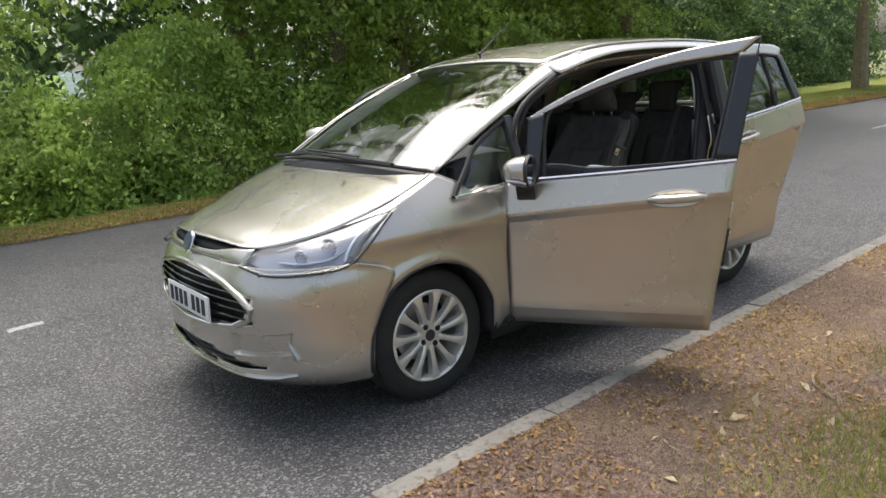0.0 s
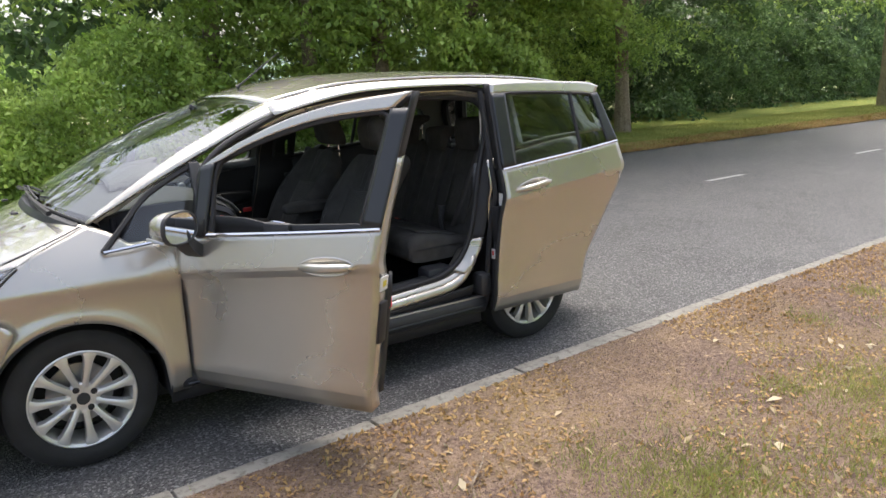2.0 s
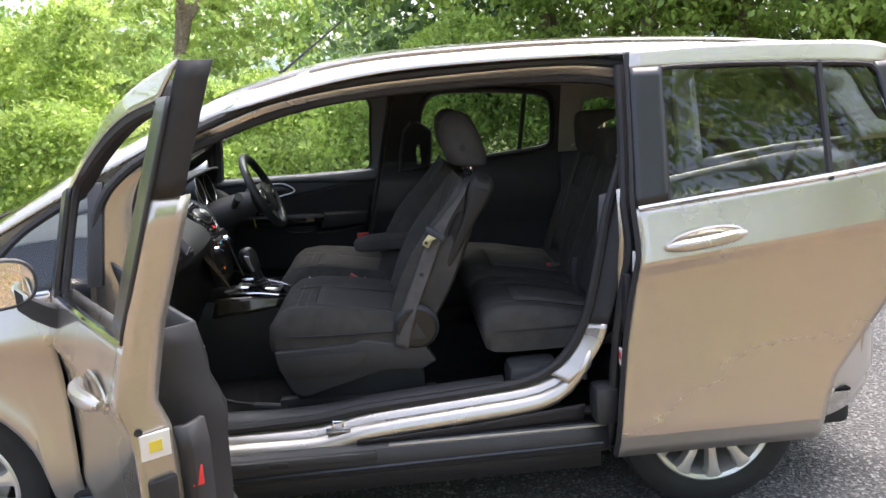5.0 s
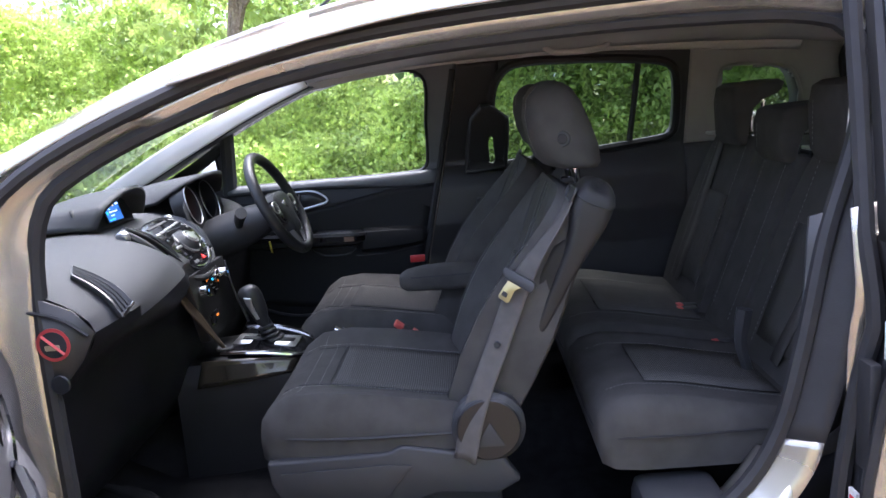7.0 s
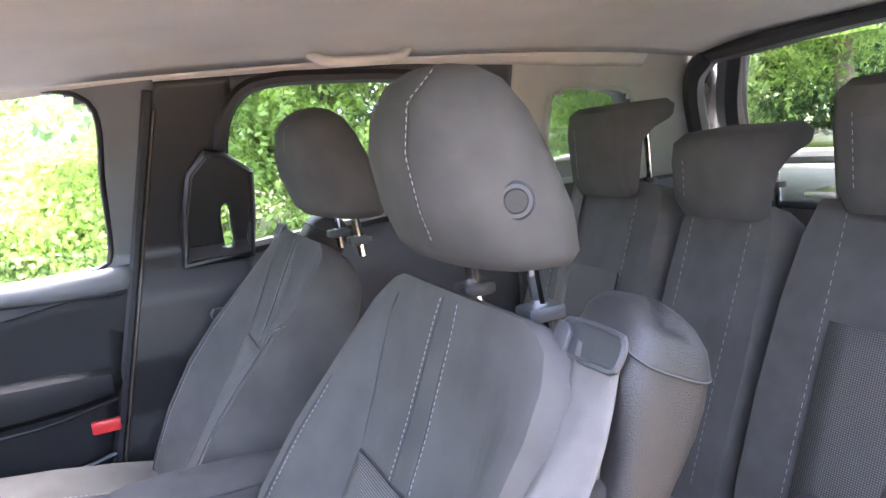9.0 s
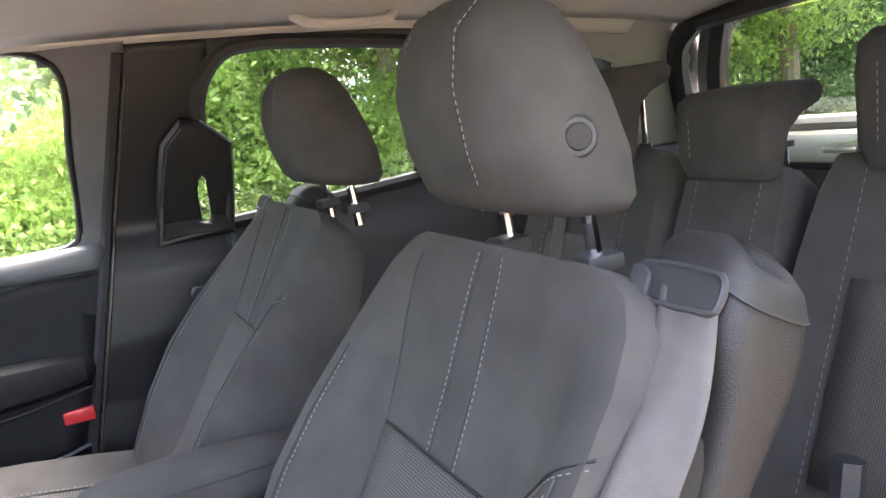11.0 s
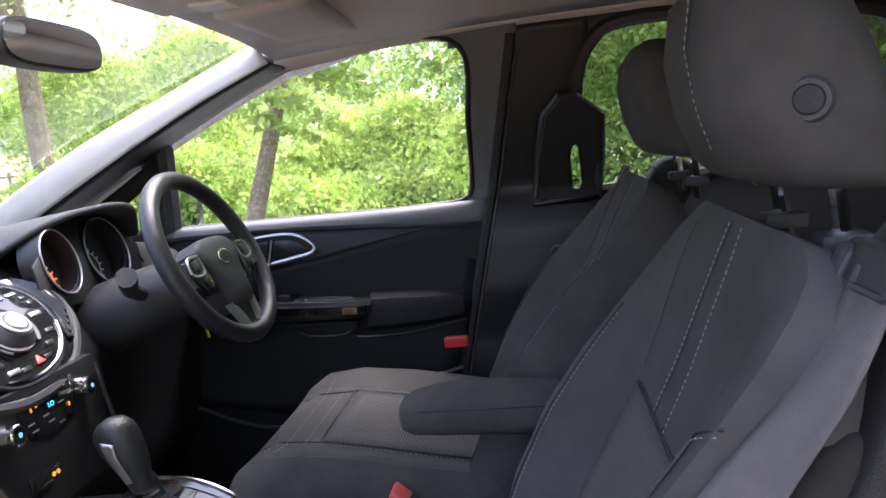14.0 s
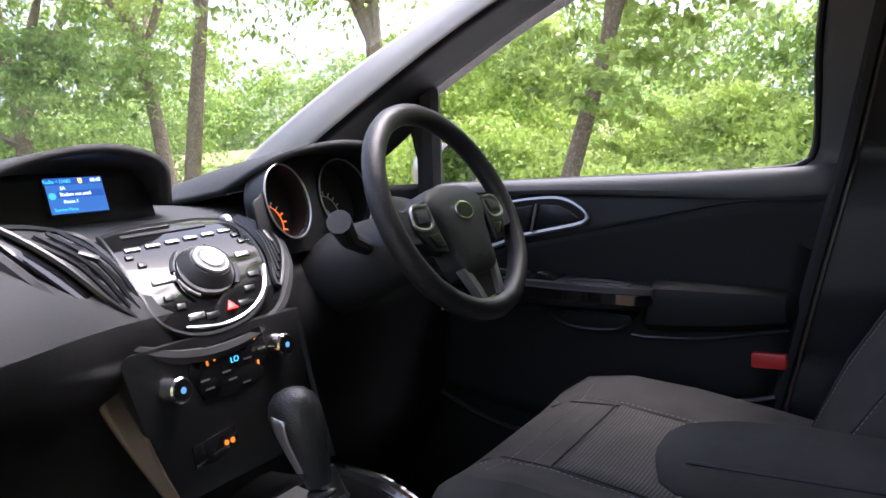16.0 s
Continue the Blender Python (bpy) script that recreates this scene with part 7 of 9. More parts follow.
part("label_disc", disc((0.684, -0.7145, 0.968), (0, -1, 0), 0.027, 0.001, 32), RUBBER, dash)
part("label_bar", tube([(0.664, -0.717, 0.988), (0.704, -0.717, 0.948)], 0.0035, 4), mat("red_print", (0.5, 0.06, 0.06), 0.5), dash)
part("label_mark", box(0.667, 0.697, -0.717, -0.715, 0.957, 0.968, 0.002), mat("tan_print", (0.4, 0.3, 0.2), 0.6), dash)
part("airbag_lock", disc((0.684, -0.712, 0.885), (0, -1, 0), 0.02, 0.006, 24, None, 0.002), SATIN, dash, "small round airbag lock")
part("end_seam", tube([(0.60, -0.71, 1.045), (0.70, -0.71, 1.02), (0.755, -0.71, 0.98)], 0.004, 5, smoothn=10), RUBBER, dash)
# passenger vent at the dash end
for s, yv in ((-1, -0.61),):
    vent = loft([[(0.66, -0.572, 1.086), (0.71, -0.580, 1.064), (0.755, -0.588, 1.036), (0.785, -0.596, 1.004)], [(0.675, -0.606, 1.073), (0.72, -0.622, 1.052), (0.76, -0.636, 1.022), (0.785, -0.648, 0.990)]], 12, 4)
    pv = part("passenger_vent", sheet([[p + Vector((0.008, 0, 0.006)) for p in r] for r in vent]), RUBBER, dash, "slanting black side air vent", solid=0.008)
    ringv = [p + Vector((0.012, 0, 0.009)) for p in vent[0]] + [r[-1] + Vector((0.012, 0, 0.009)) for r in vent[1:]] + [p + Vector((0.012, 0, 0.009)) for p in reversed(vent[-1][:-1])] + [r[0] + Vector((0.012, 0, 0.009)) for r in reversed(vent[1:-1])]
    part("vent_rim", tube(ringv, 0.0035, 5, closed=True), SATIN, dash)
    part("vent_chrome", tube([r[-1] + Vector((0.014, 0, 0.008)) for r in vent], 0.004, 6), CHROME, dash, "bright end of the side vent")
    for k in (1, 2, 3):
        part("vent_slat", tube([p + Vector((0.014, 0, 0.011)) for p in vent[k]], 0.003, 4), BLACK, dash)

# display under its brow
dm = frame_of((0.515, -0.045, 1.143), (0, 1, 0), (-0.25, 0, 1)) @ Matrix.Diagonal((0.80, 0.84, 1, 1))
brow = loft([[(0.30, -0.26, 1.11), (0.42, -0.255, 1.125), (0.55, -0.215, 1.118)], [(0.30, -0.22, 1.135), (0.44, -0.215, 1.165), (0.575, -0.19, 1.172)], [(0.30, -0.06, 1.155), (0.44, -0.05, 1.192), (0.585, -0.05, 1.205)], [(0.30, 0.06, 1.14), (0.44, 0.06, 1.172), (0.57, 0.062, 1.182)], [(0.30, 0.10, 1.11), (0.43, 0.10, 1.125), (0.545, 0.085, 1.12)]], 12, 30)
disp_hood = part("display_brow", sheet(brow), DASH, dash, "curved hood over the display", solid=0.012)
bz = loft([[(0.495, -0.225, 1.175), (0.495, 0.08, 1.175)], [(0.515, -0.225, 1.10), (0.515, 0.08, 1.10)]], 6, 6)
part("display_bezel", sheet(bz), BLACK, dash, "", solid=0.006)
unit = prism([(-0.056, -0.033), (0.056, -0.033), (0.056, 0.033), (-0.056, 0.033)], dm @ Matrix.Translation((0, 0, -0.004)), 0.008, 0.002)
display = part("display", unit, RUBBER, dash, "lit blue radio display with white words")
LCD = glow("blue_lcd", (0.03, 0.12, 0.34), 0.33)
LCD2 = glow("dim_blue_lcd", (0.012, 0.045, 0.16), 0.6)
INK = glow("white_lcd", (0.55, 0.75, 0.95), 0.4)
CYAN = glow("cyan_lcd", (0.05, 0.5, 0.85), 0.3)
part("lcd", prism([(-0.053, -0.03), (0.053, -0.03), (0.053, 0.03), (-0.053, 0.03)], dm @ Matrix.Translation((0, 0, 0.0035)), 0.001), LCD, dash)
part("lcd_bar", prism([(-0.053, 0.018), (0.053, 0.018), (0.053, 0.03), (-0.053, 0.03)], dm @ Matrix.Translation((0, 0, 0.0046)), 0.0004), LCD2, dash)
part("lcd_list", prism([(-0.036, -0.004), (0.05, -0.004), (0.05, 0.008), (-0.036, 0.008)], dm @ Matrix.Translation((0, 0, 0.0046)), 0.0004), LCD2, dash)
for body, x, y, sz, mt in (("Radio < DAB2", -0.031, 0.024, 0.0085, CYAN), ("08:40", 0.04, 0.024, 0.009, INK), ("5A", -0.024, 0.0125, 0.008, INK), ("Station not avail.", -0.002, 0.002, 0.0088, INK), ("Preset 1", -0.014, -0.0105, 0.008, INK), ("Service Menu", -0.026, -0.0235, 0.0078, CYAN)):
    text("display_text", body, sz, dm @ Matrix.Translation((x, y, 0.0055)), mt, dash)
part("lcd_icon", disc(dm @ Vector((-0.045, 0.0, 0.0050)), dm.to_3x3() @ Vector((0, 0, 1)), 0.005, 0.0005, 16), CYAN, dash)
part("lcd_icon", prism([(0.008, 0.02), (0.014, 0.02), (0.014, 0.028), (0.008, 0.028)], dm @ Matrix.Translation((0, 0, 0.0052)), 0.0004), glow("amber_lcd", (0.8, 0.55, 0.05), 1.0), dash)

# central stack: a gloss shield with keys and a round knob, between two swept vents
sm = frame_of((0.664, 0.002, 1.030), (0, 1, 0), (-0.745, 0, 0.668)) @ Matrix(((0.966, 0.20, 0, 0), (0, 0.957, 0, 0), (0, 0, 1, 0), (0, 0, 0, 1)))
shield = [(-0.092, 0.088), (-0.05, 0.102), (0.03, 0.110), (0.095, 0.108), (0.128, 0.085), (0.136, 0.02), (0.125, -0.045), (0.085, -0.092), (0.03, -0.108), (-0.03, -0.104), (-0.072, -0.078), (-0.088, -0.02), (-0.094, 0.04)]
sp = [(p.x, p.y) for p in cr([(a, b, 0) for a, b in shield + shield[:1]], 72)[:-1]]
bow = lambda b: -2.2 * b * b if b > 0 else -1.5 * b * b
lift = lambda a: 0.3 * max(0.0, -a - 0.085)
key_at = lambda a, b, h=0.0155: sm @ Matrix.Translation((a, b, h + bow(b))) @ Matrix.Rotation(math.atan(-4.4 * b if b > 0 else -3.0 * b), 4, "X")
SUR = [(-0.262, 0.092), (-0.15, 0.118), (0.0, 0.124), (0.10, 0.124), (0.18, 0.134), (0.208, 0.04), (0.185, -0.03), (0.135, -0.092), (0.06, -0.124), (-0.03, -0.128), (-0.11, -0.098), (-0.18, -0.035), (-0.235, 0.03)]
sr = [(p.x, p.y) for p in cr([(a, b, 0) for a, b in SUR + SUR[:1]], 72)[:-1]]
part("stack_surround", rings([[sm @ Vector((a * k, b * k, 0.004 - dz + bow(b * k) + lift(a * k))) for a, b in sr] for k, dz in ((1.0, 0.05), (1.0, 0.002), (0.985, 0.0), (0.85, 0.0), (0.7, 0.0), (0.5, 0.0), (0.3, 0.0), (0.02, 0.0))]), GLOSS, dash, "gloss black surround of radio and vents")
plate_rings = [[sm @ Vector((a * k, b * k, 0.016 + bow(b * k) - dz)) for a, b in sp] for k, dz in ((1.03, 0.02), (1.03, 0.004), (1.015, 0.0), (0.9, 0.0), (0.75, 0.0), (0.55, 0.0), (0.3, 0.0), (0.02, 0.0))]
stack = part("radio_panel", rings(plate_rings), GLOSS, dash, "piano-black radio panel with silver keys and knob")
part("stack_rim", tube([sm @ Vector((a * 1.03, b * 1.03, 0.014 + bow(b))) for a, b in sp], 0.004, 6, closed=True), SATIN, dash)
part("cd_slot", prism([(-0.085, -0.008), (0.065, -0.001), (0.065, 0.008), (-0.085, 0.001)], key_at(0.018, 0.084), 0.002), RUBBER, dash)
low_rim = [sm @ Vector((a, b, 0.018 + bow(b))) for a, b in ((0.130, -0.03), (0.112, -0.068), (0.076, -0.094), (0.02, -0.105), (-0.04, -0.097))]
part("stack_chrome", tube(low_rim, 0.0022, 5, smoothn=14), CHROME, dash)
for k in range(6):
    part("preset_key", prism([(-0.012, -0.004), (0.012, -0.004), (0.012, 0.004), (-0.012, 0.004)], key_at(-0.066 + 0.034 * k, 0.046 + 0.003 * k), 0.003, 0.001), SILVER, dash)
for a, b, w in ((-0.046, -0.022, 0.019), (0.104, 0.0, 0.014), (-0.050, -0.05, 0.007), (-0.036, -0.066, 0.007), (0.104, -0.04, 0.010), (0.086, -0.062, 0.010), (-0.078, 0.030, 0.006), (-0.066, 0.012, 0.006), (0.115, 0.045, 0.006), (0.118, 0.028, 0.006), (-0.018, -0.084, 0.013), (0.008, -0.088, 0.011), (0.066, -0.082, 0.010)):
    part("radio_key", prism([(-w, -0.0045), (w, -0.0045), (w, 0.0045), (-w, 0.0045)], key_at(a, b), 0.003, 0.001), SILVER if w > 0.012 else SATIN, dash)
ax = (sm.to_3x3() @ Vector((0, 0, 1))).normalized()
kc = sm @ Vector((0.024, -0.018, 0.016))
part("knob_ring", disc(kc, ax, 0.040, 0.006, 40, None, 0.002), SATIN, dash)
part("knob_rim", rings([[kc + ax * h + (sm.to_3x3() @ Vector((r * math.cos(t), r * math.sin(t), 0))) for t in np.linspace(0, 2 * math.pi, 41)[:-1]] for r, h in ((0.047, 0.0), (0.046, 0.004), (0.040, 0.004))], cap=False), BLACK, dash)
for t0 in (0.75, -0.35, 2.6, 3.7):
    part("knob_arc", tube([kc + ax * 0.002 + (sm.to_3x3() @ Vector((0.052 * math.cos(t), 0.052 * math.sin(t), 0))) for t in np.linspace(t0 - 0.4, t0 + 0.4, 9)], 0.0035, 6, flat=0.5), SATIN, dash)
part("volume_knob", disc(kc + ax * 0.003, ax, 0.038, 0.016, 40, None, 0.003, 0.031), BLACK, dash, "round volume knob with silver cap")
part("knob_cap", disc(kc + ax * 0.0185, ax, 0.026, 0.005, 36, None, 0.002), SILVER, dash)
part("knob_groove", disc(kc + ax * 0.0225, ax, 0.021, 0.0012, 36), SATIN, dash)
part("knob_button", disc(kc + ax * 0.0225, ax, 0.0165, 0.003, 32, None, 0.001), SILVER, dash)
part("hazard_switch", prism([(-0.010, -0.007), (0.010, -0.007), (0.0, 0.010)], sm @ Matrix.Translation((0.042, -0.082, 0.0165 + bow(-0.082))), 0.003, 0.001), glow("hazard_red", (0.8, 0.04, 0.03), 0.25), dash, "red hazard triangle")
for s in (-1, 1):
    if s < 0:
        vo = [(-0.245, 0.084), (-0.185, 0.102), (-0.128, 0.094), (-0.108, 0.05), (-0.098, 0.0), (-0.080, -0.058), (-0.068, -0.082), (-0.10, -0.070), (-0.14, -0.040), (-0.18, 0.008), (-0.22, 0.055)]
    else:
        vo = [(0.158, 0.112), (0.176, 0.118), (0.196, 0.05), (0.190, 0.0), (0.150, -0.066), (0.143, -0.055), (0.158, -0.01), (0.160, 0.05)]
    op = [(p.x, p.y) for p in cr([(a, b, 0) for a, b in vo + vo[:1]], 48)[:-1]]
    ma, mb = sum(p[0] for p in op) / len(op), sum(p[1] for p in op) / len(op)
    vr = [[sm @ Vector((ma + (a - ma) * k, mb + (b - mb) * k, h + bow(b) + lift(ma + (a - ma) * k))) for a, b in op] for k, h in ((1.0, -0.02), (1.0, 0.008), (0.97, 0.010), (0.6, 0.010), (0.05, 0.010))]
    vp = part("centre_vent", rings(vr), RUBBER, dash, "swept black centre air vent")
    part("vent_rim", tube([sm @ Vector((a, b, 0.010 + bow(b) + lift(a))) for a, b in op], 0.0045, 6, closed=True), SATIN, dash)
    for k in range(4):
        if s < 0:
            a0, b0, a1, b1 = (-0.155 - 0.022 * k, 0.096 - 0.012 * k, -0.082 - 0.014 * k, -0.060 + 0.004 * k)
        else:
            a0, b0, a1, b1 = 0.163 + 0.004 * k, 0.108, 0.150 + 0.009 * k, -0.055 + 0.014 * k
        part("vent_slat", tube([sm @ Vector((a0, b0, 0.013 + bow(b0) + lift(a0))), sm @ Vector(((a0 + a1) / 2 + 0.004, (b0 + b1) / 2 + 0.004, 0.015 + bow((b0 + b1) / 2) + lift((a0 + a1) / 2))), sm @ Vector((a1, b1, 0.013 + bow(b1) + lift(a1)))], 0.0032, 5, smoothn=8), SATIN, dash)
    part("vent_tab", prism([(-0.014, -0.004), (0.014, -0.004), (0.014, 0.004), (-0.014, 0.004)], sm @ Matrix.Translation(((-0.145, 0.025, 0.014 + lift(-0.145)) if s < 0 else (0.178, 0.03, 0.010))) @ Matrix.Rotation(radians(-35 if s < 0 else -80), 4, "Z"), 0.006, 0.001), SATIN, dash)
part("thumb_wheel", disc((0.64, -0.275, 1.098), (0.3, 1, 0.3), 0.018, 0.018, 24, None, 0.003), SILVER, dash, "ridged vent thumb wheel")
part("stack_bezel", tube([sm @ Vector((a, b, -0.006 + max(bow(b), -0.012) + lift(a))) for a, b in ((-0.285, 0.085), (-0.25, 0.02), (-0.195, -0.045), (-0.12, -0.100), (-0.03, -0.128), (0.065, -0.124), (0.145, -0.09), (0.195, -0.03), (0.214, 0.03))], 0.011, 8, smoothn=40), DASH, dash)
part("start_button", disc((0.585, 0.150, 1.080), (0.3, 1, 0.2), 0.016, 0.014, 24, None, 0.003), SILVER, dash)

# heater panel, cubby and console
hm = frame_of((0.752, -0.005, 0.905), (0, 1, 0), (-0.12, 0, 1))
face = prism([(-0.155, 0.055), (0.145, 0.055), (0.125, -0.14), (-0.12, -0.14)], hm @ Matrix.Translation((0, 0, -0.03)), 0.028, 0.004)
heat = part("heater_panel", face, DEEP, dash, "black heater control panel with blue digits")
part("control_plate", prism([(-0.06, 0.03), (0.06, 0.036), (0.066, 0.0), (0.05, -0.03), (0.0, -0.042), (-0.05, -0.035), (-0.066, 0.0)], hm @ Matrix.Translation((0.0, 0.008, -0.003)), 0.004, 0.001), GLOSS, dash)
for y in (-0.095, 0.083):
    c = hm @ Vector((y, 0.0 if y < 0 else 0.012, 0.0))
    n = hm.to_3x3() @ Vector((0, 0, 1))
    part("heater_knob", disc(c, n, 0.018, 0.022, 32, None, 0.002, 0.016), CHROME, dash, "chrome-ringed heater knob")
    part("knob_face", disc(c + n * 0.0215, n, 0.012, 0.002, 24), GLOSS, dash)
    part("knob_light", disc(c + n * 0.0232, n, 0.004, 0.0006, 12), glow("dim_blue_light", (0.1, 0.3, 0.6), 0.2), dash)
text("heater_digits", "LO", 0.011, hm @ Matrix.Translation((0.006, 0.012, 0.0022)), CYAN, dash)
AMBER = glow("amber_light", (0.95, 0.25, 0.03), 0.16)
for a, b in ((-0.038, 0.018), (-0.026, 0.021), (0.045, 0.032), (0.045, -0.002)):
    part("amber_light", prism([(-0.0018, -0.003), (0.0018, -0.003), (0.0018, 0.003), (-0.0018, 0.003)], hm @ Matrix.Translation((a, b, 0.0018)), 0.0006), AMBER, dash)
for a, b in ((-0.045, -0.002), (-0.04, -0.014), (-0.01, 0.0), (-0.002, -0.012), (0.028, 0.008), (0.02, -0.022), (0.055, 0.015)):
    part("heater_mark", prism([(-0.007, -0.0012), (0.007, -0.0012), (0.007, 0.0012), (-0.007, 0.0012)], hm @ Matrix.Translation((a, b, 0.0018)), 0.0004), SILVER, dash)
part("passenger_lamp", prism([(-0.05, 0.012), (0.02, 0.018), (0.02, 0.0), (-0.02, -0.02), (-0.05, -0.016)], hm @ Matrix.Translation((-0.03, -0.088, -0.003)), 0.004, 0.001), GLOSS, dash)
for a in (-0.03, -0.02):
    part("amber_light", disc(hm @ Vector((a, -0.088, 0.0012)), hm.to_3x3() @ Vector((0, 0, 1)), 0.0036, 0.001, 14), AMBER, dash)
BRONZE = mat("bronze_trim", (0.085, 0.062, 0.045), 0.4, 0.4)
part("console_fin", sheet(loft([[(0.706, -0.186, 0.950), (0.735, -0.168, 0.87), (0.80, -0.128, 0.745)], [(0.712, -0.128, 0.940), (0.752, -0.138, 0.86), (0.804, -0.120, 0.745)]], 12, 4)), BRONZE, dash, "dull bronze strip beside the heater panel", solid=0.006)
part("console_edge", tube([(0.752, 0.128, 0.945), (0.765, 0.128, 0.86), (0.80, 0.124, 0.745)], 0.004, 6, smoothn=10), SATIN, dash)
part("key_fob", tube([(0.822, 0.40, 0.945), (0.826, 0.402, 0.905)], 0.006, 6, flat=0.4), YELLOW, car, "small yellow tag hanging under the column")

cons_rows = []
for x, w, z in ((0.66, 0.15, 0.70), (0.76, 0.14, 0.71), (0.86, 0.13, 0.71), (0.98, 0.12, 0.685), (1.10, 0.10, 0.60), (1.35, 0.095, 0.57), (1.55, 0.095, 0.56)):
    cons_rows.append([(x, -w - 0.02, 0.38), (x, -w, z - 0.05), (x, -w * 0.85, z - 0.004), (x, 0, z), (x, w * 0.85, z - 0.004), (x, w, z - 0.05), (x, w + 0.02, 0.38)])
console = part("centre_console", sheet(loft(cons_rows, 28, 30)), DEEP, car, "black centre console between the seats")
cov = loft([[(0.80, -0.125, 0.725), (0.9, -0.12, 0.718), (1.01, -0.075, 0.69), (1.02, 0.0, 0.688)], [(0.80, 0.125, 0.725), (0.9, 0.12, 0.718), (1.01, 0.075, 0.69), (1.02, 0.0, 0.688)]], 16, 10)
part("gear_surround", sheet(cov), GLOSS, console, "gloss black gear surround with a chrome edge", solid=0.008)
part("surround_edge", tube([(0.79, -0.13, 0.728), (0.9, -0.124, 0.722), (1.0, -0.085, 0.697), (1.025, 0.0, 0.692), (1.0, 0.085, 0.697), (0.9, 0.124, 0.722), (0.79, 0.13, 0.728)], 0.005, 6, smoothn=40), CHROME, console)
part("surround_flank", sheet(loft([[(0.74, -0.142, 0.715), (0.88, -0.134, 0.712), (1.0, -0.095, 0.69)], [(0.72, -0.155, 0.64), (0.86, -0.15, 0.65), (0.98, -0.12, 0.655)]], 12, 4)), mat("dark_bronze_gloss", (0.05, 0.042, 0.03), 0.15, 0.4, 0.8), console, "dark glossy console flank", solid=0.006)
gate = [[Vector((x, y, 0.726 - 0.12 * (x - 0.83) ** 1)) for x in np.linspace(0.80, 0.98, 8)] for y in (-0.045, 0.045)]
part("gear_gate", sheet(gate), SILVER, console, "", solid=0.006)
part("gate_slot", sheet([[Vector((x, y, 0.731 - 0.12 * (x - 0.83))) for x in np.linspace(0.82, 0.97, 6)] for y in (-0.012, 0.012)]), RUBBER, console, "", solid=0.003)
for k, L in enumerate("PRNDS"):
    text("gate_letter", L, 0.011, frame_of((0.835 + 0.027 * k, 0.033, 0.7275 - 0.12 * (0.0 + 0.027 * k) + 0.004), (0, 1, 0), (-1, 0, 0.12)), WHITE, console)
knob = part("gear_lever", tube([(0.905, 0.012, 0.70), (0.89, 0.012, 0.76), (0.882, 0.012, 0.785)], [0.026, 0.018, 0.015], 12), LEATHER, car, "automatic gear lever with black leather knob")
kn = []
for x, z, rx, ry in ((0.886, 0.770, 0.015, 0.015), (0.882, 0.785, 0.019, 0.018), (0.874, 0.812, 0.027, 0.025), (0.862, 0.842, 0.033, 0.030), (0.855, 0.862, 0.034, 0.031), (0.851, 0.876, 0.030, 0.027), (0.849, 0.886, 0.020, 0.018), (0.849, 0.890, 0.008, 0.007)):
    kn.append([Vector((x + rx * math.cos(t), -0.002 + ry * math.sin(t), z + 0.25 * rx * math.cos(t))) for t in np.linspace(0, 2 * math.pi, 25)[:-1]])
part("knob", rings(kn), LEATHER, knob, "black leather gear knob")
part("knob_inlay", sheet(loft([[(0.845, -0.0325, 0.862), (0.852, -0.0325, 0.838), (0.872, -0.0235, 0.790)], [(0.868, -0.0335, 0.858), (0.870, -0.0325, 0.836), (0.882, -0.0225, 0.792)]], 10, 4)), SILVER, knob, "silver inlay", solid=0.002)
for k in range(4):
    part("gaiter_fold", disc((0.905 - 0.006 * k, 0.012 - 0.002 * k, 0.715 + 0.013 * k), (-0.25, 0, 1), 0.034 - 0.004 * k, 0.009, 24, None, 0.003), LEATHER, knob)
part("socket_cover", disc((0.785, -0.075, 0.725), (0, 0, 1), 0.024, 0.008, 28, None, 0.002), BLACK, console, "round power socket cover")
text("socket_text", "12V", 0.012, frame_of((0.785, -0.075, 0.7336), (0, 1, 0), (-1, 0, 0)), WHITE, console)
hb_ob = part("handbrake", tube([(1.36, -0.03, 0.60), (1.22, -0.03, 0.675), (1.115, -0.03, 0.735)], [0.018, 0.017, 0.016], 12, smoothn=8), LEATHER, car, "black handbrake lever with chrome button")
part("handbrake_button", tube([(1.118, -0.03, 0.734), (1.098, -0.03, 0.745)], 0.011, 12), CHROME, hb_ob)

# instrument hood and dials
ih = loft([[(0.30, 0.14, 1.105), (0.42, 0.165, 1.112), (0.54, 0.195, 1.128)], [(0.30, 0.19, 1.118), (0.45, 0.225, 1.15), (0.625, 0.245, 1.178)], [(0.30, 0.27, 1.125), (0.46, 0.285, 1.168), (0.662, 0.29, 1.195)], [(0.30, 0.37, 1.127), (0.46, 0.375, 1.172), (0.685, 0.377, 1.199)], [(0.30, 0.46, 1.12), (0.46, 0.465, 1.16), (0.672, 0.462, 1.180)], [(0.30, 0.54, 1.09), (0.45, 0.53, 1.115), (0.64, 0.515, 1.125)]], 16, 34)
part("instrument_hood", sheet(ih), DASH, dash, "curved hood over the instruments", solid=0.012)
PODS = ((Vector((0.634, 0.247, 1.109)), 0.048, 0.062), (Vector((0.638, 0.392, 1.106)), 0.067, 0.069))
po = frame_of(PODS[0][0], (0.0, 1, 0), (-0.25, 0, 1))
pn = po.to_3x3() @ Vector((0, 0, 1))
in_pod = lambda c: any(((c - p).y / a) ** 2 + ((c - p).z * 1.03 / b) ** 2 < 1 for p, a, b in PODS)
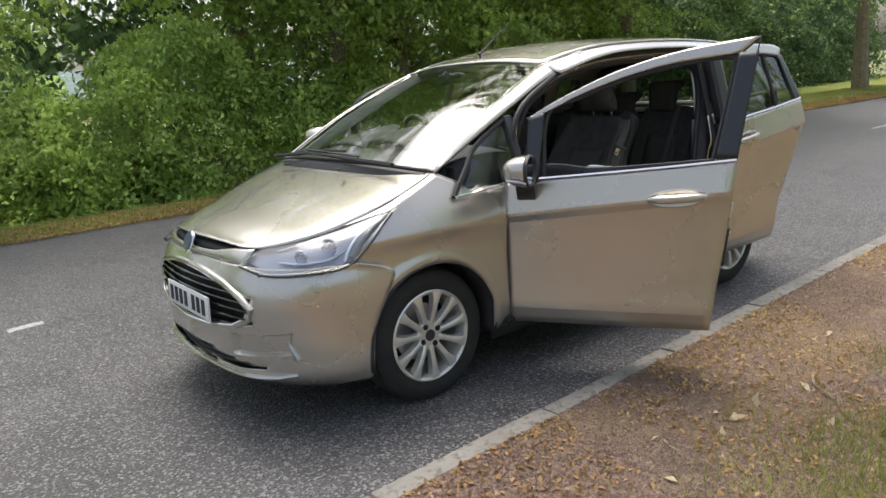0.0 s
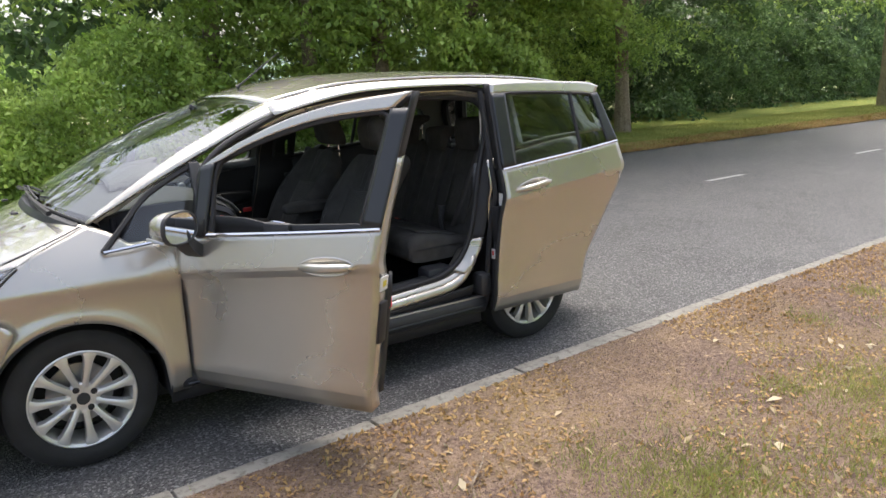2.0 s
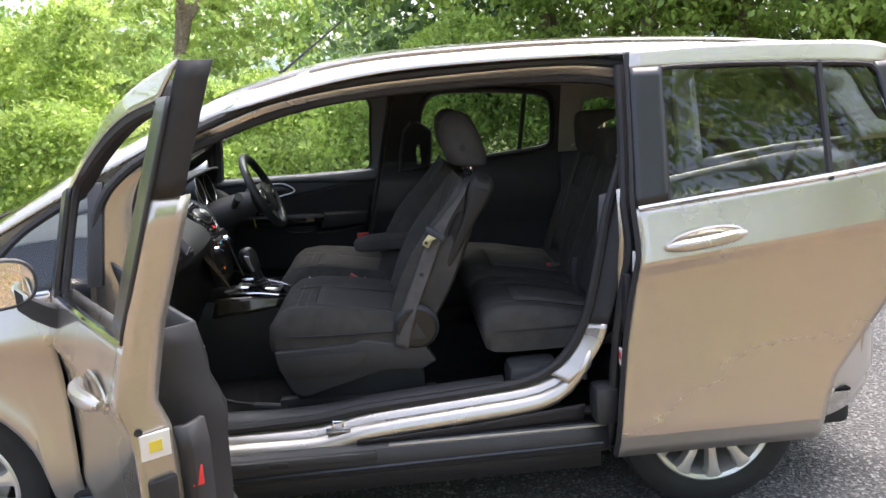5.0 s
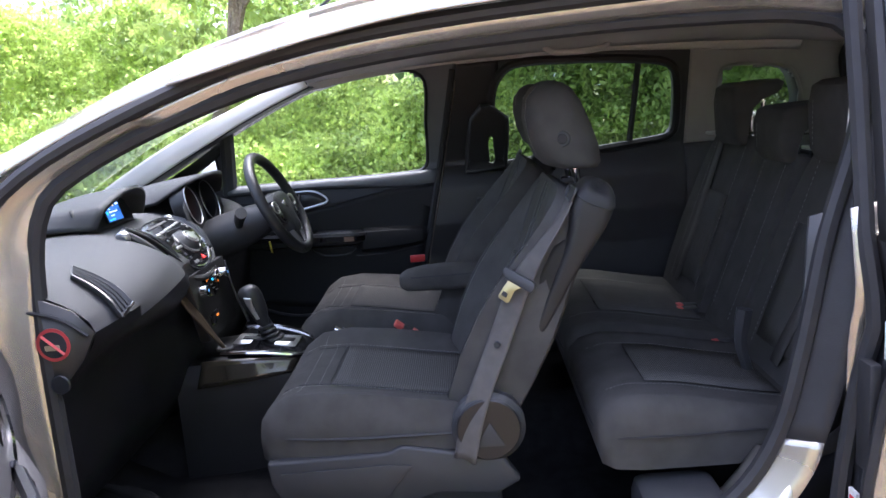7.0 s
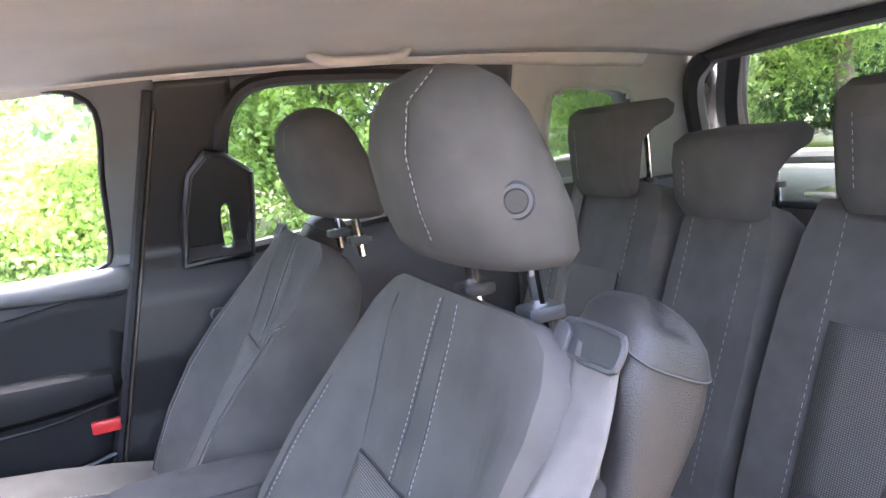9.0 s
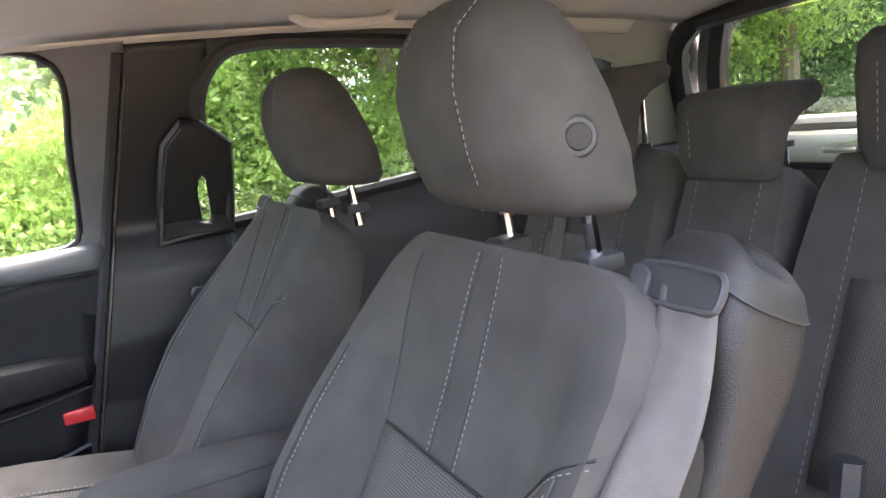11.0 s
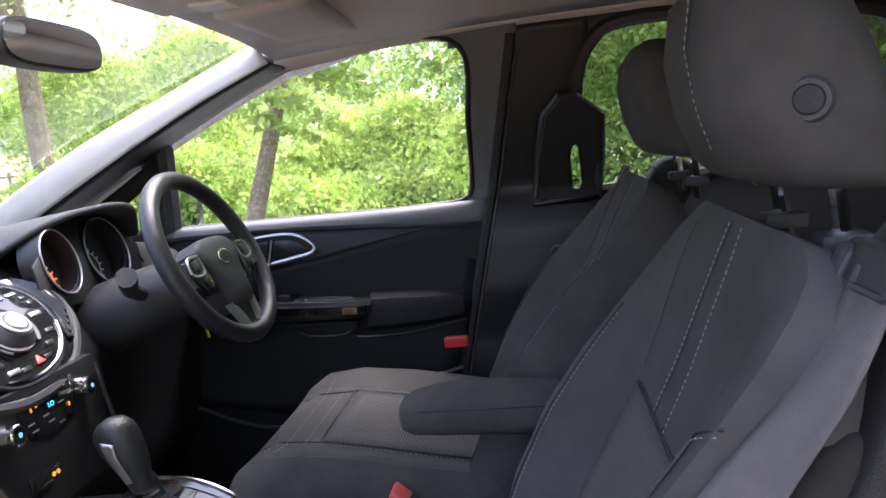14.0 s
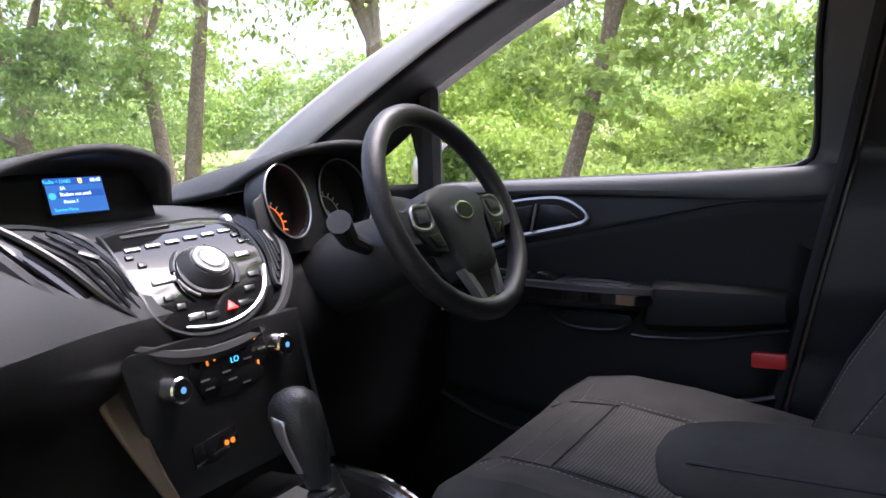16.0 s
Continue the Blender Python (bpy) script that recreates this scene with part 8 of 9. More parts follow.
cowl = [[po @ Vector((-0.075 + 0.34 * i / 120, -0.085 + 0.165 * j / 60 - 0.05 * max(0, (i - 95) / 25) ** 2 * (j > 30), -0.002 - 0.02 * ((j - 30) / 30) ** 2)) for i in range(121)] for j in range(61)]
part("cluster_panel", sheet(cowl, lambda c, i, j: not in_pod(c) and c.z < lerp([(0.17, 1.11), (0.20, 1.128), (0.245, 1.176), (0.30, 1.19), (0.38, 1.192), (0.46, 1.178), (0.515, 1.12)], c.y)), DASH, dash, "charcoal cowl round the two dials", solid=0.004)
ARC = glow("red_arc", (0.8, 0.15, 0.03), 0.3)
for (c, pa, pb), (hy, hz) in zip(PODS, ((-0.016, -0.030), (-0.016, -0.022))):
    fm = frame_of(c, (0, 1, 0), (-0.25, 0, 1))
    el = [(pa * math.cos(t), pb * math.sin(t)) for t in np.linspace(0, 2 * math.pi, 41)[:-1]]
    part("dial_face", prism(el, fm @ Matrix.Translation((0, 0, -0.048)), 0.006), RUBBER, dash, "round black instrument dial")
    part("dial_tube", rings([[fm @ Vector((a * k, b * k, h)) for a, b in el] for k, h in ((1.0, -0.045), (1.0, -0.01), (1.02, 0.003))], cap=False), DEEP, dash)
    part("dial_rim", tube([fm @ Vector((a * 1.02, b * 1.02, 0.003)) for a, b in el], 0.0018, 5, closed=True), SILVER, dash)
    hub = fm @ Matrix.Translation((hy, hz, -0.0415))
    for k in range(9):
        t = radians(100 - 19 * k)
        p = hub @ Matrix.Translation((0.041 * math.cos(t), 0.041 * math.sin(t), 0)) @ Matrix.Rotation(t, 4, "Z")
        part("dial_mark", prism([(-0.004, -0.0014), (0.004, -0.0014), (0.004, 0.0014), (-0.004, 0.0014)], p, 0.0006), WHITE if pa > 0.06 or k < 4 else ARC, dash)
    part("dial_arc", tube([hub @ Vector((0.035 * math.cos(t), 0.035 * math.sin(t), 0.001)) for t in np.linspace(radians(-75), radians(95), 20)], 0.0011, 4), ARC if pa < 0.06 else WHITE, dash)
    part("dial_hub", disc(hub @ Vector((0, 0, 0)), pn, 0.009, 0.005, 20, None, 0.002), SILVER, dash)
    t = radians(235)
    part("needle", tube([hub @ Vector((0, 0, 0.006)), hub @ Vector((0.030 * math.cos(t), 0.030 * math.sin(t), 0.006))], [0.0024, 0.001], 5), glow("needle_blue", (0.05, 0.35, 0.9), 0.5), dash)

# steering column and wheel
wc = Vector((0.889, 0.349, 1.079))
wn_ = Vector((0.912, 0.0, 0.41)).normalized()
wm = frame_of(wc, (0, 1, 0), (-wn_.z, 0, wn_.x))
col = part("steering_column", tube([(0.58, 0.345, 0.95), (0.70, 0.345, 0.99), (0.80, 0.345, 1.025), (0.845, 0.345, 1.04)], [0.075, 0.072, 0.06, 0.05], 14, smoothn=0), BLACK, car, "black steering column shroud with stalks")
for s in (-1, 1):
    part("stalk", tube([(0.76, 0.345 + s * 0.05, 1.025), (0.785, 0.345 + s * 0.13, 1.05), (0.815, 0.345 + s * 0.185, 1.082)], [0.013, 0.015, 0.019], 10), BLACK, col, "black column stalk")
RW = 0.1725
ringp = [wm @ Vector((RW * math.cos(t), RW * math.sin(t) * (1.0 if math.sin(t) > -0.7 else 0.97), 0)) for t in np.linspace(0, 2 * math.pi, 65)[:-1]]
sw = part("steering_wheel", tube(ringp, 0.0178, 12, closed=True), LEATHER, car, "black leather three-spoke steering wheel")
pad = [(-0.084, 0.020), (-0.06, 0.036), (0.0, 0.042), (0.06, 0.036), (0.084, 0.020), (0.082, -0.004), (0.066, -0.03), (0.054, -0.072), (0.042, -0.106), (-0.042, -0.106), (-0.054, -0.072), (-0.066, -0.03), (-0.082, -0.004)]
pp = [(p.x, p.y) for p in cr([(a, b, 0) for a, b in pad + pad[:1]], 48)[:-1]]
dome = [(1.0, -0.03), (1.0, 0.0), (0.97, 0.010), (0.88, 0.0155), (0.6, 0.0185), (0.3, 0.0195), (0.02, 0.020)]
part("airbag_pad", rings([[wm @ Vector((a * k, -0.03 + (b + 0.03) * k, h)) for a, b in pp] for k, h in dome]), BLACK, sw, "black airbag pad")
part("wheel_badge", prism([(0.026 * math.cos(t), 0.016 * math.sin(t)) for t in np.linspace(0, 2 * math.pi, 29)[:-1]], wm @ Matrix.Translation((0, -0.008, 0.0185)), 0.004, 0.001), CHROME, sw, "small oval badge")
part("badge_field", prism([(0.022 * math.cos(t), 0.0125 * math.sin(t)) for t in np.linspace(0, 2 * math.pi, 29)[:-1]], wm @ Matrix.Translation((0, -0.008, 0.0224)), 0.0012), SATIN, sw)
part("airbag_mark", prism([(-0.014, -0.006), (0.014, -0.006), (0.014, 0.006), (-0.014, 0.006)], wm @ Matrix.Translation((0, -0.080, 0.0168)), 0.0012, 0.0004), SATIN, sw)
for s in (-1, 1):
    part("spoke", rings([[wm @ Vector((s * x, y + dy, z + dz)) for dy, dz in ((-h, -0.012), (h, -0.012), (h * 0.8, 0.010), (-h * 0.8, 0.010))] for x, y, z, h in ((0.04, -0.025, -0.008, 0.042), (0.10, -0.022, -0.004, 0.034), (0.145, -0.018, 0, 0.030), (0.170, -0.012, 0, 0.036))]), BLACK, sw, "side spoke with silver switch plate")
    part("switch_plate", prism([(s * 0.078, 0.012), (s * 0.128, 0.010), (s * 0.138, -0.02), (s * 0.110, -0.060), (s * 0.074, -0.066)], wm @ Matrix.Translation((0, 0, 0.0045)), 0.008, 0.002), SATIN, sw, "dark switch plate with a bright rim")
    part("switch_rim", tube([wm @ Vector((s * a, b, 0.0125)) for a, b in ((0.084, 0.012), (0.124, 0.010), (0.134, -0.018), (0.106, -0.026), (0.088, -0.02), (0.084, 0.008))], 0.0030, 6, smoothn=18), SILVER, sw, "silver rim of the wheel switches")
    part("switch_pad", prism([(s * 0.092, 0.005), (s * 0.120, 0.003), (s * 0.124, -0.014), (s * 0.096, -0.016)], wm @ Matrix.Translation((0, 0, 0.0115)), 0.004, 0.0015), BLACK, sw)
    part("switch_pad", prism([(s * 0.084, -0.034), (s * 0.112, -0.036), (s * 0.102, -0.056), (s * 0.080, -0.058)], wm @ Matrix.Translation((0, 0, 0.0115)), 0.004, 0.0015), GLOSS, sw)
    part("lower_spoke", rings([[wm @ Vector((s * x + dx, y, z + dz)) for dx, dz in ((-0.009, -0.008), (0.009, -0.008), (0.007, 0.006), (-0.007, 0.006))] for x, y, z in ((0.046, -0.095, 0.002), (0.034, -0.13, 0.003), (0.024, -0.165, 0.002))]), SILVER, sw, "silver lower spoke")
part("lower_plate", prism([(-0.042, -0.095), (0.042, -0.095), (0.026, -0.165), (-0.026, -0.165)], wm @ Matrix.Translation((0, 0, -0.008)), 0.008), DEEP, sw)
part("spoke_chrome", prism([(-0.028, -0.148), (0.028, -0.148), (0.024, -0.166), (-0.024, -0.166)], wm @ Matrix.Translation((0, 0, 0.001)), 0.007, 0.002), CHROME, sw, "bright lower spoke trim")
part("pedal", box(0.40, 0.42, 0.28, 0.36, 0.50, 0.62, 0.006), RUBBER, car, "black pedal")
part("pedal", box(0.42, 0.44, 0.42, 0.47, 0.47, 0.60, 0.006), RUBBER, car, "black pedal")

# ---- seats ----
def bolster(u, lift):
    """Height of the side bolsters across a seat, u from -1 to 1."""
    a = abs(u)
    return lift * (max(0, (a - 0.45) / 0.55) ** 1.5 if a < 0.86 else (max(0, (0.86 - 0.45) / 0.55) ** 1.5) * (1 - ((a - 0.86) / 0.14) ** 2))


def cushion_ring(x, yc, hw, ztop, zbot, lift, n=22):
    top = [Vector((x, yc + hw * u, ztop + bolster(u, lift) - 0.02 * max(0, (abs(u) - 0.9) / 0.1) ** 2)) for u in np.linspace(-1, 1, n)]
    bot = [Vector((x, yc + hw * u, zbot)) for u in np.linspace(1.0, -1.0, 8)]
    side = 0.5 * (ztop + zbot)
    return top + [Vector((x, yc + hw * 1.02, side))] + bot + [Vector((x, yc - hw * 1.02, side))]


def back_ring(c, d, nrm, yc, hw, thick, lift, n=22):
    """One section of a backrest: c is the middle of its front face, d upwards along it, nrm out of its front."""
    front = [Vector((0, yc + hw * u, 0)) + c + nrm * (bolster(u, lift) - 0.03 * max(0, (abs(u) - 0.88) / 0.12) ** 2) for u in np.linspace(-1, 1, n)]
    rear = [Vector((0, yc + hw * u, 0)) + c - nrm * (thick - 0.03 * abs(u) ** 4) for u in np.linspace(0.98, -0.98, 10)]
    return front + rear


TAUPE = mat("grained_taupe_plastic", (0.021, 0.0205, 0.0200), 0.46, 0, 0, 0.1, 12, 0.4, 700, 0.3)


def front_seat(yc, side, x0, bx0, label, rc=0.0):
    """A front seat; side is -1 where the outer flank looks to -y."""
    dx = x0 - 1.0
    cx = dx
    rr = []
    for x, hw, zt, zb, lf in ((1.005, 0.20, 0.665, 0.635, 0.0), (1.012, 0.225, 0.695, 0.615, 0.005), (1.035, 0.24, 0.722, 0.605, 0.012), (1.08, 0.252, 0.742, 0.60, 0.028), (1.16, 0.26, 0.742, 0.60, 0.04), (1.27, 0.262, 0.725, 0.60, 0.048), (1.38, 0.262, 0.705, 0.60, 0.05), (1.48, 0.255, 0.69, 0.60, 0.045), (1.55, 0.245, 0.675, 0.61, 0.03)):
        rr.append(cushion_ring(x + dx, yc, hw, zt, zb, lf))
    seat = part("front_seat", rings(rr), FABRIC, car, label, angle=50)

    def top_z(x, u):
        z = lerp([(1.035, 0.722), (1.08, 0.742), (1.16, 0.742), (1.27, 0.725), (1.38, 0.705), (1.48, 0.69)], x)
        lf = lerp([(1.035, 0.012), (1.08, 0.028), (1.16, 0.04), (1.27, 0.048), (1.48, 0.045)], x)
        return z + bolster(u, lf)

    def on_top(x, u, h=0.002):
        return Vector((x + dx, yc + 0.262 * u, top_z(x, u) + h))
    rib = [[on_top(x, u, 0.003) for x in np.linspace(1.17, 1.47, 10)] for u in np.linspace(-0.50, 0.50, 9)]
    part("seat_insert", sheet(rib), RIB, seat, "finely ribbed grey insert", solid=0.003)
    for u in (-0.52, 0.52):
        part("seam", tube([on_top(x, u * lerp([(1.06, 0.9), (1.2, 1.0), (1.47, 1.05)], x)) for x in np.linspace(1.05, 1.48, 12)], 0.0013, 5), RUBBER, seat)
        stitch("stitching", [on_top(x, u * 1.06, 0.0025) for x in np.linspace(1.05, 1.48, 12)], seat)
    part("seam", tube([on_top(1.16, u, 0.001) for u in np.linspace(-0.52, 0.52, 12)], 0.0013, 5), RUBBER, seat)
    stitch("stitching", [on_top(1.135, u) for u in np.linspace(-0.55, 0.55, 12)], seat)
    stitch("stitching", [on_top(1.10, u) for u in np.linspace(-0.75, 0.75, 14)], seat)
    part("cushion_seam", tube([Vector((x + dx, yc + side * w, z)) for x, w, z in ((1.03, 0.20, 0.675), (1.06, 0.248, 0.672), (1.2, 0.268, 0.668), (1.4, 0.27, 0.665), (1.5, 0.26, 0.66))], 0.003, 5, smoothn=20), RUBBER, seat)
    dx = bx0 - 1.0
    # backrest
    axis = Vector((0.245 + rc, 0, 0.50)) / math.hypot(0.245, 0.50)
    nrm = Vector((-axis.z, 0, axis.x))
    base = Vector((1.455 + dx, 0, 0.665))
    br = []
    PROF = ((-0.02, 0.232, 0.10, 0.045), (0.05, 0.245, 0.130, 0.078), (0.15, 0.254, 0.130, 0.106), (0.25, 0.257, 0.125, 0.114), (0.34, 0.252, 0.115, 0.098), (0.42, 0.246, 0.108, 0.062), (0.48, 0.238, 0.10, 0.030), (0.52, 0.226, 0.095, 0.012), (0.545, 0.206, 0.08, 0.0), (0.556, 0.186, 0.065, 0.0), (0.563, 0.160, 0.048, 0.0))
    curve = lambda s: lerp([(-0.02, 0.002), (0.05, -0.002), (0.15, -0.008), (0.25, -0.015), (0.35, -0.021), (0.42, -0.020), (0.48, -0.016), (0.56, -0.011)], s)
    for s, hw, th, lf in PROF:
        br.append(back_ring(base + axis * s + nrm * curve(s), axis, nrm, yc, hw, th, lf))
    back = part("backrest", rings(br), FABRIC, seat, "charcoal cloth backrest", angle=50)

    def on_back(s, u, h=0.002):
        hw = lerp([(p[0], p[1]) for p in PROF], s)
        lf = lerp([(p[0], p[3]) for p in PROF], s)
        q = base + axis * s + nrm * (curve(s) + bolster(u, lf) + h)
        return Vector((q.x, yc + hw * u, q.z))
    ins = []
    for j in range(13):
        row = []
        for k in range(11):
            u = -1 + 2 * k / 10
            top = 0.352
            s = 0.03 + (top - 0.03) * j / 12
            row.append(on_back(s, u * (0.42 + 0.06 * j / 12), 0.003))
        ins.append(row)
    part("back_insert", sheet(ins), RIB, seat, "finely ribbed grey insert", solid=0.003)
    for e in (-1, 1):
        part("seam", tube([on_back(s, e * lerp([(0.0, 0.42), (0.352, 0.485)], s)) for s in np.linspace(0.01, 0.352, 14)], 0.0014, 5), RUBBER, seat)
        if e < 0:
            sweep = [(0.352, 0.485), (0.372, 0.55), (0.395, 0.66), (0.42, 0.80), (0.438, 0.93)]
            part("seam", tube([on_back(s, u * e) for s, u in sweep], 0.0013, 5, smoothn=18), RUBBER, seat)
            stitch("stitching", [on_back(s - 0.006, u * e) for s, u in sweep], seat, 0.007)
        else:
            part("seam", tube([on_back(s, lerp([(0.352, 0.485), (0.42, 0.53), (0.48, 0.58), (0.54, 0.66)], s), 0.001) for s in np.linspace(0.352, 0.54, 12)], 0.0012, 5), RUBBER, seat)
        part("seam", tube([on_back(s, e * 0.088, 0.001) for s in np.linspace(0.352, 0.556, 12)], 0.001, 5), RUBBER, seat)
        stitch("stitching", [on_back(s, e * 0.108, 0.0015) for s in np.linspace(0.355, 0.556, 12)], seat, 0.0065)
        stitch("stitching", [on_back(s, e * 0.80, 0.003) for s in np.linspace(0.02, 0.405, 14)], seat, 0.007)
        part("seam", tube([on_back(s, e * 0.82, 0.001) for s in np.linspace(0.02, 0.415, 14)], 0.0012, 5), RUBBER, seat)
    part("seam", tube([on_back(0.354, u * 0.485) for u in np.linspace(-1, 1, 15)], 0.0014, 5), RUBBER, seat)
    # headrest on two posts
    dx += rc * 1.15 + (0.026 if side > 0 else 0)
    hc = Vector((1.742 + dx, yc, 1.285))
    hr = []
    for z, rx, ry, ox in ((1.190, 0.040, 0.095, 0.022), (1.194, 0.062, 0.114, 0.020), (1.208, 0.074, 0.125, 0.016), (1.25, 0.080, 0.129, 0.006), (1.30, 0.076, 0.123, -0.006), (1.345, 0.064, 0.108, -0.012), (1.373, 0.046, 0.086, -0.012), (1.386, 0.026, 0.058, -0.012), (1.390, 0.008, 0.03, -0.012)):
        hr.append([Vector((hc.x + ox + rx * math.copysign(abs(math.cos(t)) ** 0.75, math.cos(t)), yc - side * 0.011 + 0.945 * ry * math.copysign(abs(math.sin(t)) ** 0.7, math.sin(t)), z + 0.12 * rx * math.cos(t) * -1)) for t in np.linspace(0, 2 * math.pi, 33)[:-1]])
    part("headrest", rings(hr), FABRIC, seat, "charcoal cloth headrest with round button", angle=60)
    hx = lambda z: lerp([(1.182, 1.742 + 0.022 - 0.045), (1.21, 1.742 + 0.016 - 0.076), (1.25, 1.742 + 0.006 - 0.082), (1.30, 1.742 - 0.006 - 0.078), (1.345, 1.742 - 0.012 - 0.066), (1.385, 1.742 - 0.012 - 0.026)], z) + dx
    for dyh in (-0.045, 0.045):
        part("seam", tube([Vector((hx(z) + 0.003 + 0.9 * dyh * dyh, yc + dyh * lerp([(1.19, 0.6), (1.26, 0.95), (1.38, 1.1)], z), z + 0.010)) for z in np.linspace(1.185, 1.375, 14)], 0.0012, 5), RUBBER, seat)
        stitch("stitching", [Vector((hx(z) + 0.002 + 0.9 * dyh * dyh, yc + dyh * lerp([(1.19, 0.6), (1.26, 0.95), (1.38, 1.1)], z) - 0.003, z + 0.010)) for z in np.linspace(1.185, 1.375, 14)], seat, 0.007)
    bt = Vector((1.738 + dx, yc + side * 0.102, 1.261))
    bn = Vector((-0.30, side * 0.95, 0.03)).normalized()
    part("headrest_button", disc(bt, bn, 0.018, 0.009, 32, None, 0.003), BLACK, seat, "round black release button")
    part("button_cap", disc(bt + bn * 0.007, bn, 0.0115, 0.004, 28, None, 0.0015), TAUPE, seat)
    for o in (-0.072, 0.072):
        part("headrest_post", tube([(1.772 + dx, yc - 0.006 + o, 1.12), (1.762 + dx, yc - 0.006 + o, 1.215)], 0.0078, 10), CHROME, seat, "bright headrest post")
        part("post_collar", box(1.748 + dx, 1.788 + dx, yc - 0.006 + o - 0.016, yc - 0.006 + o + 0.016, 1.142, 1.157, 0.004), BLACK, seat)
    # plastic flank with its recliner cover, runners
    dx = cx
    for e in (-1, 1):
        fo = [(1.03, 0.625), (1.30, 0.63), (1.33, 0.645), (1.55, 0.60), (1.585, 0.545), (1.53, 0.515), (1.40, 0.525), (1.12, 0.45), (1.08, 0.47), (1.035, 0.57)]
        fl = part("side_cover", prism([(x + dx, z) for x, z in fo], Matrix(((1, 0, 0, 0), (0, 0, 1, yc + e * 0.245 - (0.03 if e < 0 else 0.0)), (0, 1, 0, 0), (0, 0, 0, 1))), 0.03, 0.008, 3), BLACK, seat, "moulded plastic seat flank")
        if e == side:
            part("flank_recess", prism([(x + dx, z) for x, z in ((1.06, 0.60), (1.29, 0.605), (1.35, 0.60), (1.29, 0.53), (1.10, 0.52), (1.065, 0.55))], Matrix(((1, 0, 0, 0), (0, 0, 1, yc + e * 0.277 - (0.0 if e > 0 else 0.003)), (0, 1, 0, 0), (0, 0, 0, 1))), 0.003, 0.001), BLACK, seat)
            part("recliner_rim", disc((1.522 + dx, yc + e * 0.235, 0.672), (0, e, 0), 0.080, 0.046, 40, None, 0.012), BLACK, seat)
            part("recliner_cover", disc((1.522 + dx, yc + e * 0.235, 0.672), (0, e, 0), 0.070, 0.050, 40, None, 0.004), DEEP, seat, "round black recliner cover")
            part("recliner_mark", prism([(1.49 + dx, 0.635), (1.555 + dx, 0.635), (1.525 + dx, 0.69)], Matrix(((1, 0, 0, 0), (0, 0, 1, yc + e * 0.288), (0, 1, 0, 0), (0, 0, 0, 1))), 0.003, 0.001), BLACK, seat)
        part("seat_runner", box(1.02 + dx, 1.58 + dx, yc + e * 0.20 - 0.02, yc + e * 0.20 + 0.02, 0.38, 0.43, 0.006), BLACK, seat)
    part("seat_base", box(1.08 + dx, 1.54 + dx, yc - 0.23, yc + 0.23, 0.42, 0.61, 0.02), BLACK, seat)
    # belt tower on the outer shoulder, with a slim board below it
    dx = bx0 - 1.0 + rc * 0.6
    ty = yc + side * 0.214
    # outlet: one moulded shell that runs up the seat's edge and swells into a hood at the shoulder
    tw = []
    for t_s, off_y, hw, nf, nb in ((-0.02, 0.010, 0.020, -0.062, -0.088), (0.15, 0.010, 0.025, -0.066, -0.091), (0.30, 0.010, 0.030, -0.066, -0.097), (0.40, 0.008, 0.036, -0.064, -0.105), (0.46, 0.006, 0.042, -0.060, -0.114), (0.50, 0.004, 0.046, -0.053, -0.121), (0.525, 0.002, 0.048, -0.045, -0.125), (0.55, 0.0, 0.049, -0.039, -0.127), (0.575, -0.002, 0.048, -0.039, -0.125), (0.592, -0.004, 0.046, -0.044, -0.119), (0.602, -0.006, 0.042, -0.052, -0.110), (0.608, -0.007, 0.034, -0.063, -0.099), (0.610, -0.008, 0.018, -0.073, -0.089)):
        c = base + axis * t_s
        tw.append([Vector((c.x + dx - (bx0 - 1.0), ty + side * off_y + hw * math.copysign(abs(math.cos(t)) ** 0.5, math.cos(t)), c.z)) + nrm * (0.5 * (nf + nb) + 0.5 * (nf - nb) * math.copysign(abs(math.sin(t)) ** 0.55, math.sin(t))) + axis * (-0.020 * max(0.0, math.cos(t) * side) * max(0.0, (t_s - 0.5) / 0.11)) for t in np.linspace(0, 2 * math.pi, 37)[:-1]])
    part("belt_tower", rings(tw), TAUPE, seat, "black plastic belt outlet on the shoulder", angle=60)
    mids = [sum(r, Vector()) / len(r) for r in tw]
    part("tower_cap", rings([[p.lerp(m, -0.025) + axis * 0.0015 for p in r] for r, m in zip(tw[8:], mids[8:])]), TAUPE, seat, "smooth dark cap of the belt outlet", angle=60)
    part("tower_seam", tube([p.lerp(mids[8], -0.028) for p in tw[8]], 0.0013, 5, closed=True), RUBBER, seat)
    board = []
    for s, hw, nf, nb in ((-0.02, 0.014, -0.03, -0.08), (0.1, 0.018, -0.032, -0.095), (0.25, 0.021, -0.032, -0.10), (0.40, 0.024, -0.034, -0.10), (0.45, 0.024, -0.040, -0.098), (0.468, 0.020, -0.052, -0.092), (0.474, 0.012, -0.062, -0.085)):
        c = base + axis * s
        board.append([Vector((c.x, ty + side * 0.012 + hw * math.copysign(abs(math.cos(t)) ** 0.5, math.cos(t)), c.z)) + nrm * (0.5 * (nf + nb) + 0.5 * (nf - nb) * math.copysign(abs(math.sin(t)) ** 0.5, math.sin(t))) for t in np.linspace(0, 2 * math.pi, 21)[:-1]])
    part("seat_flank", rings(board), FLANK, seat, "cloth flank board", angle=50)
    lipc = Vector((1.7385 + dx, ty - side * 0.006, 1.153))
    sl_up = Vector((0.52, 0, 0.854))
    sl_n = Vector((-0.854, 0, 0.52))
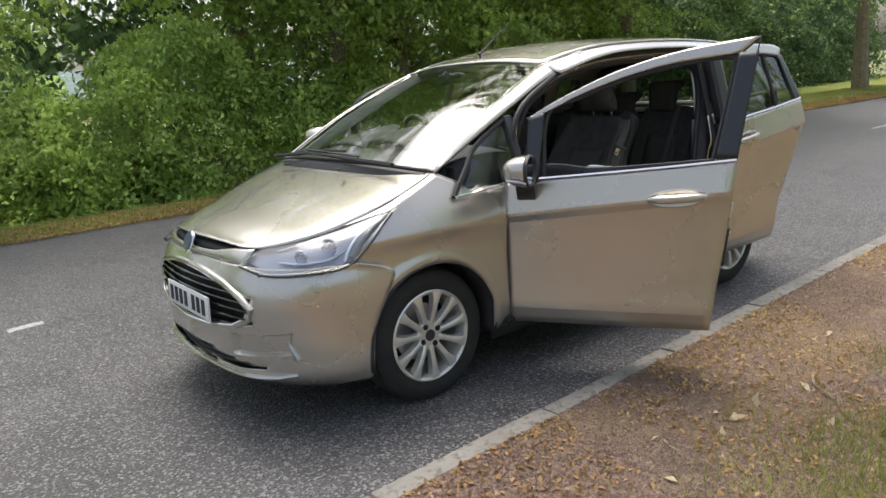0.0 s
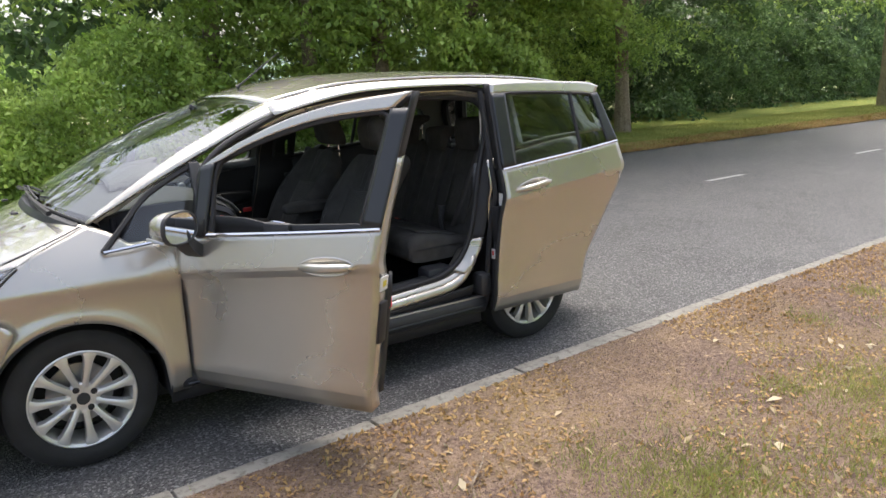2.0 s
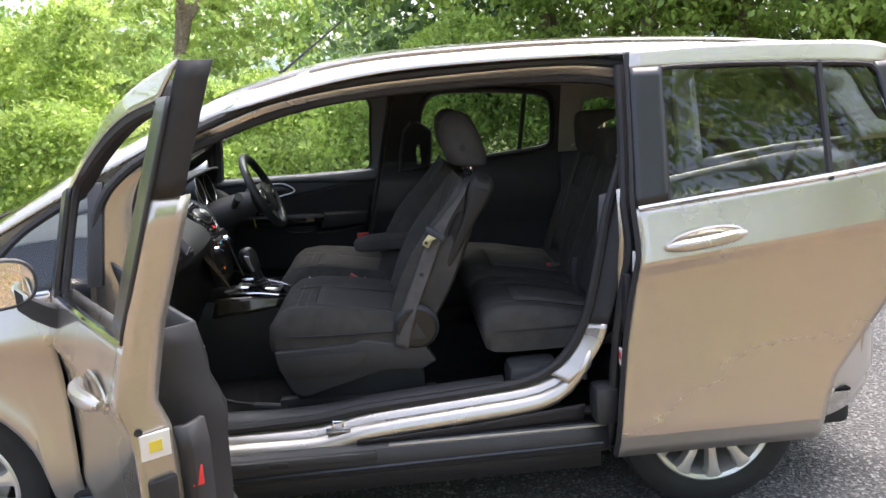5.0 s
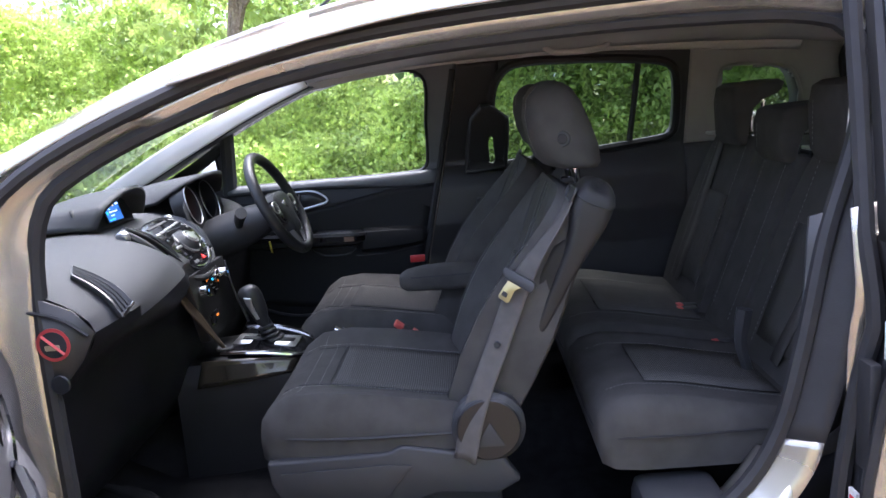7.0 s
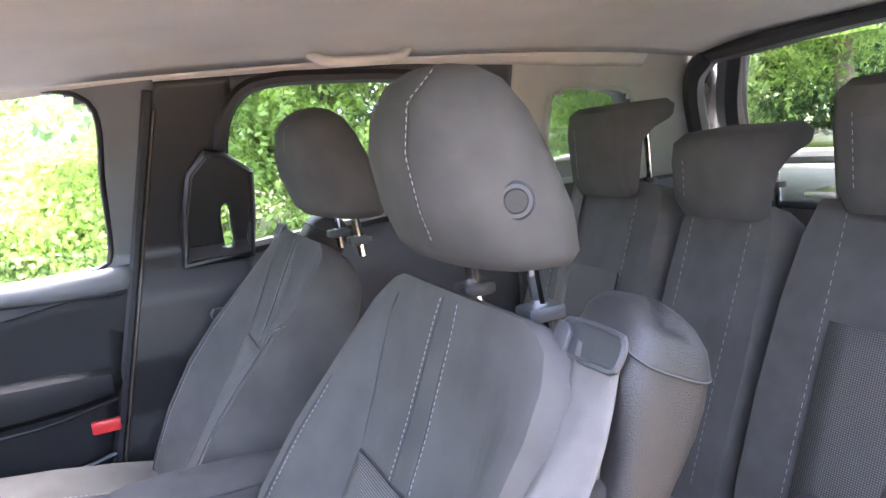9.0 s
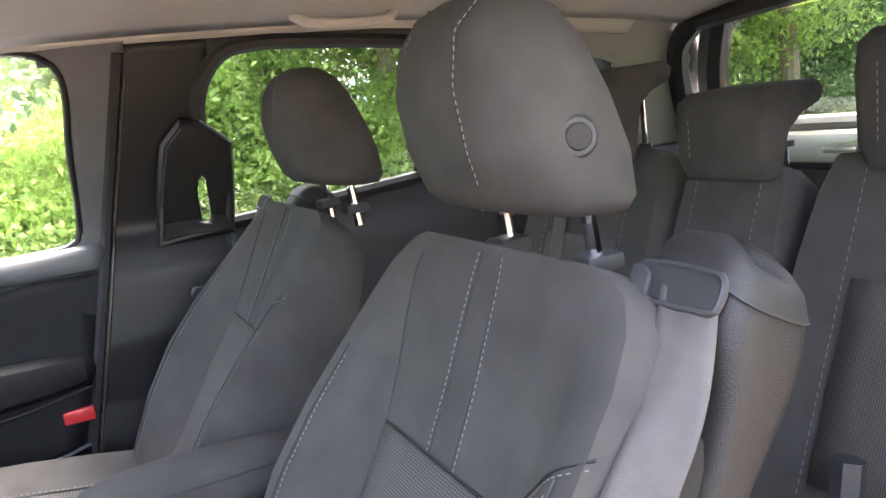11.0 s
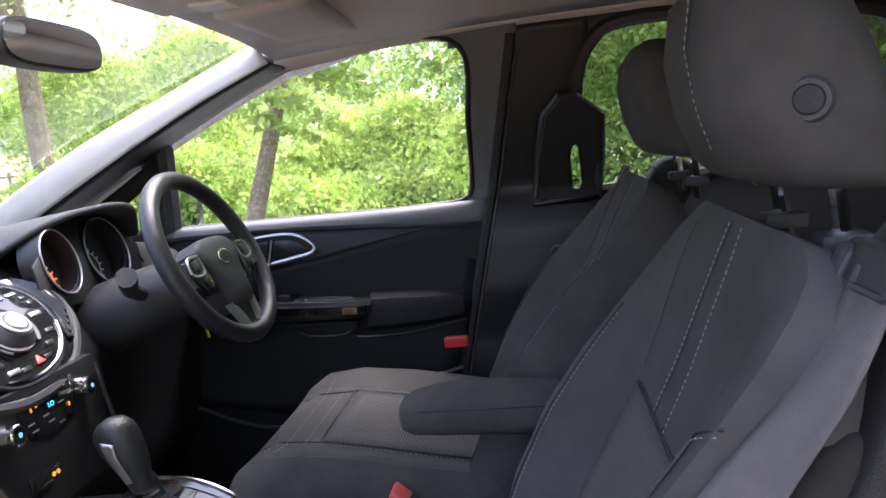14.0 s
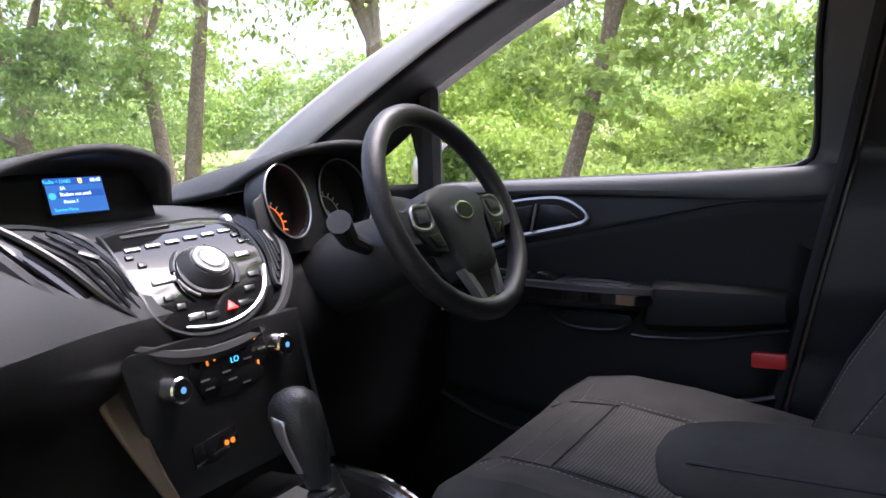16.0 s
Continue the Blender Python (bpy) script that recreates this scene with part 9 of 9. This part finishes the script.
    fm_s = lambda n: Matrix.Translation(lipc + sl_n * n) @ Matrix(((sl_up.x, 0, sl_n.x, 0), (0, 1, 0, 0), (sl_up.z, 0, sl_n.z, 0), (0, 0, 0, 1)))
    slot_o = [(p.x, p.y) for p in cr([(-0.014, -0.036, 0), (-0.014, 0.034, 0), (-0.010, 0.040, 0), (0.006, 0.040, 0), (0.013, 0.034, 0), (0.013, -0.034, 0), (0.006, -0.041, 0), (-0.010, -0.041, 0), (-0.014, -0.036, 0)], 40)[:-1]]
    part("belt_slot", prism(slot_o, fm_s(0.002), 0.004), RUBBER, seat)
    part("slot_rim", tube([fm_s(0.005) @ Vector((p, q, 0)) for p, q in slot_o], 0.003, 6, closed=True), BLACK, seat)
    part("slot_guide", prism([(-0.015, side * -0.042), (-0.015, side * -0.020), (0.004, side * -0.022), (0.010, side * -0.030), (0.010, side * -0.042)], fm_s(0.005), 0.006, 0.002), BLACK, seat)
    p0 = lipc + sl_n * 0.004 + Vector((0, side * 0.012, 0.0))
    ctr = cr([p0, Vector((1.718 + dx, yc + side * 0.230, 1.128)), Vector((1.692 + dx, yc + side * 0.242, 1.092)), Vector((1.645 + dx, yc + side * 0.251, 1.03)), Vector((1.602 + dx, yc + side * 0.251, 0.955)), Vector((1.545 + dx, yc + side * 0.264, 0.83)), Vector((1.49 + dx, yc + side * 0.285, 0.70)), Vector((1.465 + dx, yc + side * 0.29, 0.61))], 36)
    bm = sheet([[p + w * Vector((lerp([(0, 0.10), (6, 0.30), (12, 0.80), (20, 0.88), (36, 0.95)], k), side * lerp([(0, 0.99), (6, 0.94), (12, 0.50), (20, 0.40), (36, 0.3)], k), lerp([(0, 0), (6, -0.1), (12, -0.32), (36, -0.3)], k))) + Vector((0, 0, 0.003 * math.sin(w * 150 + k * 0.4))) for k, p in enumerate(ctr)] for w in (-0.024, -0.016, -0.008, 0.0, 0.008, 0.016, 0.024)])
    part("seat_belt", bm, WEB, seat, "grey seat belt hanging with its tongue", solid=0.0016)
    tm = frame_of(Vector((1.612 + dx, yc + side * 0.254, 0.984)) + Vector((-0.3, side * 0.9, 0.1)) * 0.010, (0.86, side * 0.40, -0.30), (0.40, 0.08 * -side, 0.9))
    if side > 0:
        tm = tm @ Matrix.Rotation(math.pi, 4, "Y")
    part("belt_keeper", prism([(-0.040, 0.018), (-0.034, 0.024), (0.036, 0.012), (0.040, 0.0), (0.034, -0.012), (-0.030, 0.0)], tm, 0.012, 0.004), BLACK, seat, "grey plastic belt keeper")
    part("belt_tongue", prism([(-0.020, 0.002), (0.012, -0.006), (-0.002, -0.018), (-0.006, -0.044), (-0.010, -0.048), (-0.030, -0.043), (-0.032, -0.038), (-0.026, -0.016)], tm @ Matrix.Translation((0.0, 0.0, 0.003)), 0.003, 0.001), mat("brass_steel", (0.50, 0.42, 0.22), 0.38, 0.9), seat, "metal belt tongue")
    part("tongue_slot", prism([(-0.025, -0.026), (-0.013, -0.028), (-0.014, -0.038), (-0.026, -0.036)], tm @ Matrix.Translation((0.0, 0.0, 0.0055)), 0.0012), RUBBER, seat)
    part("belt_button", disc(Vector((1.556 + dx, yc + side * 0.262, 0.855)), (-0.4, side, 0), 0.007, 0.008, 14), BLACK, seat)
    dx = cx
    bx = yc - side * 0.285
    bk = part("belt_buckle", tube([(1.47 + dx, bx, 0.56), (1.41 + dx, bx, 0.64), (1.345 + dx, bx, 0.705)], [0.014, 0.02, 0.024], 8, flat=0.7), BLACK, seat, "black belt buckle with a red button")
    part("buckle_button", box(-0.018, 0.018, -0.02, 0.02, -0.006, 0.008, 0.003, m=Matrix.Translation((1.338 + dx, bx, 0.712)) @ Matrix.Rotation(radians(40), 4, "Y")), mat("pale_red_plastic", (0.7, 0.12, 0.1), 0.4), seat)
    return seat


passenger = front_seat(-0.325, -1, 1.0, 1.0, "charcoal cloth front passenger seat with a shoulder belt")
driver = front_seat(0.345, 1, 0.94, 0.942, "charcoal cloth driver's seat with an armrest", 0.048)
ar = []
for x, hw, hh, z in ((1.294, 0.016, 0.012, 0.852), (1.300, 0.030, 0.022, 0.852), (1.316, 0.039, 0.030, 0.853), (1.36, 0.043, 0.035, 0.856), (1.42, 0.043, 0.037, 0.857), (1.52, 0.042, 0.036, 0.854), (1.60, 0.04, 0.034, 0.85), (1.62, 0.03, 0.025, 0.85)):
    ar.append([Vector((x, 0.055 + hw * math.copysign(abs(math.cos(t)) ** 0.6, math.cos(t)), z + hh * math.copysign(abs(math.sin(t)) ** 0.65, math.sin(t)))) for t in np.linspace(0, 2 * math.pi, 25)[:-1]])
part("armrest", rings(ar), FABRIC, driver, "padded cloth armrest")
part("armrest_seam", tube([(x, 0.055 - 0.0415, 0.868) for x in np.linspace(1.33, 1.58, 8)], 0.002, 5), RUBBER, driver)
part("armrest_bracket", box(1.5, 1.6, 0.08, 0.12, 0.76, 0.87, 0.012), BLACK, driver)

# rear bench: split cushion, three backs, three headrests
def rear_cushion(y0, y1, label):
    yc, hw = (y0 + y1) / 2, (y1 - y0) / 2
    rr = []
    for x, w, zt, zb in ((1.752, 0.94, 0.65, 0.60), (1.758, 0.975, 0.675, 0.58), (1.785, 0.99, 0.70, 0.565), (1.84, 1.0, 0.712, 0.56), (1.95, 1.0, 0.70, 0.56), (2.08, 1.0, 0.672, 0.56), (2.2, 1.0, 0.65, 0.56), (2.26, 0.98, 0.64, 0.57)):
        rr.append(cushion_ring(x, yc, hw * w, zt, zb, 0.012))
    s = part("rear_seat", rings(rr), FABRIC, car, label, angle=50)
    part("cushion_seam", tube([(x, y, 0.637) for x, y in ((2.1, y0 - 0.004), (1.8, y0 - 0.003), (1.757, y0 + 0.04), (1.749, yc), (1.757, y1 - 0.04), (1.8, y1 + 0.003))], 0.003, 5, smoothn=24), RUBBER, s)
    zt = lambda x: lerp([(1.79, 0.702), (1.84, 0.714), (1.95, 0.703), (2.08, 0.675), (2.2, 0.653)], x)
    for f in (0.22, 0.78):
        y = y0 + (y1 - y0) * f
        stitch("stitching", [(x, y, zt(x) + 0.001) for x in np.linspace(1.79, 2.18, 10)], s)
    part("insert", sheet([[Vector((x, y0 + (y1 - y0) * f, zt(x) + 0.003)) for x in np.linspace(1.88, 2.18, 8)] for f in np.linspace(0.25, 0.75, 5)]), RIB, s, "ribbed insert", solid=0.003)
    return s


bench_r = rear_cushion(-0.12, 0.62, "charcoal cloth rear bench, wide section")
bench_l = rear_cushion(-0.62, -0.13, "charcoal cloth rear seat, narrow section")
axis_r = Vector((0.20, 0, 0.53)).normalized()
nrm_r = Vector((-axis_r.z, 0, axis_r.x))
for y0, y1, par in ((-0.61, -0.135, bench_l), (-0.125, 0.125, bench_r), (0.135, 0.61, bench_r)):
    yc, hw = (y0 + y1) / 2, (y1 - y0) / 2
    rr = []
    tops = 0.575 if hw > 0.15 else 0.545
    for s, w, th, lf in ((0.0, 0.97, 0.12, 0.006), (0.1, 1.0, 0.14, 0.015), (0.25, 1.0, 0.14, 0.02), (0.4, 0.98, 0.13, 0.016), (0.5, 0.94, 0.12, 0.008), (tops - 0.02, 0.88, 0.10, 0.0), (tops - 0.004, 0.80, 0.07, 0.0), (tops, 0.70, 0.05, 0.0)):
        c = Vector((2.20, 0, 0.635)) + axis_r * s
        rr.append(back_ring(c, axis_r, nrm_r, yc, hw * w, th, lf if hw > 0.15 else 0))
    part("rear_backrest", rings(rr), FABRIC, par, "upright charcoal cloth backrest", angle=50)
    for u in (-0.55, 0.55):
        stitch("stitching", [Vector((2.20, yc + hw * u, 0.635)) + axis_r * s + nrm_r * 0.008 for s in np.linspace(0.06, tops - 0.03, 14)], par, 0.014)
    if hw > 0.15:
        part("back_insert", sheet([[Vector((2.20, yc + hw * u, 0.635)) + axis_r * s + nrm_r * (0.006 + 0.0) for s in np.linspace(0.08, 0.38, 6)] for u in np.linspace(-0.5, 0.5, 6)]), RIB, par, "ribbed insert", solid=0.003)
    # L-shaped headrest with two bright posts
    hx, hz, hh = 2.388, (1.125 if hw > 0.15 else 1.10), (0.19 if hw > 0.15 else 0.15)
    hy = math.copysign(0.34, yc) if hw > 0.15 else 0.0
    hwid = 0.096
    prof = [(-0.02, 0.0), (-0.038, 0.03), (-0.042, hh * 0.7), (-0.034, hh - 0.012), (-0.01, hh), (0.10, hh + 0.004), (0.118, hh - 0.008), (0.112, hh - 0.026), (0.06, hh - 0.045), (0.022, hh - 0.075), (0.006, 0.03), (0.0, 0.0)]
    secs = []
    for f, k in ((-1.0, 0.80), (-0.96, 0.93), (-0.85, 1.0), (0, 1.0), (0.85, 1.0), (0.96, 0.93), (1.0, 0.80)):
        cx, cz = 0.01, hh * 0.55
        secs.append([Vector((hx + cx + (a - cx) * k, hy + hwid * f, hz + 0.02 + cz + (b - cz) * k)) for a, b in prof])
    part("rear_headrest", rings(secs), FABRIC, par, "dark cloth headrest with folded top", angle=50)
    stitch("stitching", [Vector((hx - 0.043, hy + hwid * 0.6, z)) for z in np.linspace(hz + 0.06, hz + hh - 0.02, 8)], par, 0.012)
    for o in (-0.05, 0.05):
        part("headrest_post", tube([(hx + 0.068, hy + o, hz - 0.02), (hx + 0.064, hy + o, hz + hh - 0.02)], 0.006, 8), CHROME, par, "bright headrest post")
        part("post_collar", disc((hx + 0.068, hy + o, 1.165), (0, 0, 1), 0.014, 0.01, 14), BLACK, par)
    part("seat_release", box(2.36, 2.43, yc + hw * 0.55, yc + hw * 0.78, 1.166, 1.176, 0.003), SILVER, par)
REDB = mat("bright_red_button", (0.75, 0.10, 0.09), 0.4)
for y, x, z, par in ((0.163, 2.17, 0.655, bench_r), (0.20, 2.18, 0.655, bench_r), (-0.10, 2.19, 0.638, bench_r)):
    part("belt_buckle", box(x - 0.03, x + 0.03, y - 0.018, y + 0.018, z - 0.01, z + 0.012, 0.005), BLACK, par, "black buckle with red button")
    part("buckle_button", box(x - 0.035, x - 0.015, y - 0.016, y + 0.016, z - 0.004, z + 0.014, 0.003), REDB, par)
for y, x in ((-0.40, 2.24), (0.42, 2.24)):
    bm = sheet([[Vector((xx, y + w + (z - 0.7) * 0.10 * (1 if y > 0 else -1), z)) for xx, z in ((2.40, 1.18), (2.352, 1.06), (2.285, 0.88), (2.205, 0.69))] for w in (-0.023, 0.0, 0.023)])
    part("rear_belt", bm, WEB, bench_r, "grey rear seat belt", solid=0.0016)
part("buckle_strap", tube([(2.16, -0.36, 0.66), (2.14, -0.37, 0.74), (2.15, -0.37, 0.82)], [0.014, 0.016, 0.02], 6, smoothn=8), BLACK, bench_l, "black buckle on a short strap")
part("parcel_shelf", box(2.52, 2.98, -0.60, 0.60, 1.115, 1.13, 0.006), BLACK, car, "black parcel shelf behind the rear seats")
part("tailgate_trim", tube([(3.06, -0.56, 1.15), (3.10, 0, 1.15), (3.06, 0.56, 1.15)], 0.02, 8, smoothn=16), PILLAR, car)
for s in (-1, 1):
    part("rear_frame_trim", tube([(2.96, s * 0.655, 1.13), (2.905, s * 0.635, 1.27), (2.865, s * 0.595, 1.385), (2.86, s * 0.53, 1.44)], 0.030, 8, smoothn=14), BLACK, car, "dark trim beside the rear window")
part("rear_header_trim", tube([(2.86, -0.55, 1.437), (2.90, 0, 1.468), (2.86, 0.55, 1.437)], 0.026, 8, smoothn=16), BLACK, car)
# left rear pillar trim seen through the sliding door's glass
part("c_pillar_trim", sheet(loft([[(2.20, -0.70, 1.10), (2.24, -0.66, 1.3), (2.27, -0.61, 1.46)], [(2.34, -0.715, 1.12), (2.36, -0.67, 1.3), (2.38, -0.615, 1.46)], [(2.46, -0.71, 1.14), (2.45, -0.665, 1.3), (2.45, -0.61, 1.455)]], 12, 10)), PILLAR, car, "light grey rear pillar trim", solid=0.006)
part("rear_arch_trim", sheet(loft([[(2.02, -0.70, 0.50), (2.3, -0.64, 0.68), (2.7, -0.62, 0.72), (3.05, -0.66, 0.6)], [(2.10, -0.74, 0.75), (2.3, -0.73, 0.85), (2.7, -0.71, 0.9), (3.05, -0.68, 0.9)], [(2.14, -0.72, 1.1), (2.3, -0.72, 1.13), (2.7, -0.69, 1.17), (3.05, -0.64, 1.17)]], 20, 10)), TRIM, car, "dark trim over the rear wheel arch", solid=0.01)

# a dark folding stick lying on the passenger's floor
um = new("folded_umbrella")
um.matrix_basis = Matrix.Translation((0.80, -0.50, 0.375))
tagged(um, "black folded umbrella lying on the passenger footwell mat", "umbrella")
part("shaft", tube([(-0.20, 0.10, 0.09), (0.05, 0.02, 0.035), (0.22, -0.03, 0.02)], [0.004, 0.006, 0.007], 8), RUBBER, um)
part("canopy_fold", tube([(-0.28, 0.12, 0.12), (-0.15, 0.085, 0.085), (-0.05, 0.055, 0.06)], [0.012, 0.022, 0.014], 10, smoothn=8), CARPET, um)
part("grip", tube([(0.12, 0.0, 0.025), (0.20, -0.025, 0.022), (0.245, -0.04, 0.022)], [0.013, 0.015, 0.012], 10), BLACK, um)
